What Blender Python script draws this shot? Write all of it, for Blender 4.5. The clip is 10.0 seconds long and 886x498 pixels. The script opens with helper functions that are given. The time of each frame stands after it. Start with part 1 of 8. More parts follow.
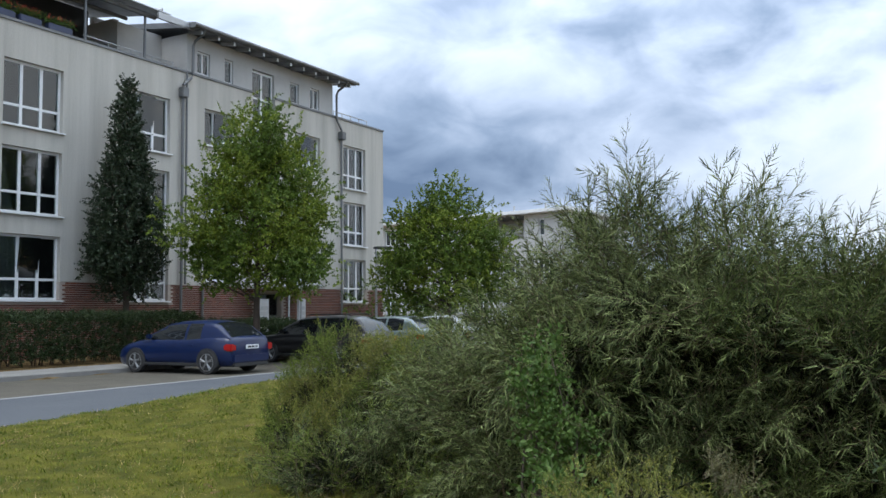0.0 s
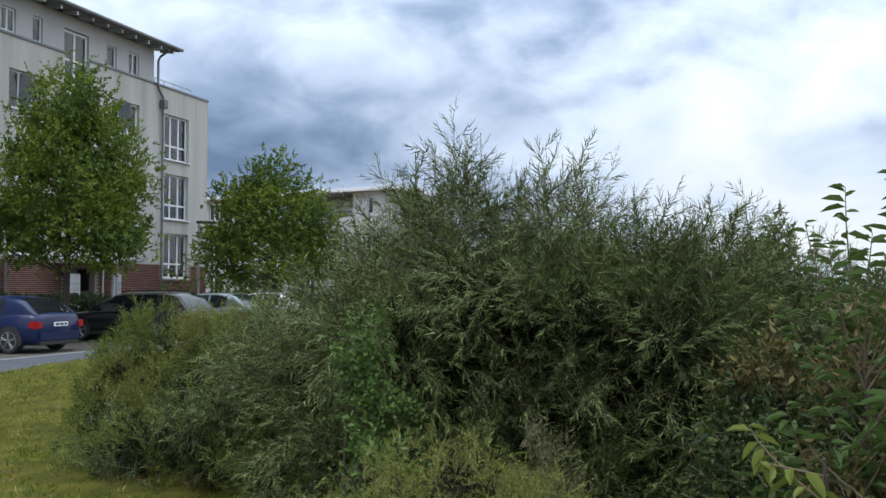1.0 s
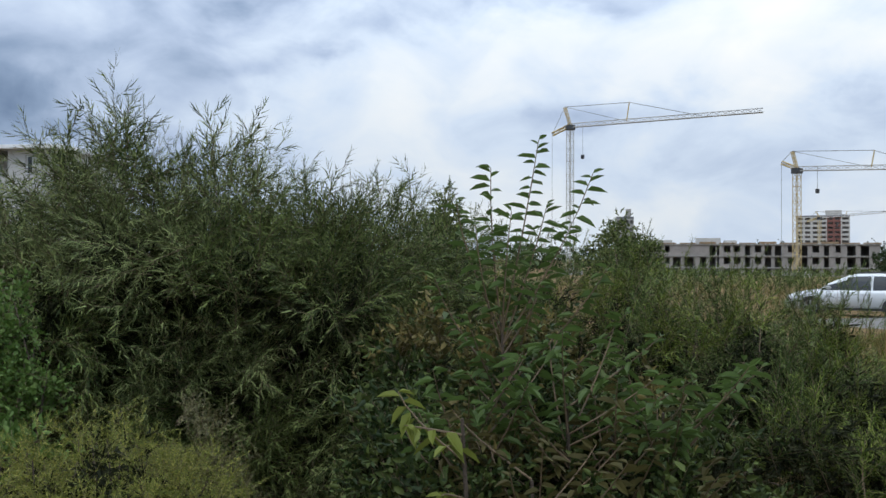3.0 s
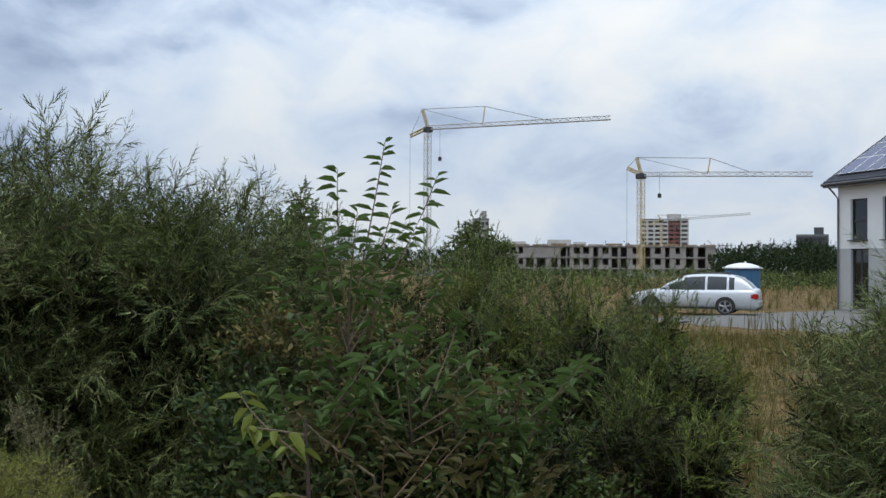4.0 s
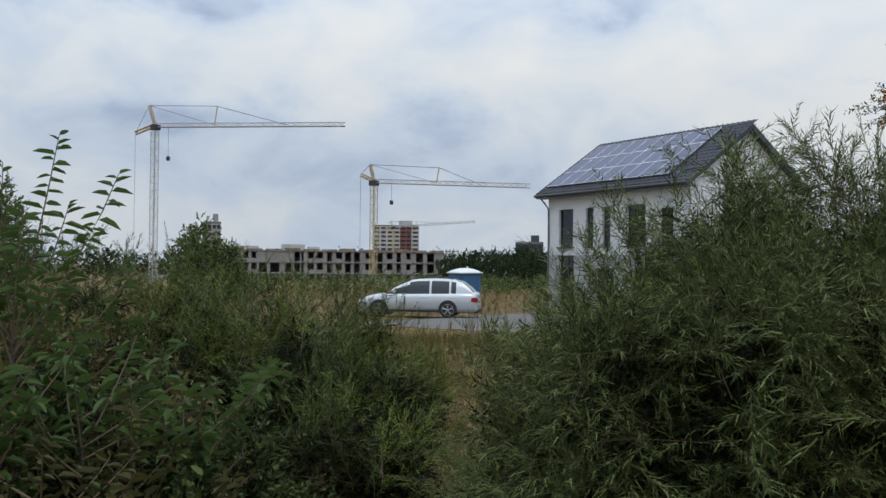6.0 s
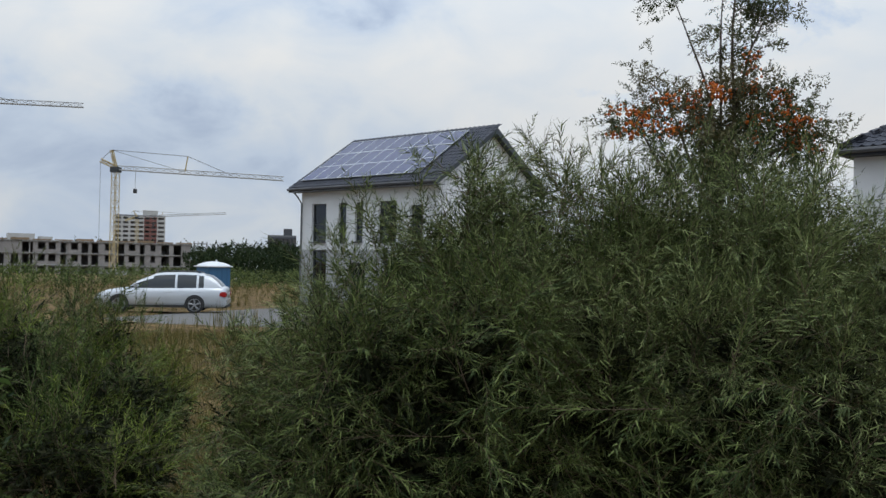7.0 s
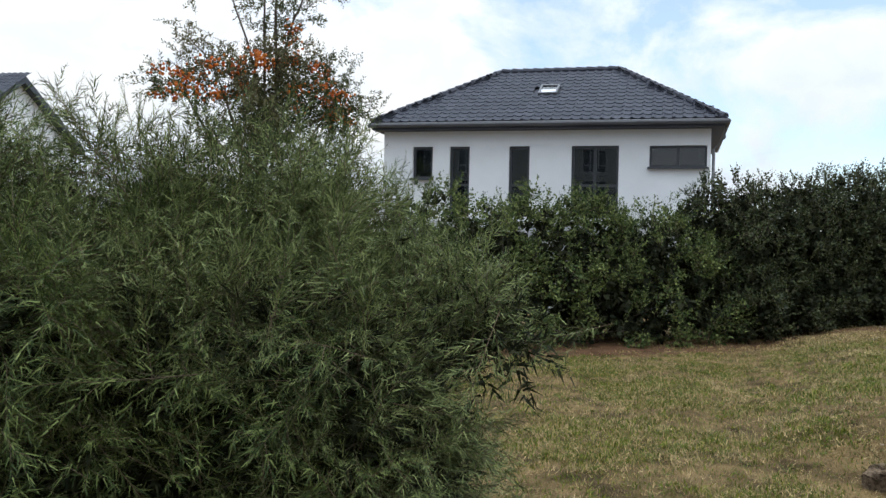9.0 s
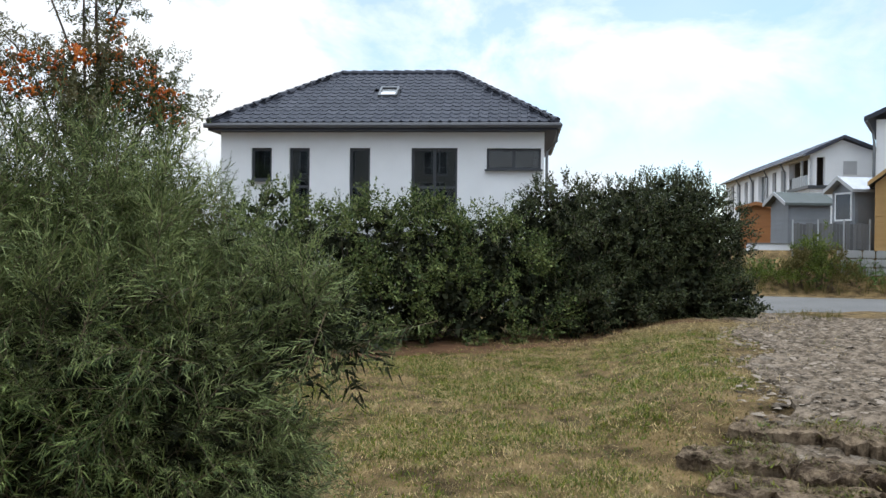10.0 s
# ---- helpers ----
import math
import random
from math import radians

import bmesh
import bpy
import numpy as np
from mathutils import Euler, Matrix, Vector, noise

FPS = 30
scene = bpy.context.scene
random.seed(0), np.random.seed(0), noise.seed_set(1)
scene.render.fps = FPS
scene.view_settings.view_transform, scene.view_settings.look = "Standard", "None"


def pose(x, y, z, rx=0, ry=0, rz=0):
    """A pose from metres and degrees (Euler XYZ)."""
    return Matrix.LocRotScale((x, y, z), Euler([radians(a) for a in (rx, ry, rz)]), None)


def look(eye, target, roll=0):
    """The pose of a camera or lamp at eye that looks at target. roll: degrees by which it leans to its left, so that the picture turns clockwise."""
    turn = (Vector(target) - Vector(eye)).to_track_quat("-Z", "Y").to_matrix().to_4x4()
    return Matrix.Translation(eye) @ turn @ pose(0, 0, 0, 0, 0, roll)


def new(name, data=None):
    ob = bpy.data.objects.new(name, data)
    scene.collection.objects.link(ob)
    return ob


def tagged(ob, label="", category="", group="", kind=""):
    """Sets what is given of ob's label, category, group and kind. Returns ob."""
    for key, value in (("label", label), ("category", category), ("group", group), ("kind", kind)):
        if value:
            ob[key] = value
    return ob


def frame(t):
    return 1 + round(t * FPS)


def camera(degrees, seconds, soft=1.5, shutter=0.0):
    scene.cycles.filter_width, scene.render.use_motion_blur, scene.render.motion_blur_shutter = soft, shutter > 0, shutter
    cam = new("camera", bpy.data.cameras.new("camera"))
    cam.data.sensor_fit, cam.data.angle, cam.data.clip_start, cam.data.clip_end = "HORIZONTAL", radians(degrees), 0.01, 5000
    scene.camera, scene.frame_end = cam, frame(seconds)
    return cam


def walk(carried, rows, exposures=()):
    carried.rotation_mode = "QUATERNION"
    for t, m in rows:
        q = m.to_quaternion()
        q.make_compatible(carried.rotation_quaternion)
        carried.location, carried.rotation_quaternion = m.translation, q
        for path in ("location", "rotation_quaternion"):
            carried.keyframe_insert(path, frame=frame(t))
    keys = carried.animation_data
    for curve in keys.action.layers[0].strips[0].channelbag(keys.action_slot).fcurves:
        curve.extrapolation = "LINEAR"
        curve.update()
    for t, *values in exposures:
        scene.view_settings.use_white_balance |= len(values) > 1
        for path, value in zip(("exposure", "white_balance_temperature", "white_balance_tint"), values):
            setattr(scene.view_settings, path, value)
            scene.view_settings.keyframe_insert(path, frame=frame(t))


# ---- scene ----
# the camera: a hand-held turn on the spot, eyes 1.6 m over the road
cam = camera(53.26, 10.0, soft=1.5)
PATH = [
    (0.0, 0.000, -0.000, 1.600, 94.05, 0.59, -0.00),
    (0.5, 0.006, 0.019, 1.591, 93.32, 0.46, -5.36),
    (1.0, 0.015, 0.042, 1.582, 92.56, 0.17, -11.14),
    (1.5, 0.036, 0.061, 1.585, 91.88, 0.02, -16.28),
    (2.0, 0.057, 0.067, 1.586, 91.27, -0.14, -21.70),
    (2.5, 0.075, 0.059, 1.588, 90.82, -0.22, -26.53),
    (3.0, 0.104, 0.027, 1.591, 90.59, -0.19, -31.51),
    (4.5, 0.147, -0.081, 1.591, 90.74, -0.35, -45.03),
    (5.0, 0.201, -0.126, 1.596, 90.74, -0.37, -49.25),
    (6.5, 0.286, -0.170, 1.585, 91.16, -0.75, -64.57),
    (7.0, 0.294, -0.176, 1.606, 90.95, -1.12, -73.72),
    (7.5, 0.300, -0.165, 1.615, 90.47, -1.17, -82.02),
    (8.0, 0.302, -0.177, 1.613, 89.93, -1.24, -89.93),
    (8.5, 0.302, -0.189, 1.609, 89.50, -1.13, -96.48),
    (9.0, 0.292, -0.202, 1.610, 89.23, -1.20, -102.45),
    (9.5, 0.278, -0.227, 1.610, 89.28, -1.03, -107.36),
    (10.0, 0.243, -0.260, 1.602, 89.51, -0.57, -112.55),
]
EXPOSURES = [(0.0, 0.25), (1.5, 0.12), (3.0, -0.05), (4.5, -0.25), (5.0, -0.32), (6.5, -0.42), (7.5, -0.36), (8.5, -0.02), (9.5, 0.2), (10.0, 0.25)]
walk(cam, [(r[0], pose(*r[1:])) for r in PATH], EXPOSURES)

# ---- world and light: a bright, broken overcast ----
world = bpy.data.worlds.new("sky")
scene.world = world
world.use_nodes = True
wt = world.node_tree
wt.nodes.clear()


def node(tree, kind, **values):
    n = tree.nodes.new(kind)
    for key, value in values.items():
        if key in n.inputs:
            n.inputs[key].default_value = value
    return n


def ramp(tree, stops, interpolation="LINEAR"):
    n = tree.nodes.new("ShaderNodeValToRGB")
    n.color_ramp.interpolation = interpolation
    while len(n.color_ramp.elements) < len(stops):
        n.color_ramp.elements.new(0.5)
    for e, (at, col) in zip(n.color_ramp.elements, stops):
        e.position, e.color = at, (*col, 1) if len(col) == 3 else col
    return n


def math_node(tree, op, a, b=None, clamp=False):
    n = tree.nodes.new("ShaderNodeMath")
    n.operation, n.use_clamp = op, clamp
    for i, v in enumerate((a, b)):
        if v is None:
            continue
        if isinstance(v, (int, float)):
            n.inputs[i].default_value = v
        else:
            tree.links.new(v, n.inputs[i])
    return n.outputs[0]


SUN_AZ, SUN_EL = 215.0, 62.0
sky = wt.nodes.new("ShaderNodeTexSky")
sky.sky_type, sky.sun_disc = "NISHITA", False
sky.sun_elevation, sky.sun_rotation = radians(SUN_EL), radians(SUN_AZ)
sky.air_density, sky.dust_density, sky.ozone_density = 1.0, 0.1, 3.5
tc = wt.nodes.new("ShaderNodeTexCoord")
sep = wt.nodes.new("ShaderNodeSeparateXYZ")
wt.links.new(tc.outputs["Generated"], sep.inputs[0])
# soft clouds, flattened towards the horizon
lay = wt.nodes.new("ShaderNodeCombineXYZ")
wt.links.new(sep.outputs[0], lay.inputs[0])
wt.links.new(sep.outputs[1], lay.inputs[1])
wt.links.new(math_node(wt, "MULTIPLY", sep.outputs[2], 1.7), lay.inputs[2])
cl1 = node(wt, "ShaderNodeTexNoise", Scale=3.0, Detail=4.0, Roughness=0.45, Distortion=0.3)
cl2 = node(wt, "ShaderNodeTexNoise", Scale=9.0, Detail=6.0, Roughness=0.5, Distortion=0.5)
for c in (cl1, cl2):
    wt.links.new(lay.outputs[0], c.inputs["Vector"])
# compass angle and height of the sky's points, with billowing edges
swell = node(wt, "ShaderNodeTexNoise", Scale=7.0, Detail=5.0, Roughness=0.55)
wt.links.new(lay.outputs[0], swell.inputs["Vector"])
swell_sep = wt.nodes.new("ShaderNodeSeparateColor")
wt.links.new(swell.outputs["Color"], swell_sep.inputs[0])
sky_az = math_node(wt, "MULTIPLY", math_node(wt, "ARCTAN2", sep.outputs[0], sep.outputs[1]), 57.296)
sky_az = math_node(wt, "ADD", sky_az, math_node(wt, "MULTIPLY", math_node(wt, "SUBTRACT", swell_sep.outputs[0], 0.5), 22.0))
sky_el = math_node(wt, "MULTIPLY", math_node(wt, "ARCSINE", sep.outputs[2]), 57.296)
sky_el = math_node(wt, "ADD", sky_el, math_node(wt, "MULTIPLY", math_node(wt, "SUBTRACT", swell_sep.outputs[1], 0.5), 9.0))
dens = math_node(wt, "ADD", math_node(wt, "MULTIPLY", cl1.outputs["Fac"], 0.34), math_node(wt, "MULTIPLY", cl2.outputs["Fac"], 0.44))
dens = math_node(wt, "ADD", dens, 0.185)
# the cloud banks: angle, height, half breadth, half height, and how much lighter or darker
for c_az, c_el, c_w, c_h, c_amount in ((-3, 8.0, 17, 5.5, -0.25), (-30, 9, 18, 8, -0.10), (15, 18.5, 14, 2.2, -0.17), (5, 14, 9, 2.5, -0.08), (5, 14, 30, 12, -0.07), (31, 12.5, 13, 4.5, 0.08), (21, 13, 4, 1.5, -0.14), (40, 17.0, 9, 1.6, -0.16),
                                       (43, 10, 7, 1.8, -0.13), (52, 7.5, 11, 3.0, -0.12), (60, 11, 7, 2.5, 0.12), (69, 17.5, 5, 1.4, -0.14), (88, 11, 16, 7, 0.14), (112, 13, 16, 8, 0.12), (55, 12, 26, 12, 0.09), (72, 5, 8, 2.5, -0.06)):
    du = math_node(wt, "MULTIPLY", math_node(wt, "SUBTRACT", sky_az, c_az), 1 / c_w)
    dv = math_node(wt, "MULTIPLY", math_node(wt, "SUBTRACT", sky_el, c_el), 1 / c_h)
    rr = math_node(wt, "ADD", math_node(wt, "MULTIPLY", du, du), math_node(wt, "MULTIPLY", dv, dv))
    dens = math_node(wt, "ADD", dens, math_node(wt, "MULTIPLY", math_node(wt, "POWER", 2.718, math_node(wt, "MULTIPLY", rr, -1.0)), c_amount))
cover = ramp(wt, [(0.22, (0.15, 0.225, 0.36)), (0.33, (0.29, 0.39, 0.56)), (0.44, (0.50, 0.61, 0.80)), (0.54, (0.685, 0.80, 0.96)), (0.64, (0.83, 0.905, 0.985)), (0.78, (0.96, 0.985, 1.0))])
wt.links.new(dens, cover.inputs[0])
# pale blue gaps open to the south-east
cl3 = node(wt, "ShaderNodeTexNoise", Scale=4.2, Detail=8.0, Roughness=0.58, Distortion=0.35)
wt.links.new(lay.outputs[0], cl3.inputs["Vector"])
opening = math_node(wt, "ADD", cl3.outputs["Fac"], math_node(wt, "ADD", math_node(wt, "MULTIPLY", sep.outputs[0], 0.15), math_node(wt, "MULTIPLY", sep.outputs[1], -0.30)))
gap = ramp(wt, [(0.70, (0, 0, 0)), (0.83, (1, 1, 1))])
wt.links.new(opening, gap.inputs[0])
bg_cloud = wt.nodes.new("ShaderNodeBackground")
wt.links.new(cover.outputs[0], bg_cloud.inputs[0])
# an overcast sky is brightest overhead, and here brighter to the east
glow = math_node(wt, "ADD", math_node(wt, "MULTIPLY", math_node(wt, "POWER", math_node(wt, "MAXIMUM", sep.outputs[2], 0.0), 1.6), 1.9), math_node(wt, "MULTIPLY", sep.outputs[0], 0.02))
wt.links.new(math_node(wt, "ADD", glow, 0.88), bg_cloud.inputs[1])
bg_sky = node(wt, "ShaderNodeBackground", Strength=0.2)
wt.links.new(sky.outputs[0], bg_sky.inputs[0])
blend = wt.nodes.new("ShaderNodeMixShader")
wt.links.new(math_node(wt, "MULTIPLY", gap.outputs[0], 0.75), blend.inputs[0])
wt.links.new(bg_cloud.outputs[0], blend.inputs[1])
wt.links.new(bg_sky.outputs[0], blend.inputs[2])
wo = wt.nodes.new("ShaderNodeOutputWorld")
wt.links.new(blend.outputs[0], wo.inputs[0])

sun = new("sun", bpy.data.lights.new("sun", "SUN"))
sun.data.energy, sun.data.angle, sun.data.color = 0.9, radians(25), (1.0, 0.98, 0.95)
sun_dir = Vector((math.sin(radians(SUN_AZ)) * math.cos(radians(SUN_EL)), math.cos(radians(SUN_AZ)) * math.cos(radians(SUN_EL)), math.sin(radians(SUN_EL))))
sun.matrix_world = look(sun_dir * 50, (0, 0, 0))


# ---- materials ----
def material(name, base, second=None, rough=0.7, scale=6.0, fine=60.0, amount=0.5, bump=0.15, metal=0.0, spec=0.5, island=0.0, piece=0.0, translucent=0.0, coat=0.0, streak=None):
    """A surface with two scales of variation between base and second; island and piece vary it from leaf to leaf or object to object."""
    m = bpy.data.materials.new(name)
    m.use_nodes = True
    t = m.node_tree
    b = t.nodes["Principled BSDF"]
    second = second or tuple(c * 0.72 for c in base)
    co = t.nodes.new("ShaderNodeTexCoord")
    big = node(t, "ShaderNodeTexNoise", Scale=scale, Detail=5.0, Roughness=0.6)
    small = node(t, "ShaderNodeTexNoise", Scale=fine, Detail=4.0, Roughness=0.65)
    if streak:
        mp = t.nodes.new("ShaderNodeMapping")
        mp.inputs["Scale"].default_value = streak
        t.links.new(co.outputs["Object"], mp.inputs[0])
        t.links.new(mp.outputs[0], big.inputs["Vector"])
        t.links.new(co.outputs["Object"], small.inputs["Vector"])
    else:
        for n in (big, small):
            t.links.new(co.outputs["Object"], n.inputs["Vector"])
    f = math_node(t, "ADD", math_node(t, "MULTIPLY", big.outputs["Fac"], 0.65), math_node(t, "MULTIPLY", small.outputs["Fac"], 0.35))
    if island:
        g = t.nodes.new("ShaderNodeNewGeometry")
        if translucent:
            # few bright leaves among many dark ones
            f = math_node(t, "ADD", math_node(t, "MULTIPLY", f, 0.6), math_node(t, "MULTIPLY", math_node(t, "POWER", g.outputs["Random Per Island"], 2.8), 0.62 * island))
        else:
            f = math_node(t, "ADD", f, math_node(t, "MULTIPLY", math_node(t, "SUBTRACT", g.outputs["Random Per Island"], 0.5), island))
    if piece:
        o = t.nodes.new("ShaderNodeObjectInfo")
        f = math_node(t, "ADD", f, math_node(t, "MULTIPLY", math_node(t, "SUBTRACT", o.outputs["Random"], 0.5), piece))
    r = ramp(t, [(0.5 - 0.5 * (1 - amount) * 0.6 - 0.05, base), (0.5 + 0.5 * (1 - amount) * 0.6 + 0.05, second)])
    t.links.new(f, r.inputs[0])
    t.links.new(r.outputs[0], b.inputs["Base Color"])
    b.inputs["Roughness"].default_value, b.inputs["Metallic"].default_value = rough, metal
    b.inputs["Specular IOR Level"].default_value = spec
    b.inputs["Coat Weight"].default_value = coat
    b.inputs["Coat Roughness"].default_value = 0.04
    if bump:
        bp = node(t, "ShaderNodeBump", Strength=bump, Distance=0.02)
        t.links.new(small.outputs["Fac"], bp.inputs["Height"])
        t.links.new(bp.outputs[0], b.inputs["Normal"])
    if translucent:
        tr = t.nodes.new("ShaderNodeBsdfTranslucent")
        t.links.new(r.outputs[0], tr.inputs[0])
        mx = t.nodes.new("ShaderNodeMixShader")
        mx.inputs[0].default_value = translucent
        t.links.new(b.outputs[0], mx.inputs[1])
        t.links.new(tr.outputs[0], mx.inputs[2])
        t.links.new(mx.outputs[0], t.nodes["Material Output"].inputs[0])
    return m


def glass_material(name, tint, through_share, mirror=1.62):
    """A thin pane: part clear, with a mirror that grows to grazing angles."""
    m = bpy.data.materials.new(name)
    m.use_nodes = True
    t = m.node_tree
    t.nodes.clear()
    tr = node(t, "ShaderNodeBsdfTransparent", Color=(*tint, 1))
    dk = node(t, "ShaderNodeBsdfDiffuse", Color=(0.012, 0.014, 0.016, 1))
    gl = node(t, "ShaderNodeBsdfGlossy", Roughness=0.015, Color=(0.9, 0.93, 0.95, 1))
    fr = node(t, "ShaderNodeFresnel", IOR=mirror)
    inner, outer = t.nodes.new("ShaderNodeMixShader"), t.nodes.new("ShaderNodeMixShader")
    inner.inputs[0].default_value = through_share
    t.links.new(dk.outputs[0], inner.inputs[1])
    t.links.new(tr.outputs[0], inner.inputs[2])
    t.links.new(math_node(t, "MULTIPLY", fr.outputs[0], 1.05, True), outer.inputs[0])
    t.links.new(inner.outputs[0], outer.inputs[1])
    t.links.new(gl.outputs[0], outer.inputs[2])
    o = t.nodes.new("ShaderNodeOutputMaterial")
    t.links.new(outer.outputs[0], o.inputs[0])
    return m


M_SOIL = material("meadow_soil", (0.038, 0.025, 0.010), (0.230, 0.155, 0.070), rough=0.95, scale=2.6, fine=65.0, amount=0.8, bump=1.0, spec=0.1)
M_EARTH = material("brown_earth", (0.040, 0.020, 0.010), (0.150, 0.080, 0.042), rough=0.95, scale=3.0, fine=40.0, amount=0.5, bump=1.0, spec=0.1)
M_TURF = material("green_turf", (0.038, 0.044, 0.006), (0.140, 0.128, 0.020), rough=0.95, scale=3.0, fine=70.0, amount=0.7, bump=1.0, spec=0.1)
M_ASPHALT = material("asphalt", (0.050, 0.057, 0.068), (0.078, 0.083, 0.092), rough=0.85, scale=0.8, fine=90.0, bump=0.3)
M_PALE_ROAD = material("pale_asphalt", (0.118, 0.114, 0.108), (0.165, 0.158, 0.147), rough=0.9, scale=0.6, fine=60.0, bump=0.3, spec=0.15)
M_PAVER = material("paver", (0.040, 0.037, 0.028), (0.092, 0.080, 0.060), rough=0.9, scale=1.2, fine=30.0, piece=0.5, bump=0.4)
M_KERB = material("kerb_concrete", (0.24, 0.23, 0.215), (0.155, 0.15, 0.14), rough=0.9, scale=1.5, fine=40.0, bump=0.3)
M_LINE = material("road_paint", (0.27, 0.27, 0.265), (0.17, 0.17, 0.168), rough=0.7, scale=3.0, fine=40.0)
M_RENDER = material("grey_render", (0.58, 0.555, 0.505), (0.33, 0.312, 0.278), rough=0.92, scale=0.55, fine=25.0, amount=0.55, bump=0.15, streak=(2.4, 2.4, 0.16))
M_RENDER2 = material("penthouse_render", (0.50, 0.495, 0.485), (0.38, 0.376, 0.368), rough=0.92, scale=1.0, fine=25.0)
M_BRICK = material("red_brick", (0.25, 0.085, 0.050), (0.125, 0.050, 0.036), rough=0.9, scale=4.0, fine=40.0, piece=0.8, island=0.8, bump=0.4)
M_MORTAR = material("mortar", (0.46, 0.40, 0.35), (0.33, 0.28, 0.245), rough=0.95, scale=2.0, fine=50.0, bump=0.4)
M_WHITE_FRAME = material("white_window_frame", (0.74, 0.75, 0.76), (0.62, 0.63, 0.64), rough=0.4, scale=2.0, fine=30.0, bump=0.02)
M_DARK_FRAME = material("anthracite_frame", (0.028, 0.031, 0.036), (0.045, 0.048, 0.052), rough=0.45, scale=3.0, fine=40.0, bump=0.02)
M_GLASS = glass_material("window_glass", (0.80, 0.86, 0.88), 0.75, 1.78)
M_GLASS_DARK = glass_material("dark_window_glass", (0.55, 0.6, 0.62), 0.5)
M_CURTAIN = material("curtain_cloth", (0.72, 0.72, 0.72), (0.50, 0.51, 0.53), rough=0.9, scale=3.0, fine=30.0, streak=(9.0, 9.0, 0.3))
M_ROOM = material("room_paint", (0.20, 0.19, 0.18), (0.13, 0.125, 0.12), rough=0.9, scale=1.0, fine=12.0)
M_ZINC = material("zinc", (0.20, 0.205, 0.21), (0.13, 0.135, 0.14), rough=0.5, metal=0.5, scale=2.0, fine=30.0)
M_GUTTER = material("dark_gutter", (0.085, 0.085, 0.09), (0.06, 0.06, 0.064), rough=0.5, scale=2.0, fine=30.0, bump=0.02)
M_PALE_METAL = material("pale_metal", (0.50, 0.51, 0.52), (0.36, 0.37, 0.38), rough=0.45, metal=0.6, scale=3.0, fine=30.0)
M_TILE = material("slate_grey_tile", (0.034, 0.037, 0.048), (0.050, 0.053, 0.066), rough=0.6, spec=0.2, scale=2.0, fine=30.0, piece=0.5, island=0.4, bump=0.05)
M_WHITE_WALL = material("white_render", (0.80, 0.80, 0.795), (0.70, 0.70, 0.69), rough=0.9, scale=0.8, fine=60.0, bump=0.08)
M_GREY_WALL = material("light_grey_render", (0.46, 0.46, 0.455), (0.38, 0.38, 0.375), rough=0.9, scale=0.9, fine=60.0, bump=0.08)
M_PANEL = material("solar_cell", (0.019, 0.027, 0.085), (0.032, 0.041, 0.118), rough=0.25, scale=1.5, fine=6.0, bump=0.0, piece=0.3, spec=0.35)
M_ALU = material("aluminium", (0.66, 0.67, 0.68), (0.52, 0.53, 0.54), rough=0.4, metal=0.8, scale=3.0, fine=30.0, bump=0.0)
M_BARK = material("bark", (0.085, 0.062, 0.045), (0.045, 0.034, 0.027), rough=0.95, scale=8.0, fine=60.0, bump=0.6)
M_TWIG = material("twig", (0.10, 0.075, 0.05), (0.15, 0.10, 0.055), rough=0.8, scale=8.0, fine=60.0)
M_SHELL = material("shell_blockwork", (0.30, 0.275, 0.255), (0.19, 0.175, 0.165), rough=0.92, scale=0.25, fine=2.5, amount=0.6)
M_CONCRETE = material("raw_concrete", (0.34, 0.33, 0.31), (0.24, 0.235, 0.225), rough=0.92, scale=0.4, fine=6.0)


def leaf_material(name, a, b, translucent=0.3, rough=0.5, island=0.9, scale=1.2, spec=0.2):
    return material(name, a, b, rough=rough, scale=scale, fine=14.0, amount=0.3, bump=0.0, island=island, translucent=translucent, spec=spec)


M_WILLOW = leaf_material("willow_leaf", (0.016, 0.033, 0.008), (0.170, 0.208, 0.066), translucent=0.18, rough=0.55, island=1.4, spec=0.15)
# silvery leaf, brightened as the lit copy of the willow leaf
M_WILLOW_SILVER_LIT = leaf_material("lit_silver_willow_leaf", (0.021, 0.037, 0.010), (0.235, 0.274, 0.106), translucent=0.16, rough=0.55, island=1.4, spec=0.12)
M_WILLOW_YOUNG = leaf_material("young_willow_leaf", (0.036, 0.064, 0.009), (0.195, 0.235, 0.046), translucent=0.18, rough=0.6, island=1.2, spec=0.1)
# near-black leaf tone that paints in the shade inside bushes and hedges
M_INNER_SHADE = leaf_material("shade_dark_inner_leaf", (0.010, 0.013, 0.006), (0.034, 0.036, 0.016), translucent=0.05, rough=0.8, island=1.0, spec=0.1)
M_GOLDEN = leaf_material("golden_willow_leaf", (0.085, 0.108, 0.018), (0.27, 0.265, 0.060), translucent=0.2, island=1.2, spec=0.2)
M_DRY = leaf_material("dry_leaf", (0.070, 0.072, 0.026), (0.14, 0.125, 0.052), translucent=0.15, island=1.2, spec=0.3)
M_LIME = leaf_material("lime_leaf", (0.070, 0.115, 0.012), (0.235, 0.290, 0.040), translucent=0.3, island=1.1, spec=0.2)
M_DARK_LEAF = leaf_material("oak_leaf", (0.014, 0.028, 0.013), (0.036, 0.056, 0.022), translucent=0.12, spec=0.35)
M_MAPLE = leaf_material("maple_leaf", (0.044, 0.084, 0.011), (0.135, 0.195, 0.030), translucent=0.25, island=1.1, spec=0.2)
M_HEDGE = leaf_material("hedge_leaf", (0.015, 0.031, 0.011), (0.058, 0.082, 0.030), translucent=0.12, rough=0.45, island=1.2)
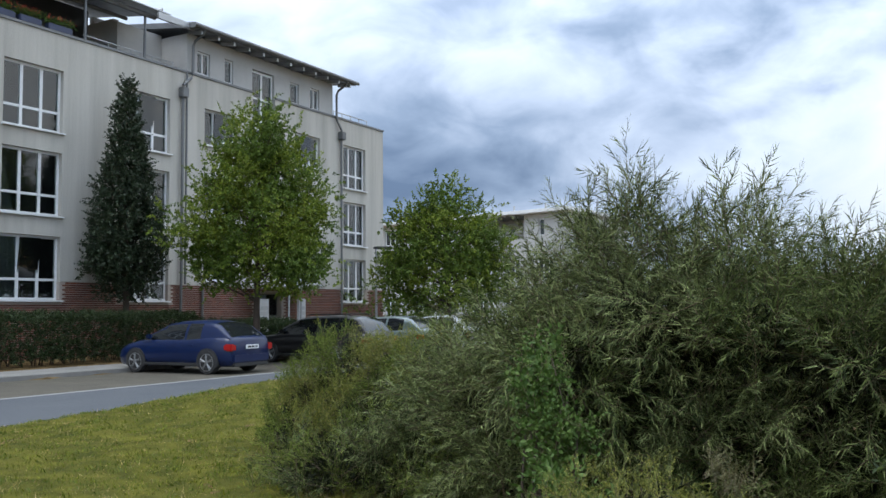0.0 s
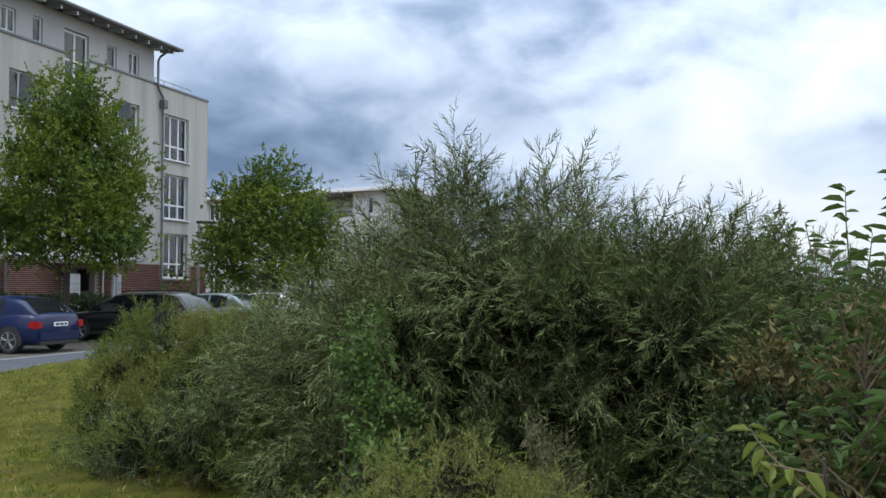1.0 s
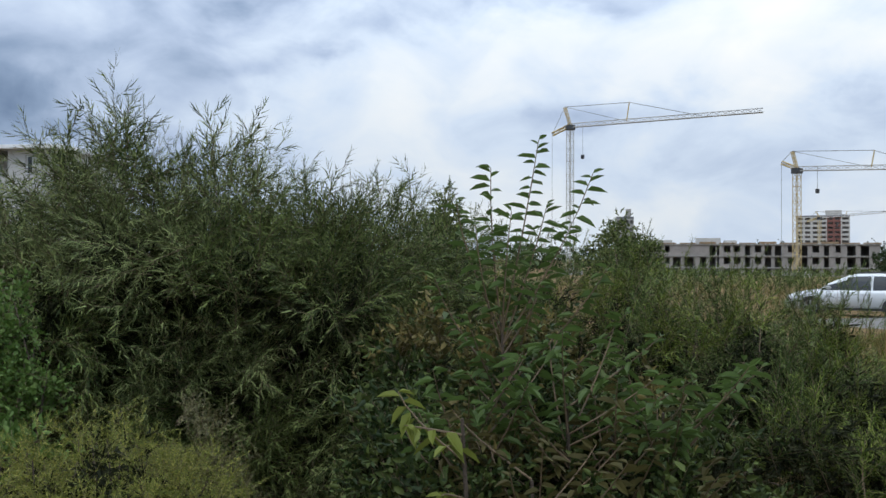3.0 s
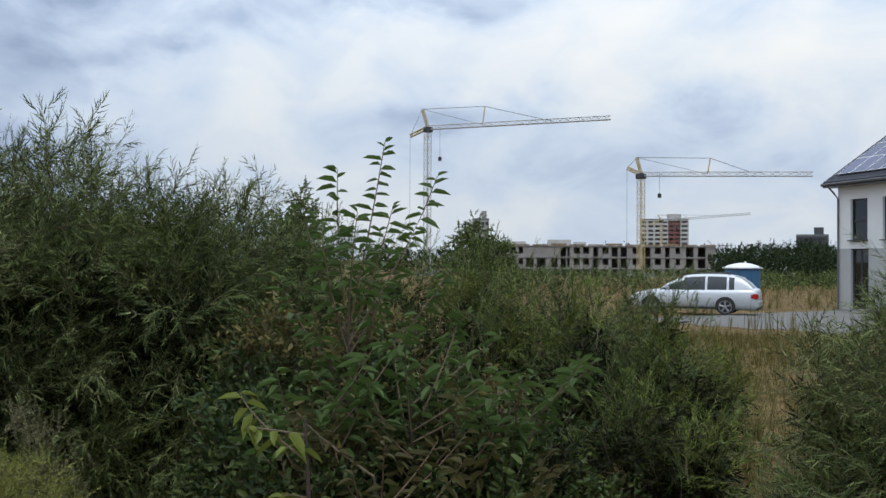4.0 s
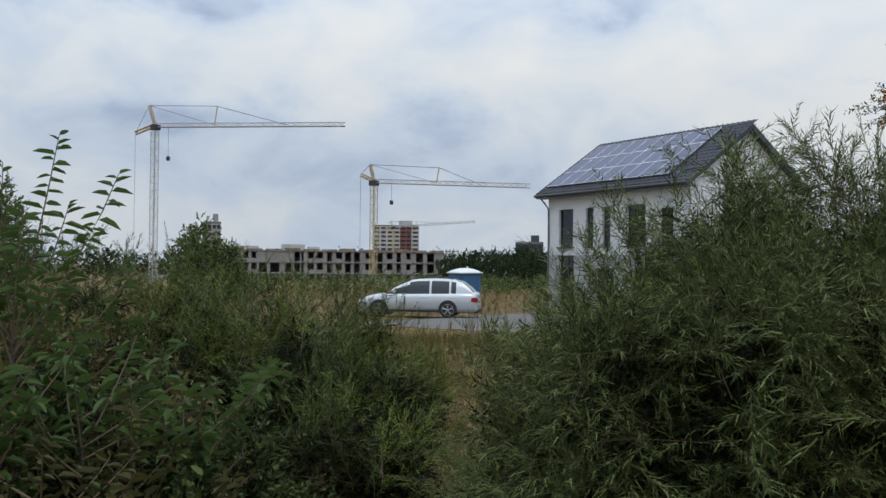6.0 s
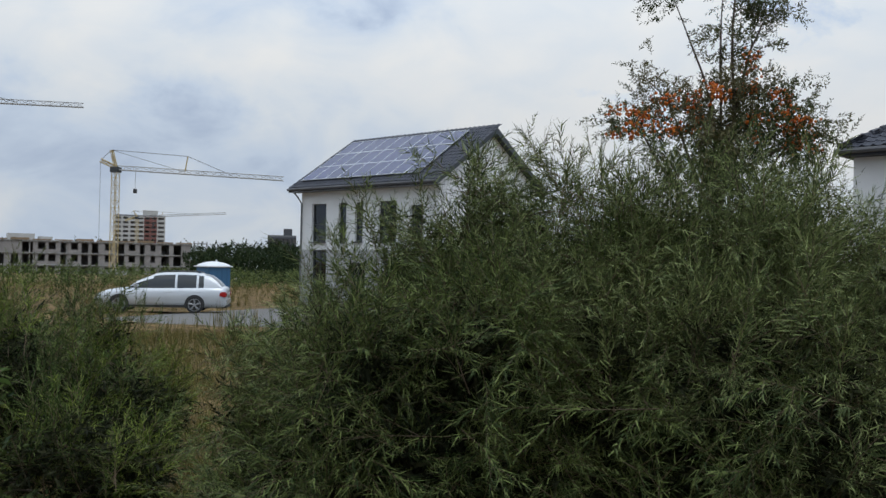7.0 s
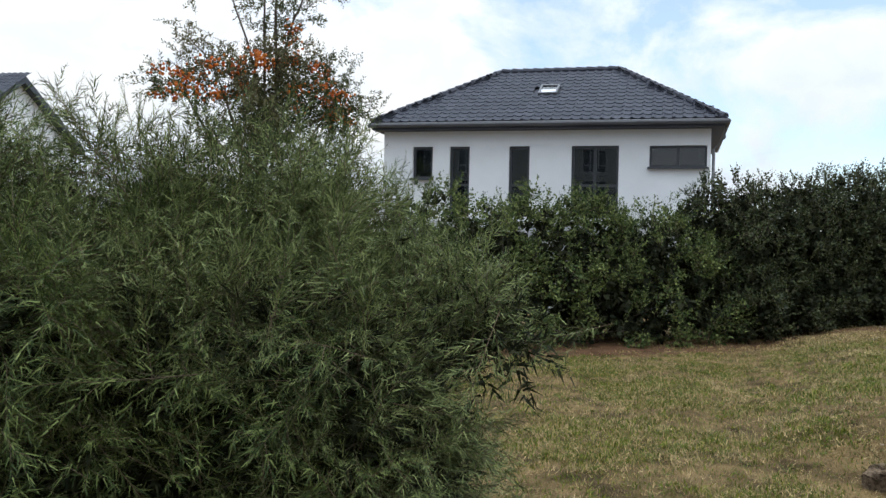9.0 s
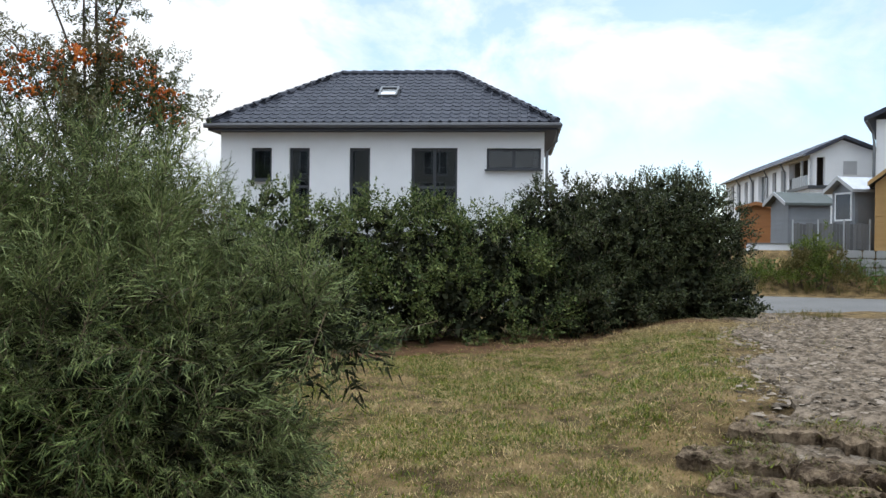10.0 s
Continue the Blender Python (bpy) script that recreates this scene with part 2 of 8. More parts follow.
M_HAW = leaf_material("hawthorn_leaf", (0.026, 0.048, 0.014), (0.182, 0.212, 0.066), translucent=0.14, rough=0.65, island=1.1, spec=0.15)
M_CHERRY = leaf_material("cherry_leaf", (0.060, 0.105, 0.026), (0.175, 0.225, 0.065), translucent=0.38, rough=0.4)
M_DOGWOOD = leaf_material("dogwood_leaf", (0.013, 0.028, 0.008), (0.090, 0.120, 0.032), translucent=0.2, rough=0.5, island=1.2, spec=0.18)
M_HERB = leaf_material("thicket_willow_leaf", (0.020, 0.042, 0.010), (0.150, 0.195, 0.060), translucent=0.18, rough=0.6, island=1.3, spec=0.1)
M_RUST_LEAF = leaf_material("reddish_leaf", (0.055, 0.052, 0.018), (0.185, 0.150, 0.050), translucent=0.3, rough=0.5, island=1.2, spec=0.2)
M_YELLOW_LEAF = leaf_material("yellow_green_leaf", (0.14, 0.17, 0.032), (0.27, 0.285, 0.07), translucent=0.35)
M_BRAMBLE = leaf_material("light_green_leaf", (0.045, 0.090, 0.016), (0.120, 0.185, 0.044), translucent=0.25, island=1.1)
M_ROWAN = leaf_material("rowan_leaf", (0.028, 0.048, 0.014), (0.115, 0.115, 0.036), translucent=0.18, spec=0.25)
M_BERRY = leaf_material("rowan_berry", (0.46, 0.085, 0.012), (0.60, 0.17, 0.02), translucent=0.0, rough=0.35)
M_GRASS = leaf_material("grass_blade", (0.046, 0.082, 0.005), (0.185, 0.195, 0.018), translucent=0.25, island=1.0, scale=1.2, spec=0.15)
M_DRYGRASS = leaf_material("dry_lawn_blade", (0.090, 0.073, 0.024), (0.56, 0.41, 0.20), translucent=0.2, island=1.2, scale=1.6, spec=0.12)
M_STRAW = leaf_material("straw_blade", (0.060, 0.068, 0.012), (0.215, 0.160, 0.058), translucent=0.2, island=1.0, scale=2.2, spec=0.15)
M_PRIVET = leaf_material("dark_hedge_leaf", (0.013, 0.021, 0.008), (0.085, 0.098, 0.036), translucent=0.1, rough=0.55, island=1.2, spec=0.2)
M_FAR_LEAF = leaf_material("far_leaf", (0.015, 0.028, 0.012), (0.042, 0.056, 0.021), translucent=0.1, rough=0.85, spec=0.08)


# ---- building helpers ----
def part(name, bm, mat, parent, label="", smooth=False):
    """Links a bmesh as one mesh object under a thing or a part."""
    me = bpy.data.meshes.new(name)
    bm.to_mesh(me)
    bm.free()
    me.materials.append(mat)
    if smooth:
        me.polygons.foreach_set("use_smooth", [True] * len(me.polygons))
    ob = new(name, me)
    ob.parent = parent
    if label:
        tagged(ob, label)
    return ob


def thing(name, m, label, category, group="", kind=""):
    ob = new(name)
    ob.empty_display_size = 0.2
    ob.matrix_world = m
    return tagged(ob, label, category, group, kind)


def box(bm, x0, x1, y0, y1, z0, z1, bevel=0.0):
    vs = [bm.verts.new((x, y, z)) for x in (x0, x1) for y in (y0, y1) for z in (z0, z1)]
    fs = [bm.faces.new([vs[i] for i in q]) for q in ((0, 1, 3, 2), (4, 6, 7, 5), (0, 4, 5, 1), (2, 3, 7, 6), (0, 2, 6, 4), (1, 5, 7, 3))]
    if bevel:
        edges = list({e for f in fs for e in f.edges})
        bmesh.ops.bevel(bm, geom=edges, offset=bevel, segments=2, affect="EDGES")
    return bm


def boxes(*rows, bevel=0.0):
    bm = bmesh.new()
    for r in rows:
        box(bm, *r, bevel=bevel)
    return bm


def tube(bm, pts, radii, seg=8, cap=True):
    """A round bar along points."""
    pts = [Vector(p) for p in pts]
    if isinstance(radii, (int, float)):
        radii = [radii] * len(pts)
    radii = [float(r) for r in radii]
    rings = []
    for i, p in enumerate(pts):
        d = (pts[min(i + 1, len(pts) - 1)] - pts[max(i - 1, 0)]).normalized()
        a = d.cross(Vector((0, 0, 1)) if abs(d.z) < 0.9 else Vector((1, 0, 0))).normalized()
        b = d.cross(a)
        rings.append([bm.verts.new(p + radii[i] * (math.cos(2 * math.pi * k / seg) * a + math.sin(2 * math.pi * k / seg) * b)) for k in range(seg)])
    for r0, r1 in zip(rings, rings[1:]):
        for k in range(seg):
            bm.faces.new((r0[k], r0[(k + 1) % seg], r1[(k + 1) % seg], r1[k]))
    if cap:
        bm.faces.new(rings[0][::-1])
        bm.faces.new(rings[-1])
    return bm


def tubes(*rows, seg=8):
    bm = bmesh.new()
    for pts, r in rows:
        tube(bm, pts, r, seg)
    return bm


def pierced_wall(x0, x1, z0, z1, y, thick, openings):
    """A wall in the xz plane, front at y, with openings (x0, x1, z0, z1) cut right through."""
    xs = sorted({x0, x1, *(v for o in openings for v in o[:2] if x0 < v < x1)})
    zs = sorted({z0, z1, *(v for o in openings for v in o[2:] if z0 < v < z1)})
    bm = bmesh.new()
    vs = {}

    def v(i, j, k):
        if (i, j, k) not in vs:
            vs[i, j, k] = bm.verts.new((xs[i], y + k * thick, zs[j]))
        return vs[i, j, k]

    def solid(i, j):
        if not (0 <= i < len(xs) - 1 and 0 <= j < len(zs) - 1):
            return False
        cx, cz = (xs[i] + xs[i + 1]) / 2, (zs[j] + zs[j + 1]) / 2
        return not any(o[0] < cx < o[1] and o[2] < cz < o[3] for o in openings)

    for i in range(len(xs) - 1):
        for j in range(len(zs) - 1):
            if not solid(i, j):
                continue
            bm.faces.new((v(i, j, 0), v(i + 1, j, 0), v(i + 1, j + 1, 0), v(i, j + 1, 0)))
            bm.faces.new((v(i, j, 1), v(i, j + 1, 1), v(i + 1, j + 1, 1), v(i + 1, j, 1)))
            for (di, dj), (a, b) in {(-1, 0): ((i, j), (i, j + 1)), (1, 0): ((i + 1, j + 1), (i + 1, j)), (0, -1): ((i + 1, j), (i, j)), (0, 1): ((i, j + 1), (i + 1, j + 1))}.items():
                if not solid(i + di, j + dj):
                    bm.faces.new((v(*a, 0), v(*b, 0), v(*b, 1), v(*a, 1)))
    return bm


def add_window(parent, x0, x1, z0, z1, y, frame_mat, glass, cols=(), transom=None, sill=True, bar=0.07, curtain=0.0, tilt=None):
    """A window set back in its opening: frame with mullions, one pane to each light, sill, and a curtain behind some."""
    w = new("window")
    w.parent = parent
    b = bar
    rows = [(x0, x0 + b, y, y + 0.07, z0, z1), (x1 - b, x1, y, y + 0.07, z0, z1), (x0 + b, x1 - b, y, y + 0.07, z0, z0 + b), (x0 + b, x1 - b, y, y + 0.07, z1 - b, z1)]
    xs = [x0 + b] + [x0 + c * (x1 - x0) for c in cols] + [x1 - b]
    zs = [z0 + b] + ([z0 + transom * (z1 - z0)] if transom else []) + [z1 - b]
    for c in xs[1:-1]:
        rows.append((c - b * 0.6, c + b * 0.6, y + 0.002, y + 0.068, z0 + b, z1 - b))
    for z in zs[1:-1]:
        for p, q in zip(xs, xs[1:]):
            rows.append((p + (b * 0.6 if p != xs[0] else 0), q - (b * 0.6 if q != xs[-1] else 0), y + 0.004, y + 0.066, z - b * 0.5, z + b * 0.5))
    part("frame", boxes(*rows), frame_mat, w)
    for i, (p, q) in enumerate(zip(xs, xs[1:])):
        for j, (r, s) in enumerate(zip(zs, zs[1:])):
            lean = tilt and (i, j) == tilt
            bm = boxes((p - 0.01, q + 0.01, 0, 0.012, 0, s - r + 0.02))
            if lean:
                bmesh.ops.rotate(bm, verts=bm.verts, matrix=Matrix.Rotation(radians(7), 3, "X"))
                box(bm, p, p + 0.06, 0.0, 0.05, 0, s - r)
                box(bm, q - 0.06, q, 0.0, 0.05, 0, s - r)
            bmesh.ops.translate(bm, verts=bm.verts, vec=(0, y + 0.03, r - 0.01))
            ob = part("pane", bm, glass, w)
    if sill:
        part("sill", boxes((x0 - 0.05, x1 + 0.05, y - 0.28, y + 0.02, z0 - 0.05, z0 - 0.004)), M_WHITE_FRAME if frame_mat is M_WHITE_FRAME else M_DARK_FRAME, w)
    if curtain:
        bm = bmesh.new()
        n = 40
        wide = (x1 - x0) * curtain
        pts = [(x0 + wide * i / n, y + 0.22 + 0.03 * math.sin(i * 1.9)) for i in range(n + 1)]
        for (p, q), (r, s) in zip(pts, pts[1:]):
            bm.faces.new([bm.verts.new(c) for c in ((p, q, z0), (r, s, z0), (r, s, z1), (p, q, z1))])
        part("curtain", bm, M_CURTAIN, w)
    return w


# ---- ground, street and roads ----
def smooth_step(a, b, x):
    t = min(max((x - a) / (b - a), 0.0), 1.0)
    return t * t * (3 - 2 * t)


BX, BY = -12.69, 29.23          # a point of the long block's street front
UX, UY = 0.5043, 0.8635         # the way along that front


def street_place(s, o):
    """World x, y of a point s along the block's front and o out towards the street."""
    return BX + UX * s + UY * o, BY + UY * s - UX * o


def height(x, y):
    """The ground: a flat street, a lawn that swells beside it, a slope falling to the building site, a rise at the steps."""
    o = (x - BX) * UY - (y - BY) * UX
    s = (x - BX) * UX + (y - BY) * UY
    z = 0.0
    if o < 5.4:
        z += 0.12 * smooth_step(5.4, 5.3, o) + 0.08 * smooth_step(5.2, 2.5, o)
    z += (0.1 + 0.25 * smooth_step(-12, -5.5, s)) * smooth_step(14, 14.6, o) * smooth_step(23, 15.5, o) * smooth_step(14, 2, s)
    q = x * 0.866 + y * 0.5
    z -= 0.0255 * min(max(q - 18, 0), 32) + 0.01 * min(max(q - 50, 0), 300)
    r, az = math.hypot(x, y), math.degrees(math.atan2(x, y))
    if az > 90:
        z += 1.4 * smooth_step(31.6, 34.2, r) * smooth_step(128.6, 131.0, az) * smooth_step(147, 141, az)
        z += 0.3 * smooth_step(6.6, 8.3, r) * smooth_step(121, 129, az) * smooth_step(24, 14, r)
    return z


def roughness(x, y):
    return 0.035 * noise.noise((x * 0.9, y * 0.9, 0)) + 0.02 * noise.noise((x * 3.1, y * 3.1, 4))


PALE_ROAD = [(13.6, -60), (15.2, -30), (16.2, -18), (21.4, 10.5), (21.7, 14), (23.5, 18.6), (28.9, 19.2), (40, 19.6), (70, 20.6), (70, 14.5), (40, 13.4), (29.5, 12.2), (27.4, 9), (23.2, -20), (20.2, -23.8), (18.6, -30), (18.2, -60)]


def inside(poly, x, y):
    hit = False
    for (x0, y0), (x1, y1) in zip(poly, poly[1:] + poly[:1]):
        if (y0 > y) != (y1 > y) and x < (x1 - x0) * (y - y0) / (y1 - y0) + x0:
            hit = not hit
    return hit


def build_ground():
    radii = [0.0] + [0.5 * 1.045 ** i for i in range(1, 150)] + [600, 900, 1500, 2600, 4500]
    n = 240
    verts, faces = [(0, 0, 0)], []
    for r in radii[1:]:
        for k in range(n):
            a = 2 * math.pi * k / n
            x, y = r * math.sin(a), r * math.cos(a)
            o = (x - BX) * UY - (y - BY) * UX
            lift = 0.0 if o < 14.2 or inside(PALE_ROAD, x, y) else roughness(x, y)
            drop = -0.06 if (2.4 < o < 14.3) else (-0.05 if inside(PALE_ROAD, x, y) else 0.0)
            verts.append((x, y, height(x, y) + lift + drop))
    for k in range(n):
        faces.append((0, 1 + (k + 1) % n, 1 + k))
    for i in range(len(radii) - 2):
        a, b = 1 + i * n, 1 + (i + 1) * n
        for k in range(n):
            faces.append((a + k, a + (k + 1) % n, b + (k + 1) % n, b + k))
    me = bpy.data.meshes.new("ground")
    me.from_pydata(verts, [], faces)
    me.polygons.foreach_set("use_smooth", [True] * len(me.polygons))
    me.materials.append(M_SOIL)
    tagged(new("ground", me), "grassy ground with dry yellow patches and bare soil", "ground", kind="structure")


def polar(az, d):
    """World x, y at a compass angle (degrees from the camera's first heading, to the right) and distance."""
    return d * math.sin(radians(az)), d * math.cos(radians(az))


def build_turf():
    """The greener turf beside the street, a thin sheet whose edges sink into the ground."""
    bm = bmesh.new()
    rows = []
    for i in range(60):
        row = []
        for k in range(61):
            r = 1.2 + 0.9 * noise.noise((k * 0.13, 5, 0)) + 0.4 * noise.noise((k * 0.5, 8, 0)) + i * 0.31
            x, y = polar(-62 + (k - 30) * 0.35 * noise.noise((i * 0.2, 3, 0)) + k * 1.15, r)
            o = (x - BX) * UY - (y - BY) * UX
            rim = i in (0, 59) or k in (0, 60) or o < 14.35
            row.append(bm.verts.new((x, y, height(x, y) + (roughness(x, y) if o > 14.2 else 0) + (-0.1 if rim else 0.014 + 0.02 * noise.noise((x * 4, y * 4, 2))))))
        rows.append(row)
    for a, b in zip(rows, rows[1:]):
        for k in range(60):
            bm.faces.new((a[k], a[k + 1], b[k + 1], b[k]))
    bmesh.ops.recalc_face_normals(bm, faces=bm.faces)
    tagged(part("lawn", bm, M_TURF, None, smooth=True), "yellow-green turf beside the street", "lawn", kind="structure")


def strip(name, s0, s1, o0, o1, z, mat, label, category, thick=0.05, step=2.0):
    """A band of the street, parallel to the block."""
    bm = bmesh.new()
    n = max(1, int((s1 - s0) / step))
    prev = None
    for i in range(n + 1):
        s = s0 + (s1 - s0) * i / n
        row = []
        for o, dz in ((o0, 0), (o1, 0), (o1, -thick), (o0, -thick)):
            x, y = street_place(s, o)
            row.append(bm.verts.new((x, y, z + dz + min(0.0, height(x, y)))))
        if prev:
            for a in range(4):
                bm.faces.new((prev[a], row[a], row[(a + 1) % 4], prev[(a + 1) % 4]))
        prev = row
    bmesh.ops.recalc_face_normals(bm, faces=bm.faces)
    ob = part(name, bm, mat, None)
    return tagged(ob, label, category, kind="structure")


build_ground()
build_turf()
strip("road", -60, 60, 9.75, 14.15, 0.0, M_ASPHALT, "smooth grey asphalt street lane beside the lawn", "road")
strip("road_line", -60, 60, 9.55, 9.75, 0.004, M_LINE, "worn white line at the edge of the street", "road marking")
strip("parking_strip", -60, 60, 5.5, 9.55, -0.004, M_PAVER, "paved parking strip with dry moss in the joints", "pavement")
strip("kerb", -60, 60, 5.36, 5.5, 0.11, M_KERB, "pale concrete kerb along the parking strip", "kerb", thick=0.17)
strip("pavement", -60, 60, 3.2, 5.36, 0.115, M_KERB, "pale concrete pavement in front of the hedge", "pavement", thick=0.2)


def build_pale_road():
    bm = bmesh.new()
    poly = bm.faces.new([bm.verts.new((x, y, 0)) for x, y in PALE_ROAD])
    bmesh.ops.triangulate(bm, faces=[poly])
    for _ in range(5):
        long = [e for e in bm.edges if e.calc_length() > 2.5]
        if long:
            bmesh.ops.subdivide_edges(bm, edges=long, cuts=1)
            bmesh.ops.triangulate(bm, faces=[f for f in bm.faces if len(f.verts) > 3])
    for v in bm.verts:
        v.co.z = height(v.co.x, v.co.y) + (-0.06 if v.is_boundary else 0.015)
    bmesh.ops.recalc_face_normals(bm, faces=bm.faces)
    if sum(f.normal.z for f in bm.faces) < 0:
        bmesh.ops.reverse_faces(bm, faces=bm.faces)
    tagged(part("road", bm, M_PALE_ROAD, None), "pale dusty asphalt road past the new houses", "road", kind="structure")


build_pale_road()

# ---- the long apartment block ----
BLOCK = Matrix(((UX, -UY, 0, BX), (UY, UX, 0, BY), (0, 0, 1, 0), (0, 0, 0, 1)))   # x along the front, y into the house
ROWS = [(2.1, 4.2), (4.87, 7.0), (7.67, 9.8)]


def build_block():
    block = thing("apartment_block", BLOCK, "four-storey grey rendered apartment block with a brick base and white windows", "building")
    xl, xr, top, deep = -16.0, 19.1, 11.0, 12.0
    cols = [(-13.6, -11.4, 3, 0.0), (-9.0, -6.8, 3, 0.4), (-5.2, -4.4, 1, 0.0), (-2.13, 0.02, 3, 0.36), (2.57, 4.68, 3, 0.2), (6.46, 8.3, 3, 0.25), (12.0, 13.85, 3, 0.0), (15.66, 17.52, 3, 1.0)]
    openings = []
    wins = []
    for k, (a, b, n, cur) in enumerate(cols):
        for j, (z0, z1) in enumerate(ROWS):
            zlow = z0 if a not in (6.46, 12.0) else z1 - 1.47
            if a in (6.46, 12.0) and j == 0:
                zlow = z1 - 1.3
            openings.append((a, b, zlow, z1))
            wins.append((a, b, zlow, z1, n, cur if (k + j) % 3 != 2 else 0.0, k, j))
    stair = (9.25, 10.66, 5.0, 12.08)
    door = (9.6, 11.15, 0.25, 2.45)
    openings += [(9.25, 10.66, 4.6, 11.0), door]
    part("wall", pierced_wall(xl, xr, 2.72, top, 0, 0.3, openings), M_RENDER, block, "streaked grey rendered front wall")
    part("brick_base", pierced_wall(xl, xr, 0.0, 2.715, 0.02, 0.28, openings), M_MORTAR, block, "red brick base course")
    part("wall", boxes((xl, xl + 0.3, 0.3, deep, 0, top)), M_RENDER, block)
    part("wall", boxes((xr - 0.3, xr, 0.3, deep, 0, top)), M_RENDER, block)
    part("wall", boxes((xl + 0.3, xr - 0.3, deep - 0.3, deep, 0, top)), M_RENDER, block)
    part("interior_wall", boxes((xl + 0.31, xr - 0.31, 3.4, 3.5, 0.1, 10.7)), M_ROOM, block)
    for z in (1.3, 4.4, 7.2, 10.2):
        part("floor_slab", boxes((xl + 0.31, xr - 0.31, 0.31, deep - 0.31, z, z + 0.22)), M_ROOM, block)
    part("flat_roof", boxes((xl + 0.31, xr - 0.31, 0.31, deep - 0.31, 10.72, 10.86)), M_ZINC, block)
    part("coping", boxes((xl - 0.03, 9.22, -0.05, 0.36, top + 0.004, top + 0.09), (10.69, xr + 0.03, -0.05, 0.36, top + 0.004, top + 0.09), (xr - 0.36, xr + 0.03, 0.36, deep, top + 0.004, top + 0.09)), M_ZINC, block, "dark zinc parapet coping")
    for a, b, z0, z1, n, cur, k, j in wins:
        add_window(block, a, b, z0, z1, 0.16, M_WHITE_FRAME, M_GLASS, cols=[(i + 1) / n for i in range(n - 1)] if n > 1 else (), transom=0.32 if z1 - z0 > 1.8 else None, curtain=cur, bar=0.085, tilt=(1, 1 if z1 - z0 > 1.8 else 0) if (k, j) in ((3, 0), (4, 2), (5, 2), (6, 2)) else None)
    # stair window strip, running up into the top storey
    for z0, z1 in ((4.6, 7.0), (7.1, 9.6), (9.7, 12.05)):
        add_window(block, 9.25, 10.66, z0, z1, 0.18, M_WHITE_FRAME, M_GLASS, cols=(0.5,), transom=0.5, sill=False, bar=0.08)
    # entrance: recessed door, side panels and canopy
    part("door", boxes((9.62, 10.5, 0.34, 0.4, 0.25, 2.4), bevel=0.01), material("door_blue_grey", (0.16, 0.2, 0.24), rough=0.5), block, "blue-grey entrance door")
    part("side_light", boxes((10.55, 11.12, 0.34, 0.37, 0.25, 2.4)), M_GLASS_DARK, block)
    part("canopy", boxes((8.6, 11.9, -1.3, 0.0, 2.62, 2.74), bevel=0.02), M_RENDER2, block, "flat grey entrance canopy")
    for x in (10.2, 11.0):
        part("canopy_post", tubes(([(x, -1.2, 0.2), (x, -1.2, 2.62)], 0.04)), M_PALE_METAL, block)
    for x0, x1, z0, z1 in ((8.87, 9.45, 0.35, 2.2), (11.4, 11.86, 0.35, 2.22)):
        pl = part("letterbox_panel", boxes((x0, x1, -0.75, -0.62, z0 - 0.2, z1), bevel=0.01), M_WHITE_FRAME, block, "white letterbox panel")
        for j in range(5):
            part("flap", boxes((x0 + 0.06, x1 - 0.06, -0.762, -0.752, z0 + 0.5 + j * 0.22, z0 + 0.66 + j * 0.22)), M_ALU, pl)
    # railing of the ramp
    rows = [([(11.9, -1.6, 1.2), (15.2, -1.6, 1.2)], 0.025), ([(10.8, -1.6, 0.75), (11.9, -1.6, 1.2)], 0.025), ([(11.9, -1.6, 0.7), (15.2, -1.6, 0.7)], 0.02)]
    rows += [([(11.9 + i * 0.66, -1.6, 0.1), (11.9 + i * 0.66, -1.6, 1.2)], 0.02) for i in range(6)]
    part("railing", tubes(*rows), M_PALE_METAL, block, "galvanised ramp railing")
    # penthouse storey
    ph = [(6.09, 6.78, 11.15, 12.05), (7.6, 8.1, 11.12, 12.1), (11.73, 12.35, 11.12, 12.05), (13.15, 13.84, 11.12, 12.1)]
    part("penthouse_wall", pierced_wall(5.55, 14.87, 10.87, 12.62, 0.05, 0.28, ph + [(9.25, 10.66, 10.8, 12.08)]), M_RENDER2, block, "grey wall of the top storey")
    part("penthouse_wall", boxes((5.55, 5.8, 0.33, 8.0, 10.87, 12.62)), M_RENDER2, block)
    part("penthouse_wall", boxes((14.62, 14.87, 0.33, 8.0, 10.87, 12.62)), M_RENDER2, block)
    part("penthouse_wall", boxes((5.8, 14.62, 7.7, 8.0, 10.87, 13.4)), M_RENDER2, block)
    part("penthouse_wall", boxes((3.4, 5.55, 1.5, 1.75, 10.87, 12.75)), M_RENDER2, block)
    part("penthouse_wall", boxes((3.4, 3.65, 1.75, 8.0, 10.87, 12.9)), M_RENDER2, block)
    part("penthouse_wall", boxes((3.66, 5.54, 3.2, 3.45, 10.87, 13.3)), M_RENDER2, block)
    part("interior_wall", boxes((5.81, 14.61, 2.5, 2.6, 10.87, 12.6)), M_ROOM, block)
    for a, b, z0, z1 in ph:
        add_window(block, a, b, z0, z1, 0.14, M_WHITE_FRAME, M_GLASS, cols=(0.5,) if b - a > 0.65 else (), sill=False, bar=0.06)
    # mono-pitch roof with a deep eave on rafters
    bm = bmesh.new()
    vs = [bm.verts.new(c) for c in ((5.2, -0.75, 12.62), (15.7, -0.75, 12.62), (15.7, 8.6, 14.0), (5.2, 8.6, 14.0), (5.2, -0.75, 12.84), (15.7, -0.75, 12.84), (15.7, 8.6, 14.22), (5.2, 8.6, 14.22))]
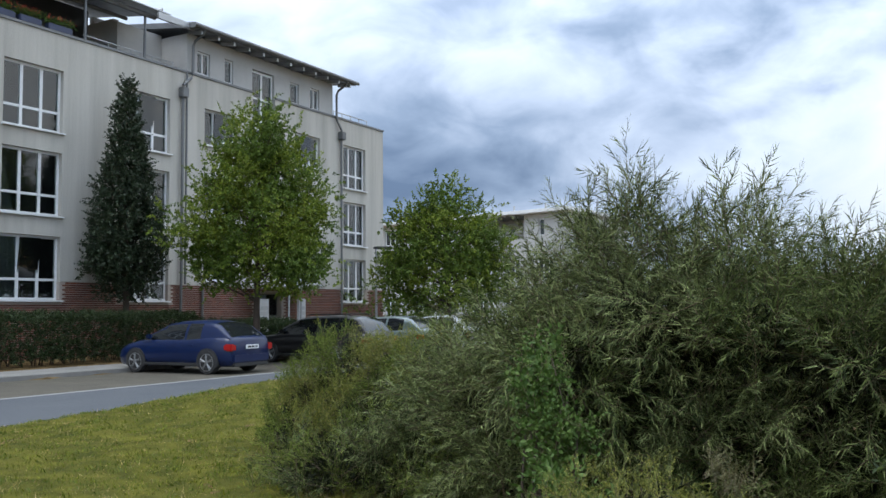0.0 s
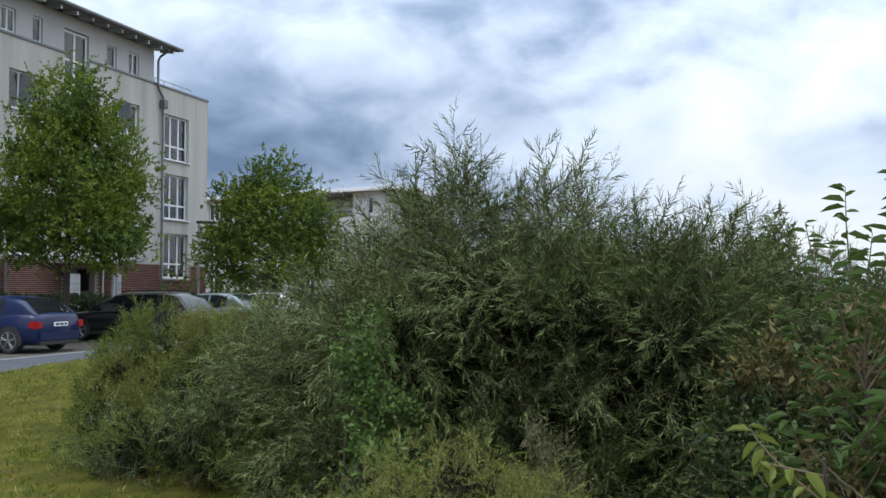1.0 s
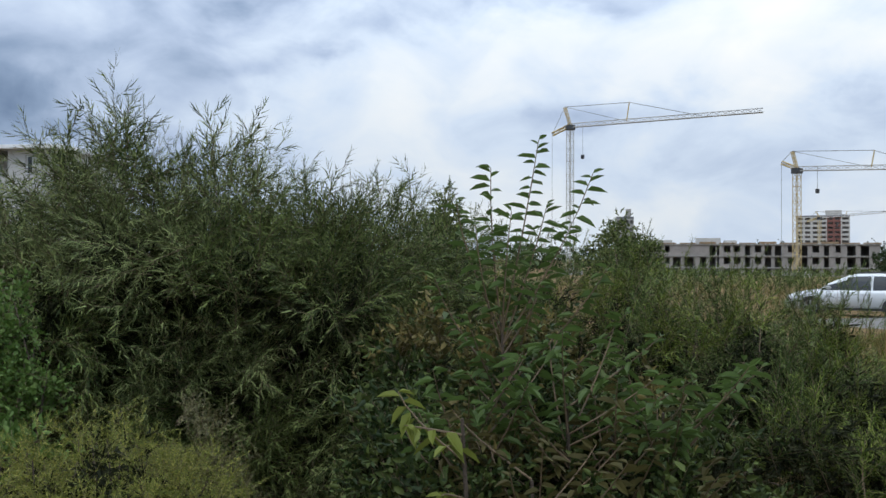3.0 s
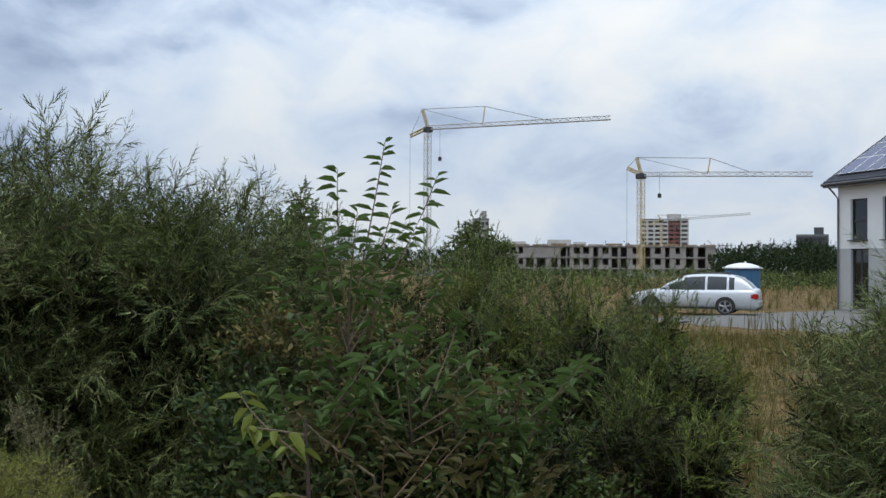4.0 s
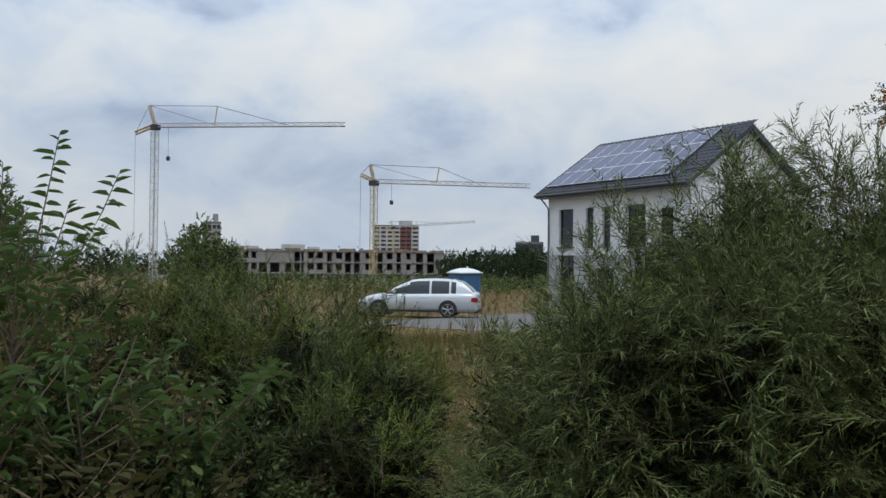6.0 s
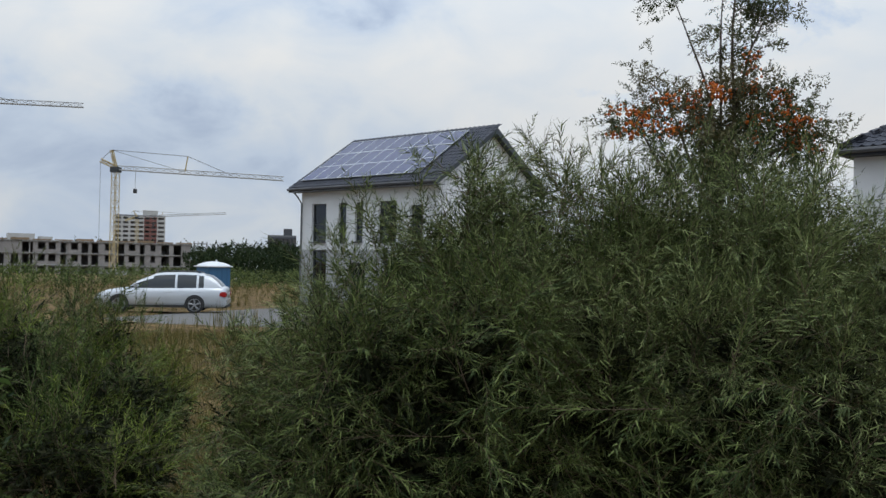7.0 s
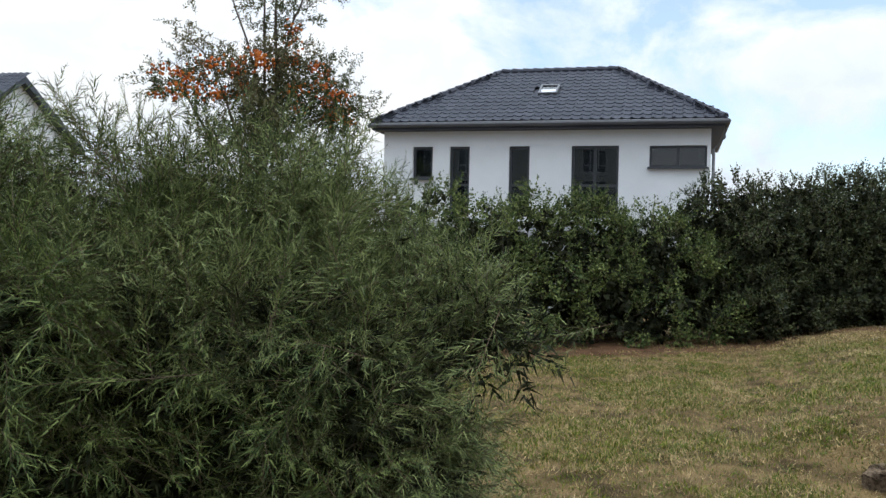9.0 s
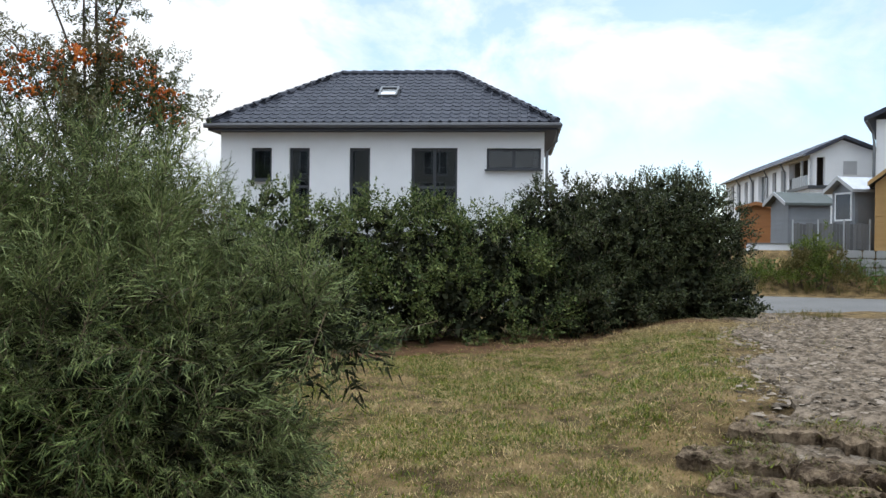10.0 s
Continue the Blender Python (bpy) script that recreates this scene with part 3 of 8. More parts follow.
    for q in ((3, 2, 1, 0), (4, 5, 6, 7), (0, 1, 5, 4), (1, 2, 6, 5), (2, 3, 7, 6), (3, 0, 4, 7)):
        bm.faces.new([vs[i] for i in q])
    part("roof", bm, M_ZINC, block, "dark low-pitched metal roof")
    for i in range(12):
        x = 5.6 + i * 0.88
        bm = boxes((x, x + 0.1, -0.68, 0.05, 0, 0.15))
        for v in bm.verts:
            v.co.z += 12.46 + (v.co.y + 0.75) * 0.148
        part("rafter", bm, M_PALE_METAL, block)
    part("gutter", tubes(([(5.1, -0.82, 12.72), (15.8, -0.82, 12.72)], 0.085)), M_ZINC, block)
    # the second, lower roof behind the far end
    part("roof", boxes((14.9, 17.2, 5.5, 11.0, 12.1, 12.28)), M_ZINC, block)
    part("penthouse_wall", boxes((15.0, 16.2, 6.2, 10.6, 10.87, 12.1)), M_RENDER2, block)
    # roof terrace at the near end: glazed pergola roof on a beam, back wall
    # back wall coloured dark to stand in for shade under the terrace roof
    part("penthouse_wall", boxes((-15.6, 3.4, 3.2, 3.45, 10.87, 13.45)), M_DARK_FRAME, block)
    bm = bmesh.new()
    for i in range(9):
        x = -14.0 + i * 2.25
        tube(bm, [(x, -0.25, 13.05), (x, 4.4, 13.75)], 0.06, 6)
    part("pergola_beam", tubes(([(-15.5, 0.0, 12.95), (3.9, 0.0, 12.75)], 0.09), ([(-15.5, 1.6, 13.2), (3.9, 1.6, 13.0)], 0.07), seg=6), M_ZINC, block)
    part("pergola_rafter", bm, M_PALE_METAL, block)
    bm = bmesh.new()
    vs = [bm.verts.new(c) for c in ((-15.5, -0.3, 13.14), (4.4, -0.3, 12.94), (4.4, 4.5, 13.7), (-15.5, 4.5, 13.9), (-15.5, -0.3, 13.17), (4.4, -0.3, 12.97), (4.4, 4.5, 13.73), (-15.5, 4.5, 13.93))]
    for q in ((3, 2, 1, 0), (4, 5, 6, 7), (0, 1, 5, 4), (1, 2, 6, 5), (2, 3, 7, 6), (3, 0, 4, 7)):
        bm.faces.new([vs[i] for i in q])
    part("pergola_roof", bm, M_PALE_METAL, block, "pale corrugated terrace roof")
    part("fascia", boxes((3.7, 5.5, -0.42, -0.3, 12.62, 12.86)), M_PALE_METAL, block, "white fascia board")
    for x in (-8.0, 0.9, 3.5):
        part("terrace_post", tubes(([(x, 0.1, 11.05), (x, 0.1, 12.9)], 0.05)), M_ZINC, block)
    part("terrace_rail", tubes(([(0.9, 0.2, 11.32), (5.0, 0.2, 11.32)], 0.025), *[([(0.95 + i * 1.0, 0.2, 11.05), (0.95 + i * 1.0, 0.2, 11.32)], 0.02) for i in range(5)]), M_PALE_METAL, block)
    part("roof_rail", tubes(([(9.3, 0.3, 13.3), (12.2, 0.3, 13.3)], 0.02), ([(9.3, 0.3, 13.12), (12.2, 0.3, 13.12)], 0.015), *[([(9.3 + i * 0.58, 0.3, 12.98), (9.3 + i * 0.58, 0.3, 13.3)], 0.015) for i in range(6)]), M_PALE_METAL, block)
    part("roof_rail", tubes(([(15.2, 0.25, 11.4), (18.0, 0.25, 11.4)], 0.025), *[([(15.2 + i * 0.7, 0.25, 11.05), (15.2 + i * 0.7, 0.25, 11.4)], 0.02) for i in range(5)]), M_PALE_METAL, block)
    # rainwater pipes with hopper heads
    for x, turn in ((5.2, 0.5), (15.35, -0.38)):
        part("downpipe", tubes(([(x + turn, -0.8, 12.7), (x + turn, -0.66, 12.5), (x + turn, -0.22, 12.28), (x + turn, -0.12, 12.1), (x + turn, -0.12, 11.0), (x + turn * 0.85, -0.12, 10.82), (x + 0.02, -0.12, 10.45), (x, -0.12, 10.3), (x, -0.12, 0.1)], 0.055)), M_ZINC, block, "zinc downpipe")
        part("hopper", boxes((x - 0.16, x + 0.16, -0.3, -0.02, 9.95, 10.35), bevel=0.03), M_ZINC, block)
    part("downpipe", tubes(([(5.42, -0.1, 11.0), (5.42, -0.1, 2.75)], 0.04)), M_ZINC, block)
    part("downpipe", tubes(([(0.35 + 6.0, -0.08, 2.7), (0.35 + 6.0, -0.08, 0.1)], 0.05)), M_ZINC, block)
    return block


block = build_block()


def build_block_two():
    ex, ey = math.sin(radians(127)), math.cos(radians(127))
    b2 = thing("apartment_block", Matrix(((ex, -ey, 0, -6.0), (ey, ex, 0, 82.3), (0, 0, 1, -0.5), (0, 0, 0, 1))) @ Matrix.Diagonal((0.86, 1, 1, 1)), "distant pale apartment block with a flat white-edged roof", "building")
    # x along the front, y into the house
    low = [(1.0 + i * 3.8, 2.8 + i * 3.8, z0, z1) for i in range(6) for z0, z1 in ((1.6, 3.4), (4.6, 6.4))]
    high = [(1.0 + i * 2.6, 2.9 + i * 2.6, 8.2, 9.7) for i in range(4)]
    side = [(20.2, 20.8, 8.2, 9.6)]
    part("wall", pierced_wall(0, 23.2, 0, 8.0, 0, 0.3, low), M_GREY_WALL, b2, "pale rendered front wall")
    part("wall", pierced_wall(0, 12.6, 8.0, 10.0, 0, 0.3, high), M_GREY_WALL, b2)
    part("wall", pierced_wall(18.6, 23.2, 8.0, 10.0, 0, 0.3, side), M_GREY_WALL, b2)
    part("terrace_wall", boxes((12.6, 18.6, 2.6, 2.9, 8.0, 10.0)), M_RENDER2, b2, "dark recessed terrace wall")
    for x0, x1 in ((0, 0.3), (22.9, 23.2), (12.3, 12.6), (18.6, 18.9)):
        part("wall", boxes((x0, x1, 0.3, 11, 0 if x0 in (0, 22.9) else 8.0, 10.0)), M_GREY_WALL, b2)
    part("terrace_floor", boxes((0.3, 22.9, 0.3, 11, 7.8, 7.96)), M_ZINC, b2)
    part("terrace_rail", tubes(([(12.6, 0.1, 8.6), (18.6, 0.1, 8.6)], 0.04), ([(12.6, 0.1, 8.3), (18.6, 0.1, 8.3)], 0.03)), M_PALE_METAL, b2)
    part("interior_wall", boxes((0.31, 22.89, 3, 3.1, 0, 7.7)), M_ROOM, b2)
    for a, b, z0, z1 in low + high + side:
        add_window(b2, a, b, z0, z1, 0.15, M_WHITE_FRAME, M_GLASS_DARK, cols=(0.33, 0.66) if b - a > 1 else (), sill=False, bar=0.09)
    part("roof", boxes((-0.5, 23.9, -0.7, 11.5, 10.02, 10.32), bevel=0.04), M_WHITE_FRAME, b2, "flat roof with a white edge")
    for i in range(6):
        part("vent_pipe", tubes(([(2 + i * 3.6, 1.5, 10.3), (2 + i * 3.6, 1.5, 11.0)], 0.09)), M_PALE_METAL, b2)
        part("rafter", boxes((12.8 + i, 12.9 + i, -0.5, 2.5, 9.85, 10.0)), M_PALE_METAL, b2)


build_block_two()


# ---- the two new houses ----
def tile_bm():
    """One pantile with a rolled edge: 0.30 m wide, 0.36 m long, sloping as the roof it lies on."""
    bm = bmesh.new()
    prof = [(0.0, 0.012), (0.03, 0.045), (0.075, 0.05), (0.12, 0.02), (0.21, 0.006), (0.30, 0.012)]
    a = [bm.verts.new((x, 0.0, z + 0.02)) for x, z in prof]
    b = [bm.verts.new((x, 0.37, z)) for x, z in prof]
    c = [bm.verts.new((x, 0.0, z)) for x, z in prof]
    for i in range(len(prof) - 1):
        bm.faces.new((a[i], a[i + 1], b[i + 1], b[i]))
        bm.faces.new((c[i], c[i + 1], a[i + 1], a[i]))
    return bm


def mesh_of(bm, name, mat):
    me = bpy.data.meshes.new(name)
    bm.to_mesh(me)
    bm.free()
    me.materials.append(mat)
    return me


TILE = mesh_of(tile_bm(), "roof_tile", M_TILE)


def tile_slope(parent, matrix, wide, long, left, right, limit=0, skip=None):
    """Tiles a slope: x along the eave, y up the slope. left and right give its edges at a height y. The first `limit` tiles are parts, the rest one mesh."""
    tv = [v.co.copy() for v in TILE.vertices]
    tf = [tuple(p.vertices) for p in TILE.polygons]
    verts, faces, made = [], [], 0
    j = 0
    while j * 0.34 < long:
        y = j * 0.34
        x0, x1 = left(y), right(y)
        n0, n1 = math.ceil(x0 / 0.298 - 0.6), math.floor(x1 / 0.298 - 0.4)
        for i in range(n0, n1 + 1):
            x = i * 0.298
            if skip and skip(x + 0.15, y + 0.17):
                continue
            p = Vector((x, y, 0.03 + 0.004 * noise.noise((i * 1.3, j * 1.7, 0))))
            if made < limit:
                ob = new("roof_tile", TILE)
                ob.parent = parent
                ob.matrix_parent_inverse = Matrix.Identity(4)
                ob.matrix_basis = matrix @ Matrix.Translation(p)
                made += 1
            else:
                k = len(verts)
                verts += [matrix @ (v + p) for v in tv]
                faces += [tuple(k + q for q in f) for f in tf]
        j += 1
    if verts:
        me = bpy.data.meshes.new("roof_tiles")
        me.from_pydata([tuple(v) for v in verts], [], faces)
        me.materials.append(M_TILE)
        ob = new("roof_tiles", me)
        ob.parent = parent
        tagged(ob, kind="stuff")


def slope_frame(origin, along, up):
    x = Vector(along).normalized()
    y = Vector(up).normalized()
    z = x.cross(y)
    return Matrix(((x.x, y.x, z.x, origin[0]), (x.y, y.y, z.y, origin[1]), (x.z, y.z, z.z, origin[2]), (0, 0, 0, 1)))


def house_frame(x, y, yaw, z):
    """x along the eave from its near corner, y into the house."""
    ex, ey = math.sin(radians(yaw)), math.cos(radians(yaw))
    return Matrix(((ex, -ey, 0, x), (ey, ex, 0, y), (0, 0, 1, z), (0, 0, 0, 1)))


def prism(bm, pts, y0, y1, axis="y"):
    a = [bm.verts.new((p[0], y0, p[1]) if axis == "y" else (y0, p[0], p[1])) for p in pts]
    b = [bm.verts.new((p[0], y1, p[1]) if axis == "y" else (y1, p[0], p[1])) for p in pts]
    bm.faces.new(a)
    bm.faces.new(b[::-1])
    for i in range(len(pts)):
        j = (i + 1) % len(pts)
        bm.faces.new((a[i], b[i], b[j], a[j]))
    bmesh.ops.recalc_face_normals(bm, faces=bm.faces)
    return bm


def build_gable_house():
    zb = -0.75
    h = thing("house", house_frame(42.22, 20.49, 205.0, zb), "white two-storey house with a solar roof and grey ground floor", "house")
    L, W, ze, zr, ov = 10.3, 8.52, 5.35 - zb, 8.18 - zb, 0.55
    mid = 2.2 - zb
    win = [(1.2, 2.3, mid + 0.4, mid + 2.35), (3.25, 3.8, mid + 0.4, mid + 2.35), (4.45, 5.0, mid + 0.4, mid + 2.35), (6.1, 7.3, mid + 0.4, mid + 2.35), (8.2, 9.0, mid + 0.45, mid + 2.1)]
    low = [(1.2, 2.35, 0.1, mid - 0.02), (4.0, 5.2, 0.1, 2.3), (6.5, 9.0, 0.1, 2.3)]
    part("wall", pierced_wall(0.35, L - 0.35, mid, ze + 0.15, ov, 0.36, win), M_WHITE_WALL, h, "white upper wall")
    part("wall", pierced_wall(0.35, L - 0.35, -0.3, mid - 0.004, ov + 0.012, 0.34, low), M_GREY_WALL, h, "light grey ground floor wall")
    pit = (zr - ze) / (W / 2)
    for x0, x1 in ((0.35, 0.7), (L - 0.7, L - 0.35)):
        bm = bmesh.new()
        top = lambda y: ze + (min(y, W - y)) * pit - 0.16
        prism(bm, [(ov + 0.37, mid), (W - ov - 0.37, mid), (W - ov - 0.37, top(ov + 0.37)), (W / 2, top(W / 2)), (ov + 0.37, top(ov + 0.37))], x0, x1, "x")
        part("gable_wall", bm, M_WHITE_WALL, h, "white gable wall")
        part("gable_wall", boxes((x0 + 0.01, x1 - 0.01, ov + 0.37, W - ov - 0.37, -0.3, mid - 0.004)), M_GREY_WALL, h)
    part("wall", boxes((0.35, L - 0.35, W - ov - 0.36, W - ov, -0.3, ze + 0.1)), M_WHITE_WALL, h)
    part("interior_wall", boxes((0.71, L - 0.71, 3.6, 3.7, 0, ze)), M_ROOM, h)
    for a, b, z0, z1 in win:
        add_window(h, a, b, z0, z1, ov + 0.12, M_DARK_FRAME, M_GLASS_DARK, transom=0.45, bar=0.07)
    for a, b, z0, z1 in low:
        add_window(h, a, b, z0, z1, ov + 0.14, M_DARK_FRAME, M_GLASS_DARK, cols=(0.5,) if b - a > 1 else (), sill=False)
    # roof slabs
    for side in (0, 1):
        bm = bmesh.new()
        y0, y1 = (0.0, W / 2) if side == 0 else (W, W / 2)
        prism(bm, [(y0, ze - 0.02), (y1, zr - 0.02), (y1, zr - 0.2), (y0, ze - 0.16)], 0.0, L, "x")
        part("roof", bm, M_TILE, h, "dark tiled roof slope")
    # solar panels: three rows of nine, on rails
    up = Vector((0, W / 2, zr - ze))
    slope_len = up.length
    fr = slope_frame((0, 0, ze), (1, 0, 0), up)
    pw, pl = 0.93, 1.45
    X0, Y0 = 0.42, 0.58
    tile_slope(h, fr, L, slope_len, lambda y: 0.0, lambda y: L, limit=60, skip=lambda x, y: X0 + 0.1 < x < X0 + 9 * pw - 0.1 and Y0 + 0.1 < y < Y0 + 3 * pl - 0.1)
    panel = mesh_of(boxes((0.015, pw - 0.015, 0.015, pl - 0.015, 0.0, 0.012)), "panel", M_PANEL)
    rim = mesh_of(boxes((0, pw, 0, 0.03, -0.03, 0.02), (0, pw, pl - 0.03, pl, -0.03, 0.02), (0, 0.022, 0.03, pl - 0.03, -0.03, 0.02), (pw - 0.022, pw, 0.03, pl - 0.03, -0.03, 0.02)), "frame", M_ALU)
    for i in range(9):
        for j in range(3):
            ob = new("solar_panel", panel)
            ob.parent = h
            ob.matrix_basis = fr @ Matrix.Translation((X0 + i * pw, Y0 + j * pl, 0.14))
            fo = new("frame", rim)
            fo.parent = ob
    back = slope_frame((L, W, ze), (-1, 0, 0), Vector((0, -W / 2, zr - ze)))
    tile_slope(h, back, L, slope_len - 0.42, lambda y: 0.0, lambda y: L)
    bm = bmesh.new()
    for i in range(26):
        tube(bm, [(0.02 + i * 0.39, W / 2, zr - 0.03), (0.4 + i * 0.39, W / 2, zr - 0.02)], [0.07, 0.08], 8)
    part("ridge_tiles", bm, M_TILE, h)
    for x in (-0.03, L):
        bm = bmesh.new()
        prism(bm, [(-0.02, ze - 0.22), (W / 2, zr - 0.26), (W + 0.02, ze - 0.22), (W + 0.02, ze + 0.06), (W / 2, zr + 0.05), (-0.02, ze + 0.06)], x, x + 0.03, "x")
        part("verge_board", bm, M_DARK_FRAME, h)
    part("gutter", tubes(([(-0.05, -0.07, ze - 0.06), (L + 0.05, -0.07, ze - 0.06)], 0.075)), M_GUTTER, h, "dark grey metal gutter")
    part("soffit", boxes((0.0, L, 0.0, ov, ze - 0.2, ze - 0.165)), M_ZINC, h)
    part("downpipe", tubes(([(0.3, -0.05, ze - 0.1), (0.34, 0.3, ze - 0.45), (0.42, ov - 0.06, ze - 0.75), (0.42, ov - 0.06, 0)], 0.045)), M_ZINC, h)


build_gable_house()


def build_hip_house():
    zb = -0.5
    h = thing("house", house_frame(28.32, -4.004, 207.49, zb), "white two-storey villa with a dark hipped tile roof", "house")
    L, W, ze, zr, ri, ov = 10.73, 8.53, 5.17 - zb, 7.44 - zb, 3.32, 0.55
    mid = 2.13 - zb
    t = 4.49 - zb
    win = [(1.21, 1.87, t - 1.02, t), (2.43, 3.08, t - 2.2, t), (4.34, 4.99, t - 2.2, t), (6.28, 7.71, t - 2.2, t), (8.61, 10.27, t - 0.66, t - 0.01)]
    low = [(1.2, 3.2, 0.2, 2.3), (4.2, 5.0, 0.2, 2.3), (6.2, 9.2, 0.2, 2.3)]
    part("wall", pierced_wall(0.23, 10.37, mid, ze + 0.02, ov, 0.36, win), M_WHITE_WALL, h, "white upper wall")
    part("wall", pierced_wall(0.23, 10.37, -0.3, mid - 0.004, ov + 0.012, 0.34, low), M_GREY_WALL, h, "light grey ground floor wall")
    for x0, x1 in ((0.23, 0.53), (10.07, 10.37)):
        part("wall", boxes((x0, x1, ov + 0.37, W - ov, mid, ze + 0.02)), M_WHITE_WALL, h)
        part("wall", boxes((x0 + 0.01, x1 - 0.01, ov + 0.37, W - ov, -0.3, mid - 0.004)), M_GREY_WALL, h)
    part("wall", boxes((0.53, 10.07, W - ov - 0.3, W - ov, -0.3, ze)), M_WHITE_WALL, h)
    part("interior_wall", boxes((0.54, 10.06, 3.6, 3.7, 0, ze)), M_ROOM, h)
    for i, (a, b, z0, z1) in enumerate(win):
        add_window(h, a, b, z0, z1, ov + 0.1, M_DARK_FRAME, M_GLASS_DARK, cols=(0.5,) if b - a > 1 else (), transom=0.45 if z1 - z0 > 2 else None, sill=i in (0, 4), bar=0.075)
    for a, b, z0, z1 in low:
        add_window(h, a, b, z0, z1, ov + 0.14, M_DARK_FRAME, M_GLASS_DARK, cols=(0.5,), sill=False)
    A, B, C, D = Vector((0, 0, ze)), Vector((L, 0, ze)), Vector((L, W, ze)), Vector((0, W, ze))
    R1, R2 = Vector((ri, W / 2, zr)), Vector((L - ri, W / 2, zr))
    bm = bmesh.new()
    vs = {n: bm.verts.new(v) for n, v in zip("ABCDPQ", (A, B, C, D, R1, R2))}
    lo = {n: bm.verts.new(v - Vector((0, 0, 0.2))) for n, v in zip("ABCD", (A, B, C, D))}
    for q in ("ABQP", "CDPQ", "BCQ", "DAP"):
        bm.faces.new([vs[c] for c in q])
    for p, q in ("AB", "BC", "CD", "DA"):
        bm.faces.new((vs[q], vs[p], lo[p], lo[q]))
    bm.faces.new([lo[c] for c in "DCBA"])
    part("roof", bm, M_TILE, h, "dark grey tiled hip roof")
    up = Vector((0, W / 2, zr - ze))
    sl = up.length
    edge = lambda y: ri * y / sl
    tile_slope(h, slope_frame(A, (1, 0, 0), up), L, sl, edge, lambda y: L - ri * y / sl, limit=300, skip=lambda x, y: 4.9 < x < 5.7 and 2.25 < y < 3.15)
    upb = Vector((-ri, 0, zr - ze))
    slb = upb.length
    tile_slope(h, slope_frame(B, (0, 1, 0), upb), W, slb, lambda y: W / 2 * y / slb, lambda y: W - W / 2 * y / slb)
    upd = Vector((ri, 0, zr - ze))
    tile_slope(h, slope_frame(D, (0, -1, 0), upd), W, slb, lambda y: W / 2 * y / slb, lambda y: W - W / 2 * y / slb)
    bm = bmesh.new()
    for p, q in ((A, R1), (B, R2), (R1, R2), (C, R2), (D, R1)):
        n = int((q - p).length / 0.36)
        for i in range(n):
            a, b = p.lerp(q, i / n), p.lerp(q, (i + 1.06) / n)
            tube(bm, [a + Vector((0, 0, 0.075)), b + Vector((0, 0, 0.055))], [0.115, 0.095], 8)
    part("ridge_tiles", bm, M_TILE, h)
    fr = slope_frame(A, (1, 0, 0), up)
    rl = new("roof_window")
    rl.parent = h
    rl.matrix_basis = fr @ Matrix.Translation((4.97, 2.32, 0))
    part("frame", boxes((0, 0.62, 0, 0.08, 0.0, 0.13), (0, 0.62, 0.78, 0.86, 0.0, 0.13), (0, 0.06, 0.08, 0.78, 0.0, 0.13), (0.56, 0.62, 0.08, 0.78, 0.0, 0.13)), M_ZINC, rl)
    part("pane", boxes((0.06, 0.56, 0.08, 0.78, 0.08, 0.09)), M_GLASS_DARK, rl)
    part("blind", boxes((0.07, 0.55, 0.1, 0.4, 0.095, 0.1)), M_WHITE_FRAME, rl, "pale roller blind")
    part("gutter", tubes(([(-0.1, -0.07, ze - 0.06), (L + 0.1, -0.07, ze - 0.06)], 0.08)), M_GUTTER, h, "dark grey metal gutter")
    part("gutter", tubes(([(L + 0.08, -0.05, ze - 0.06), (L + 0.08, W, ze - 0.06)], 0.08)), M_GUTTER, h)
    part("downpipe", tubes(([(L + 0.06, 0.6, ze - 0.1), (L + 0.02, 0.62, ze - 0.45), (10.45, 0.64, ze - 0.8), (10.45, 0.64, 0)], 0.045)), M_ZINC, h)


build_hip_house()


# ---- plants ----
rng = np.random.default_rng(7)


def mesh_object(name, verts, quads, mat, parent, kind=""):
    me = bpy.data.meshes.new(name)
    n, k = len(quads), quads.shape[1]
    me.vertices.add(len(verts))
    me.vertices.foreach_set("co", np.ascontiguousarray(verts, dtype=np.float32).ravel())
    me.loops.add(n * k)
    me.loops.foreach_set("vertex_index", np.ascontiguousarray(quads, dtype=np.int32).ravel())
    me.polygons.add(n)
    me.polygons.foreach_set("loop_start", np.arange(0, n * k, k, dtype=np.int32))
    me.update(calc_edges=True)
    me.materials.append(mat)
    ob = new(name, me)
    ob.parent = parent
    if kind:
        tagged(ob, kind=kind)
    return ob


def unit(v):
    return v / np.maximum(np.linalg.norm(v, axis=-1, keepdims=True), 1e-9)


def leaf_shape(length, width, broad, fold=0.25, curl=0.15):
    """Vertices of one leaf along +z, its face towards +y: needle-like (3 points), narrow (4 points) or broad (6 points, folded on the midrib)."""
    if broad is None:
        return np.array([(-width / 2, 0, length * 0.08), (width / 2, 0, length * 0.08), (0, -length * curl, length)]), np.array([(0, 1, 2)])
    if not broad:
        return np.array([(0, 0, 0), (-width / 2, 0, length * 0.45), (0, -length * curl, length), (width / 2, 0, length * 0.45)]), np.array([(0, 1, 2, 3)])
    lift = width * fold
    v = np.array([(0, 0, 0), (-width * 0.46, lift, length * 0.3), (-width * 0.38, lift * 0.8 - length * curl * 0.4, length * 0.68), (0, -length * curl, length), (width * 0.38, lift * 0.8 - length * curl * 0.4, length * 0.68), (width * 0.46, lift, length * 0.3)])
    return v, np.array([(0, 1, 2, 3), (0, 3, 4, 5)])


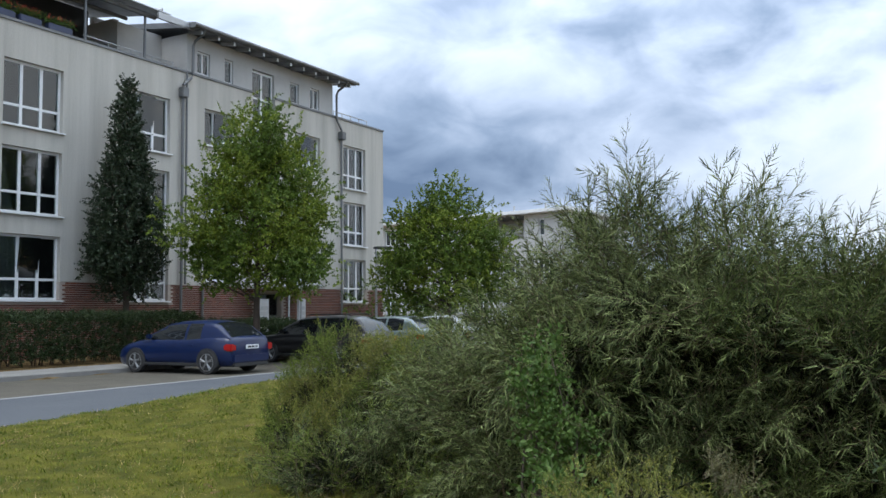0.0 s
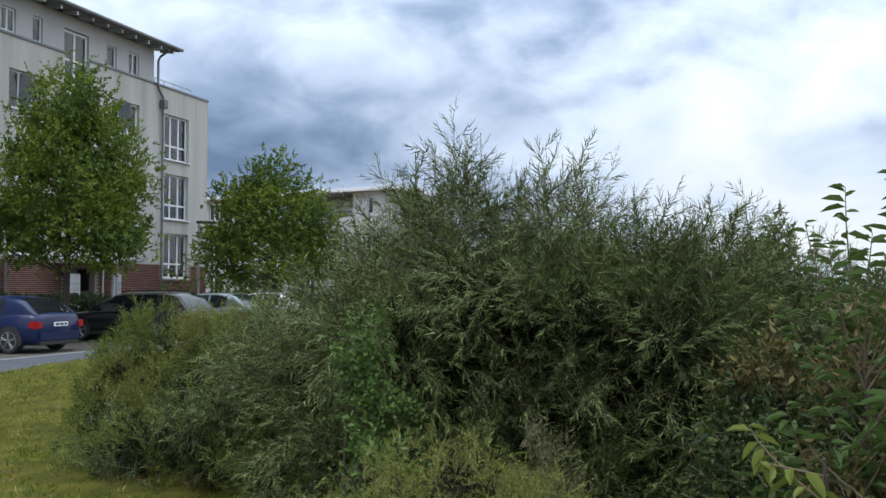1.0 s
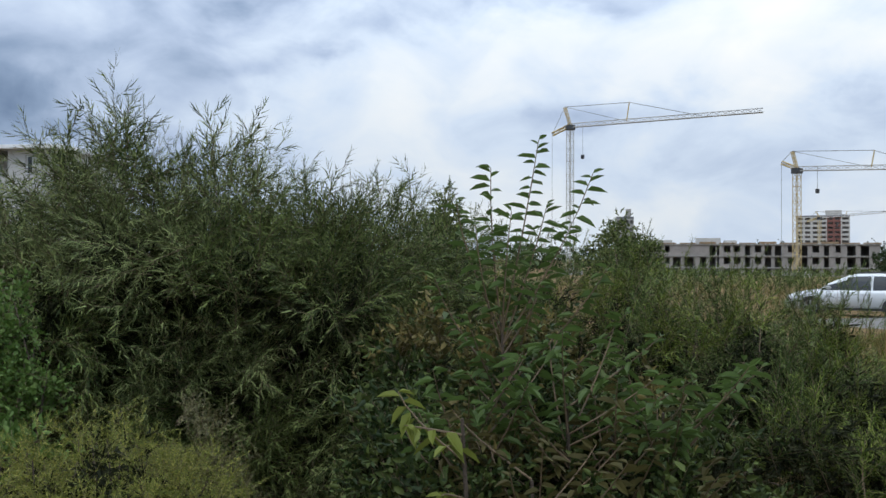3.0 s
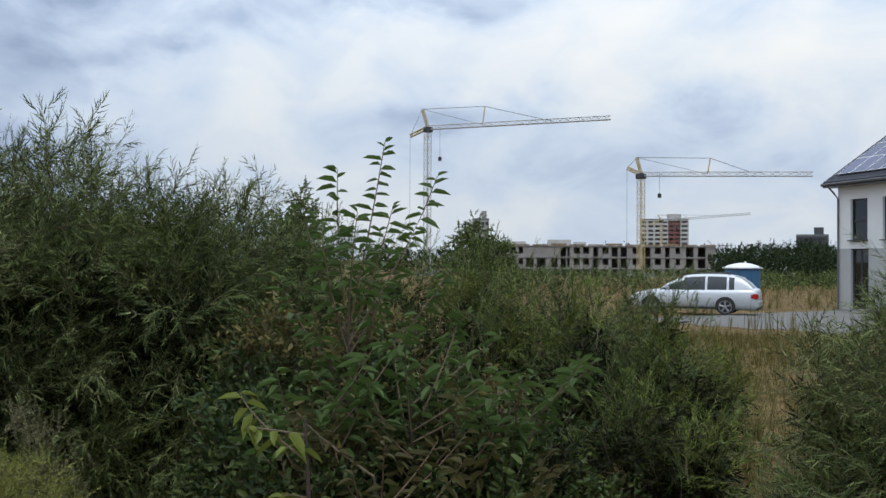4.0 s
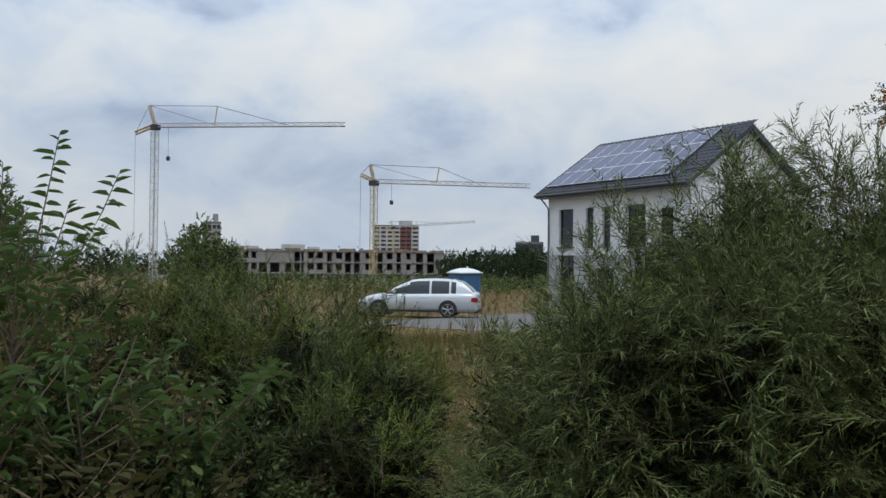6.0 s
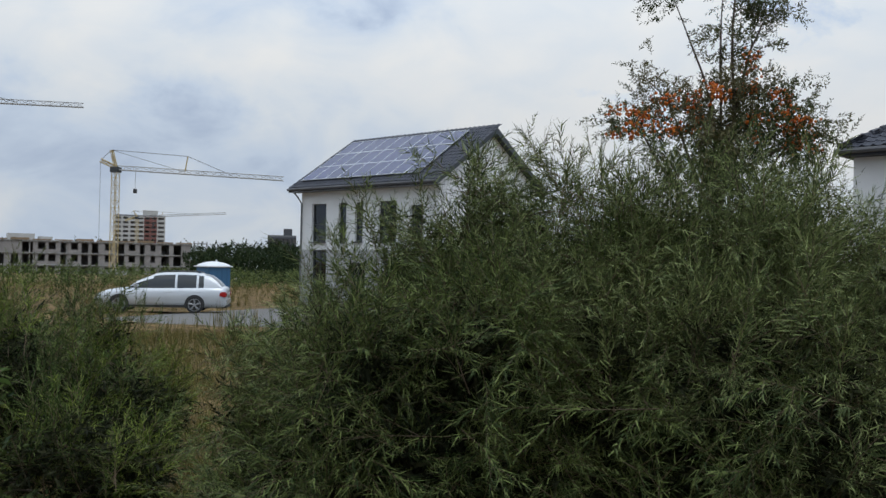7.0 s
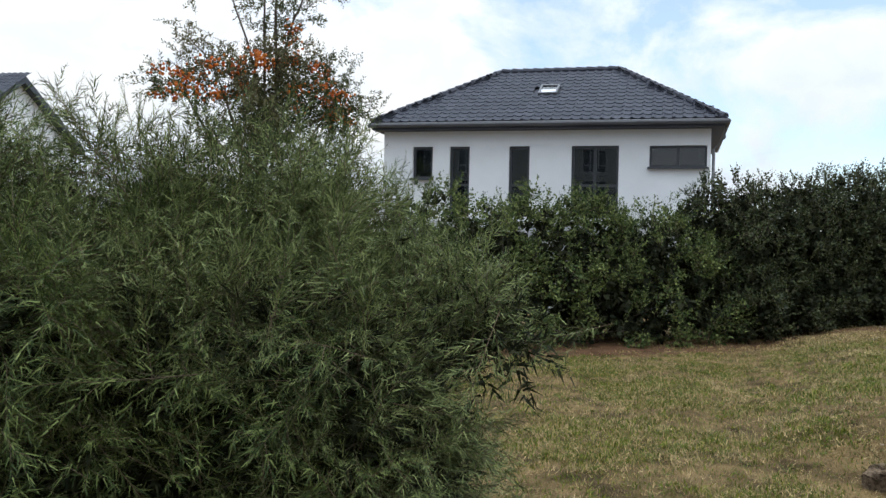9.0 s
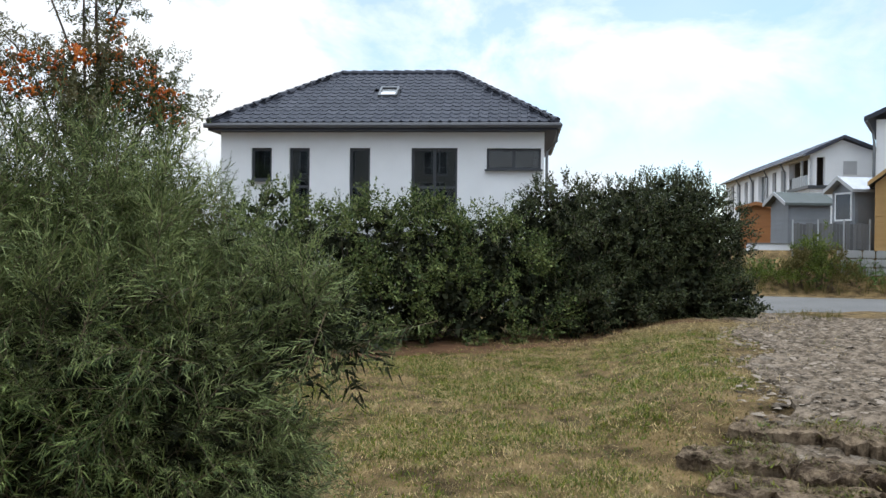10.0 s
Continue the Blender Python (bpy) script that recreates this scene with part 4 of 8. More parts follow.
def frames(d, roll):
    """Rotation matrices whose z is d, turned by roll about it."""
    d = unit(d)
    ref = np.where(np.abs(d[:, 2:3]) < 0.9, np.array([[0, 0, 1.0]]), np.array([[1.0, 0, 0]]))
    x = unit(np.cross(ref, d))
    y = np.cross(d, x)
    c, s = np.cos(roll)[:, None], np.sin(roll)[:, None]
    return np.stack([x * c + y * s, -x * s + y * c, d], axis=2)


def twig(length, n_leaves, leaf_len, leaf_wid, angle, broad=False, bend=0.15, stem=0.0022, jitter=18, start=0.1, gather=1.0, face_up=0.0, side_twigs=0):
    """A leafy twig along +z: (leaf vertices, leaf faces, stem vertices, stem faces)."""
    k = 2
    ts = np.linspace(0, 1, k)
    lean = rng.uniform(-1, 1, 2) * bend * length
    curve = lambda t: np.stack([lean[0] * t ** 2, lean[1] * t ** 2, length * t * (1 - 0.06 * t)], -1)
    axes = [(curve, 1.0, 0.0)]
    lv, lf, sv, sf = [], [], [], []

    def add_axis(cv, n, l0, size):
        for i in range(n):
            t = l0 + (1 - l0) * ((i + rng.uniform(-0.3, 0.3)) / max(n - 1, 1)) ** gather
            t = min(max(t, 0), 1)
            p = cv(np.array(t))
            tang = unit(cv(np.array(min(t + 0.02, 1.02))) - cv(np.array(t - 0.02)))
            phi = i * 2.4 + rng.uniform(-0.4, 0.4)
            a = radians(max(8, angle + rng.normal(0, jitter) - 25 * t))
            side = unit(np.cross(tang, [math.cos(phi), math.sin(phi), 0.3]))
            d = tang * math.cos(a) + side * math.sin(a)
            s = size * rng.uniform(0.7, 1.15) * (1 - 0.45 * t ** 3)
            v, f = leaf_shape(leaf_len * s, leaf_wid * s, broad, curl=rng.uniform(0.05, 0.3))
            m = frames(d[None], np.array([rng.uniform(0, 6.28)]))[0]
            lf.append(f + sum(len(q) for q in lv))
            lv.append(v @ m.T + p)

    def add_stem(cv, r):
        base = sum(len(q) for q in sv)
        for i, t in enumerate(ts):
            p = cv(np.array(t))
            rr = r * (1 - 0.75 * t)
            sv.append(np.array([p + rr * np.array([math.cos(q), math.sin(q), 0]) for q in (0, 2.09, 4.19)]) if i == 0 else p[None])
        for q in range(3):
            sf.append((base + q, base + (q + 1) % 3, base + 3))

    add_stem(curve, stem)
    add_axis(curve, n_leaves, start, 1.0)
    for j in range(side_twigs):
        t0 = rng.uniform(0.25, 0.75)
        p0 = curve(np.array(t0))
        phi = rng.uniform(0, 6.28)
        d = unit(np.array([math.cos(phi) * 0.7, math.sin(phi) * 0.7, 0.75]))
        ln = length * rng.uniform(0.3, 0.5)
        cv = lambda t, p0=p0, d=d, ln=ln: p0 + d * ln * np.asarray(t)[..., None] if np.ndim(t) else p0 + d * ln * t
        add_axis(cv, max(3, n_leaves // 3), 0.1, 0.85)
    return np.concatenate(lv), np.concatenate(lf), np.concatenate(sv), np.array(sf)


def leaves_along(curve, n, leaf_len, leaf_wid, angle, t0, jitter=9.0):
    """Narrow leaves set spirally along a curve, their upper faces towards +y: vertices and faces."""
    t = np.clip(t0 + (1 - t0) * (np.arange(n) + rng.uniform(-0.3, 0.3, n)) / max(n - 1, 1), 0, 1)
    p = curve(t)
    tang = unit(curve(t + 0.02) - curve(t - 0.02))
    u = unit(np.cross(tang, np.array([0.2, 0.3, 0.93])))
    v = np.cross(tang, u)
    phi = np.arange(n) * 2.4 + rng.uniform(-0.4, 0.4, n)
    a = np.radians(np.maximum(8, angle + rng.normal(0, jitter, n) - 20 * t))[:, None]
    d = unit(tang * np.cos(a) + (u * np.cos(phi)[:, None] + v * np.sin(phi)[:, None]) * np.sin(a) + np.array([0, -0.08, 0]))
    face = np.array([0, 1.0, 0]) + rng.normal(0, 0.4, (n, 3))
    face = unit(face - d * (face * d).sum(1)[:, None])
    x = np.cross(face, d)
    size = (rng.uniform(0.7, 1.1, n) * (0.6 + 0.4 * np.sin(np.pi * np.minimum(0.15 + t * 0.85, 1))))[:, None]
    curl = rng.uniform(0.0, 0.25, n)[:, None]
    ln, wd = leaf_len * size, leaf_wid * (0.5 + 0.5 * size)
    blade = np.stack([p + d * ln * 0.12 - x * wd * 0.55, p + d * ln - face * ln * curl, p + d * ln * 0.12 + x * wd * 0.55], 1)
    return blade.reshape(-1, 3), np.arange(3 * n).reshape(n, 3)


def spray(length, shoots, shoot_len, leaf_len, leaf_wid, gap=0.016, angle=44, droop=0.12, lean=0.25, stem=0.0032, spread=42):
    """A branch end along +z, its upper side towards +y: a bending leader and side shoots, all set with narrow leaves."""
    lv, lf, sv, sf = [], [], [], []
    count = [0, 0]

    def axis(p0, d0, ln, side, drop, t0, r):
        curve = lambda t: p0 + np.multiply.outer(t, d0) * ln + np.multiply.outer(t ** 2, side * ln + np.array([0, -drop * ln, 0]))
        v, f = leaves_along(curve, max(4, int(ln * (1 - t0) / gap)), leaf_len, leaf_wid, angle, t0)
        lv.append(v)
        lf.append(f + count[0])
        count[0] += len(v)
        k = 3 if t0 > 0.2 else 2
        ts = np.linspace(0, 1, k)
        q = curve(ts)
        ring = np.array([(math.cos(a), math.sin(a), 0) for a in (0.5, 2.6, 4.7)])
        sv.append((q[:, None] + ring[None] * (r * (1 - 0.8 * ts))[:, None, None]).reshape(-1, 3))
        for i in range(k - 1):
            for j in range(3):
                b = count[1] + i * 3
                sf.append((b + j, b + (j + 1) % 3, b + 3 + (j + 1) % 3, b + 3 + j))
        count[1] += 3 * k
        return curve

    side = np.array([rng.uniform(-lean, lean), rng.uniform(-lean, lean) * 0.5, 0])
    main = axis(np.zeros(3), np.array([0, 0, 1.0]), length, side, droop, 0.3, stem)
    for i in range(shoots):
        t = 0.08 + 0.84 * (i + rng.uniform(0.1, 0.9)) / shoots
        phi = i * 2.4 + rng.uniform(-0.5, 0.5)
        a = radians(rng.normal(spread, 8))
        d = unit(np.array([math.cos(phi) * math.sin(a), math.sin(phi) * math.sin(a), math.cos(a)]))
        axis(main(np.array(t)), d, shoot_len * rng.uniform(0.65, 1.15) * (1.1 - 0.6 * t), rng.normal(0, 0.12, 3) + np.array([0, 0, 0.12]), droop, 0.06, stem * 0.6)
    return np.concatenate(lv), np.concatenate(lf), np.concatenate(sv), np.array(sf)


def place(templates, pos, direction, scale, which=None, level=False):
    """All twigs at their places: joined arrays of leaves and of stems."""
    n = len(pos)
    which = rng.integers(0, len(templates), n) if which is None else which
    m = frames(direction, rng.normal(0, 0.5, n) if level else rng.uniform(0, 6.28, n)) * np.asarray(scale).reshape(-1, 1, 1)
    out = [[], [], [], []]
    nl = ns = 0
    for j, (lv, lf, sv, sf) in enumerate(templates):
        sel = which == j
        c = int(sel.sum())
        if not c:
            continue
        for v, f, o in ((lv, lf, 0), (sv, sf, 2)):
            w = np.einsum("nij,mj->nmi", m[sel], v) + pos[sel][:, None]
            base = (nl if o == 0 else ns) + np.arange(c)[:, None, None] * len(v)
            out[o].append(w.reshape(-1, 3))
            out[o + 1].append((f[None] + base).reshape(-1, f.shape[1]))
            if o == 0:
                nl += c * len(v)
            else:
                ns += c * len(v)
    return [np.concatenate(q) for q in out]


def lobes_sample(lobes, n, depth=0.45, rough=0.25, low=-0.5, seed=0.0, lift=0.0):
    """Places and outward ways in the outer shell of overlapping ellipsoids (x, y, z, rx, ry, rz), with an uneven surface."""
    L = np.array(lobes, float)
    w = (L[:, 3] * L[:, 5]) + (L[:, 4] * L[:, 5])
    pos, way = [], []
    got = 0
    while got < n:
        m = n
        i = rng.choice(len(L), m, p=w / w.sum())
        d = unit(rng.normal(size=(m, 3)) + np.array([0, 0, lift]))
        d = d[d[:, 2] > low]
        i = i[: len(d)]
        bumps = np.array([noise.noise((a * 2.4 + k * 7.1 + seed, b * 2.4, c * 2.4)) + 0.5 * noise.noise((a * 6 + k, b * 6 + seed, c * 6)) for (a, b, c), k in zip(d, i)])
        fr = (1 - depth * rng.random(len(d)) ** 1.6) * (1 + rough * bumps)
        p = L[i, :3] + d * L[i, 3:] * fr[:, None]
        keep = np.ones(len(p), bool)
        for k in range(len(L)):
            q = (((p - L[k, :3]) / L[k, 3:]) ** 2).sum(1)
            keep &= (q > (1 - depth) ** 2 * 0.8) | (i == k)
        nrm = unit(d / L[i, 3:])
        pos.append(p[keep])
        way.append(nrm[keep])
        got += int(keep.sum())
    return np.concatenate(pos)[:n], np.concatenate(way)[:n]


def add_limbs(parent, base, tips, r0, r1, mat=None, name="branch", sag=0.15, seg=5):
    """Woody stems from the foot to some of the twigs, each one bar."""
    bm = bmesh.new()
    for b, t in zip(base, tips):
        b, t = Vector(b), Vector(t)
        mid = b.lerp(t, 0.5) + Vector((rng.uniform(-1, 1), rng.uniform(-1, 1), 0.6)) * sag * (t - b).length
        pts = [b * (1 - s) ** 2 + mid * 2 * s * (1 - s) + t * s * s for s in (0, 0.25, 0.5, 0.75, 1)]
        tube(bm, pts, [r0 + (r1 - r0) * s for s in (0, 0.25, 0.5, 0.75, 1)], seg)
    return part(name, bm, mat or M_BARK, parent, smooth=True)


def shrub(name, label, category, foot, lobes, n, templates, leaf_mat, up=0.5, wild=0.45, depth=0.45, rough=0.25, stems=40, scale=(0.8, 1.2), whips=(), group="", stem_r=0.011, low=-0.5, seed=0.0, second=None, droop=0.0, tuft_size=7, fan=0.42, core=None, lift=0.0, reach=0.14, level=False, shoots=None):
    """A bush: an Empty at its foot with stems, twigs and foliage. lobes are in world metres."""
    x0, y0 = foot
    z0 = height(x0, y0)
    ob = thing(name, Matrix.Translation((x0, y0, z0)), label, category, group)
    o = np.array([x0, y0, z0])
    k = max(1, int(n / tuft_size))
    pos, way = lobes_sample(lobes, k, depth, rough, low, seed, lift)
    keep = pos[:, 2] > z0 + 0.03
    pos, way = pos[keep], way[keep]
    d = unit(way * 0.75 + np.array([0, 0, up]) + rng.normal(size=pos.shape) * wild)
    if droop:
        d[:, 2] -= droop * (rng.random(len(d)) < 0.35)
        d = unit(d)
    # sprays: several twigs fan out from each branch end
    pos = np.repeat(pos - d * reach, tuft_size, 0) + rng.normal(size=(len(pos) * tuft_size, 3)) * 0.025
    d = unit(np.repeat(d, tuft_size, 0) + rng.normal(size=pos.shape) * fan)
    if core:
        # core leaves carry the bush's inner shade in their dark colour
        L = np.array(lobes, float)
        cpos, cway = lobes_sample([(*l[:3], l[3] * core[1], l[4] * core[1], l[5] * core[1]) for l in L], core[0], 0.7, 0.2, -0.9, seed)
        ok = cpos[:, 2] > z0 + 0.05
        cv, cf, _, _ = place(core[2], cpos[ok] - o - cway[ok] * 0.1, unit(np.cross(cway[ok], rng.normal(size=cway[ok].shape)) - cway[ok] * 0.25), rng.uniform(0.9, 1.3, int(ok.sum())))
        mesh_object("inner_foliage", cv, cf, M_INNER_SHADE, ob, "stuff")
    sc = rng.uniform(*scale, len(pos))
    lv, lf, sv, sf = place(templates, pos - o, d, sc, level=level)
    if len(whips):
        wp = np.array(whips, float)
        more = place(shoots or templates, wp[:, :3] - o, unit(wp[:, 3:6]), wp[:, 6], level=level)
        lf, sf = np.concatenate([lf, more[1] + len(lv)]), np.concatenate([sf, more[3] + len(sv)])
        lv, sv = np.concatenate([lv, more[0]]), np.concatenate([sv, more[2]])
    if second:
        # a share of the leaves, in drifts, is of the second colour
        centre = lv[lf[:, 0]]
        # lean shifts the second colour towards one side
        lean = second[2] if len(second) > 2 else (0.0, 0.0)
        mask = np.array([noise.noise((a * 1.3 + seed, b * 1.3, cc * 1.3)) + a * lean[0] + b * lean[1] > second[1] for a, b, cc in centre])
        for nm, mk, mt in (("foliage", ~mask, leaf_mat), ("foliage", mask, second[0])):
            q = lf[mk]
            used, inv = np.unique(q, return_inverse=True)
            if len(q):
                mesh_object(nm, lv[used], inv.reshape(-1, lf.shape[1]), mt, ob, "stuff")
    else:
        mesh_object("foliage", lv, lf, leaf_mat, ob, "stuff")
    mesh_object("twigwork", sv, sf, M_TWIG, ob, "stuff")
    pick = rng.choice(len(pos), min(stems, len(pos)), replace=False)
    feet = np.stack([rng.normal(0, 0.10, len(pick)), rng.normal(0, 0.10, len(pick)), np.full(len(pick), -0.03)], 1)
    if len(lobes) > 1:
        close = [min(lobes, key=lambda L: (L[0] - p[0]) ** 2 + (L[1] - p[1]) ** 2) for p in pos[pick]]
        pull = np.array([0.75 if L[2] - L[5] < z0 + 0.2 else 0.3 for L in close])
        feet[:, :2] += pull[:, None] * (np.array([L[:2] for L in close]) - o[:2])
        feet[:, 2] = [height(*(f[:2] + o[:2])) - z0 - 0.03 for f in feet]
    tagged(add_limbs(ob, feet, pos[pick] - o, stem_r, stem_r * 0.25, name="stemwork"), kind="stuff")
    return ob


def whips_on(lobes, n, size=(1.0, 1.5), tilt=0.3):
    """Long shoots that stand out of the top of a bush."""
    out = []
    for _ in range(n):
        L = lobes[rng.integers(len(lobes))]
        a, r = rng.uniform(0, 6.28), rng.uniform(0, 0.9) ** 0.6
        x, y = L[0] + L[3] * r * math.cos(a), L[1] + L[4] * r * math.sin(a)
        z = L[2] + L[5] * math.sqrt(max(0, 1 - r * r)) * rng.uniform(0.86, 0.98)
        out.append((x, y, z, rng.normal(0, tilt) + 0.35 * math.cos(a) * r, rng.normal(0, tilt) + 0.35 * math.sin(a) * r, 1.0, rng.uniform(*size)))
    return out


WILLOW_SPRAYS = [spray(rng.uniform(0.5, 0.75), int(rng.integers(7, 11)), 0.29, 0.098, 0.0080, gap=0.0125, angle=40) for _ in range(9)]
NEAR_SPRAYS = [spray(rng.uniform(0.5, 0.8), int(rng.integers(7, 11)), 0.30, 0.094, 0.0068, gap=0.0112, angle=42) for _ in range(10)]
LEADERS = [spray(rng.uniform(0.4, 0.6), int(rng.integers(1, 4)), 0.2, 0.072, 0.0066, gap=0.010, angle=36, droop=-0.05, lean=0.2) for _ in range(7)]
YOUNG_SPRAYS = [spray(rng.uniform(0.4, 0.6), int(rng.integers(5, 8)), 0.24, 0.072, 0.0074, gap=0.0115, angle=36, droop=0.02, lean=0.3, spread=36) for _ in range(8)]
FINE_TWIGS = [twig(rng.uniform(0.16, 0.24), 24, 0.031, 0.0085, 45, broad=None, bend=0.2, stem=0.0015, side_twigs=2) for _ in range(6)]
BROAD_TWIGS = [twig(rng.uniform(0.24, 0.36), 9, 0.066, 0.034, 60, broad=True, bend=0.3, jitter=22, side_twigs=1) for _ in range(7)]
CORE_TWIGS = [twig(rng.uniform(0.22, 0.30), 17, 0.085, 0.016, 60, broad=None, bend=0.3, jitter=26, stem=0.005) for _ in range(5)]
HEDGE_CORE = [twig(rng.uniform(0.25, 0.35), 12, 0.11, 0.075, 60, bend=0.3, jitter=26, stem=0.005) for _ in range(5)]
SMALL_TWIGS = [twig(rng.uniform(0.20, 0.30), 14, 0.046, 0.032, 55, bend=0.25, jitter=24, side_twigs=2) for _ in range(6)]
TREE_TWIGS = [twig(rng.uniform(0.45, 0.65), 17, 0.13, 0.105, 65, bend=0.3, jitter=28, stem=0.005) for _ in range(6)]
FAR_TWIGS = [twig(rng.uniform(0.45, 0.65), 9, 0.15, 0.13, 60, bend=0.3, jitter=26, stem=0.005) for _ in range(5)]
HEDGE_TWIGS = [twig(rng.uniform(0.22, 0.32), 12, 0.075, 0.05, 55, bend=0.25, jitter=26, stem=0.002, side_twigs=1) for _ in range(6)]


def lobe(az, d, top, wide, deep=None, bottom=0.0):
    """An ellipsoid at an angle and distance, its top at that height, sinking below the ground."""
    x, y = polar(az, d)
    rz = (top - bottom) * 0.62
    return (x, y, top - rz, wide, deep or wide, rz)


def build_shrubs():
    # the big grey-green willow beside the lawn
    w1 = [lobe(3, 6.6, 1.6, 0.5), lobe(7, 6.4, 2.0, 0.7), lobe(12, 6.1, 2.44, 0.8), lobe(18.0, 6.0, 2.28, 0.85), lobe(24, 6.0, 2.12, 0.8), lobe(29, 6.2, 1.98, 0.7), lobe(0.2, 7.2, 1.42, 0.5), lobe(15, 6.0, 1.1, 0.9), lobe(24, 5.9, 1.0, 0.8), lobe(7, 6.2, 1.0, 0.7)] + [(*polar(a, 5.55), z, 0.5, 0.5, 0.4) for a, z in ((8, 1.25), (13, 1.5), (19, 1.4), (25, 1.3))]
    # paler leaf colour leans left, painting in this bush's better-lit side
    shrub("willow_bush", "large grey-green willow bush with long narrow leaves", "bush", polar(14, 6.0), w1, 1650, WILLOW_SPRAYS, M_WILLOW, lift=0.25, up=0.3, wild=0.28, depth=0.4, rough=0.10, stems=80, scale=(0.7, 1.05), whips=whips_on(w1[1:6], 120, (0.4, 0.65)), group="willow bushes", second=(M_WILLOW_SILVER_LIT, -0.08, (-0.25, 0.06)), droop=0.35, tuft_size=1, reach=0.34, level=True, shoots=LEADERS, core=(4600, 0.70, CORE_TWIGS))
    # round yellow-green willow beside the street, and a lower one in front
    b1 = [lobe(-6.0, 10.6, 1.42, 0.8), lobe(-3.0, 10.2, 1.4, 0.62), lobe(-8.6, 10.5, 1.05, 0.5), lobe(0, 9.6, 1.5, 0.7), lobe(-9.0, 10.0, 0.62, 0.48), lobe(-5.2, 9.9, 0.9, 0.6)]
    shrub("willow_bush", "rounded yellow-green bush beside the lawn", "bush", polar(-5.5, 10.4), b1, 3800, FINE_TWIGS, M_WILLOW_YOUNG, up=0.6, wild=0.35, depth=0.28, rough=0.22, stems=50, scale=(0.8, 1.25), group="willow bushes", seed=3.0, second=(M_GOLDEN, -0.1), core=(1500, 0.78, CORE_TWIGS))
    b2 = [lobe(-6, 8.0, 0.62, 0.75), lobe(-1.5, 7.5, 0.85, 0.75), lobe(2.5, 6.7, 0.85, 0.6), lobe(-8.5, 8.3, 0.4, 0.5), lobe(1, 8.3, 1.0, 0.6)]
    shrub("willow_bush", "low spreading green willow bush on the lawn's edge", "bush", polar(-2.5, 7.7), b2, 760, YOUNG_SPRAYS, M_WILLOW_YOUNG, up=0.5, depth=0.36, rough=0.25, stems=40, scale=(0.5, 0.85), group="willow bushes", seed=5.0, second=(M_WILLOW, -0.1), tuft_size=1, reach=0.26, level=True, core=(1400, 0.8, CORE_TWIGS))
    # golden low bush near the path, and a dry twiggy one behind it
    g = [lobe(12, 3.6, 1.04, 0.52, 0.46), lobe(16.8, 3.6, 0.88, 0.36), lobe(7.0, 3.6, 0.9, 0.36), lobe(12, 3.3, 0.86, 0.45, 0.3)]
    shrub("golden_bush", "dense low golden-green bush with fine leaves", "bush", polar(12, 3.6), g, 3200, FINE_TWIGS, M_GOLDEN, up=0.45, wild=0.45, depth=0.26, rough=0.12, stems=30, scale=(0.4, 0.6), seed=8.0, second=(M_DRY, 0.42), tuft_size=4, fan=0.6, reach=0.08, core=(900, 0.84, CORE_TWIGS))
    shrub("dry_bush", "sparse dry bush with brownish leaves", "bush", polar(17.3, 4.1), [lobe(17.3, 4.1, 1.0, 0.26)], 520, FINE_TWIGS, M_DRY, up=0.6, depth=0.7, stems=14, scale=(0.6, 0.9), seed=9.0)
    # light green bramble shoots in front of the big willow
    for az, d, z, n in ((6.2, 4.8, 1.42, 70), (6.8, 4.7, 1.1, 60), (8.0, 4.6, 1.22, 40)):
        x, y = polar(az, d)
        shrub("bramble", "climbing bramble shoot with light green leaves", "bush", (x, y), [(x, y, z - 0.22, 0.16, 0.16, 0.32)], n, SMALL_TWIGS, M_BRAMBLE, depth=0.8, stems=6, scale=(0.6, 0.9), group="bramble shoots", tuft_size=2)
    x, y = polar(7.2, 4.3)
    shrub("bramble", "climbing bramble shoot with light green leaves", "bush", (x, y), [(x, y, 0.72, 0.12, 0.12, 0.2)], 22, BROAD_TWIGS, M_BRAMBLE, depth=0.8, stems=4, scale=(0.8, 1.1), group="bramble shoots", tuft_size=2)
    # the mixed thicket of broad-leaved shrubs in front
    th = [lobe(33, 4.1, 0.95, 0.45), lobe(38, 4.2, 1.2, 0.45), lobe(43, 4.3, 1.0, 0.5), lobe(48, 4.5, 0.9, 0.45), (*polar(36, 3.75), 0.62, 0.4, 0.4, 0.26), (*polar(43, 3.85), 0.55, 0.45, 0.4, 0.26), lobe(30, 4.5, 1.0, 0.4), lobe(37, 4.9, 1.35, 0.45), lobe(31, 5.0, 1.25, 0.4)]
    shrub("dogwood_thicket", "dense thicket of broad-leaved green shrubs", "bush", polar(39, 4.1), th, 1700, BROAD_TWIGS, M_DOGWOOD, lift=0.5, up=0.35, wild=0.5, depth=0.5, rough=0.3, stems=70, scale=(0.7, 1.05), seed=12.0, low=-0.3, second=(M_RUST_LEAF, 0.2), tuft_size=3, core=(2200, 0.74, CORE_TWIGS))
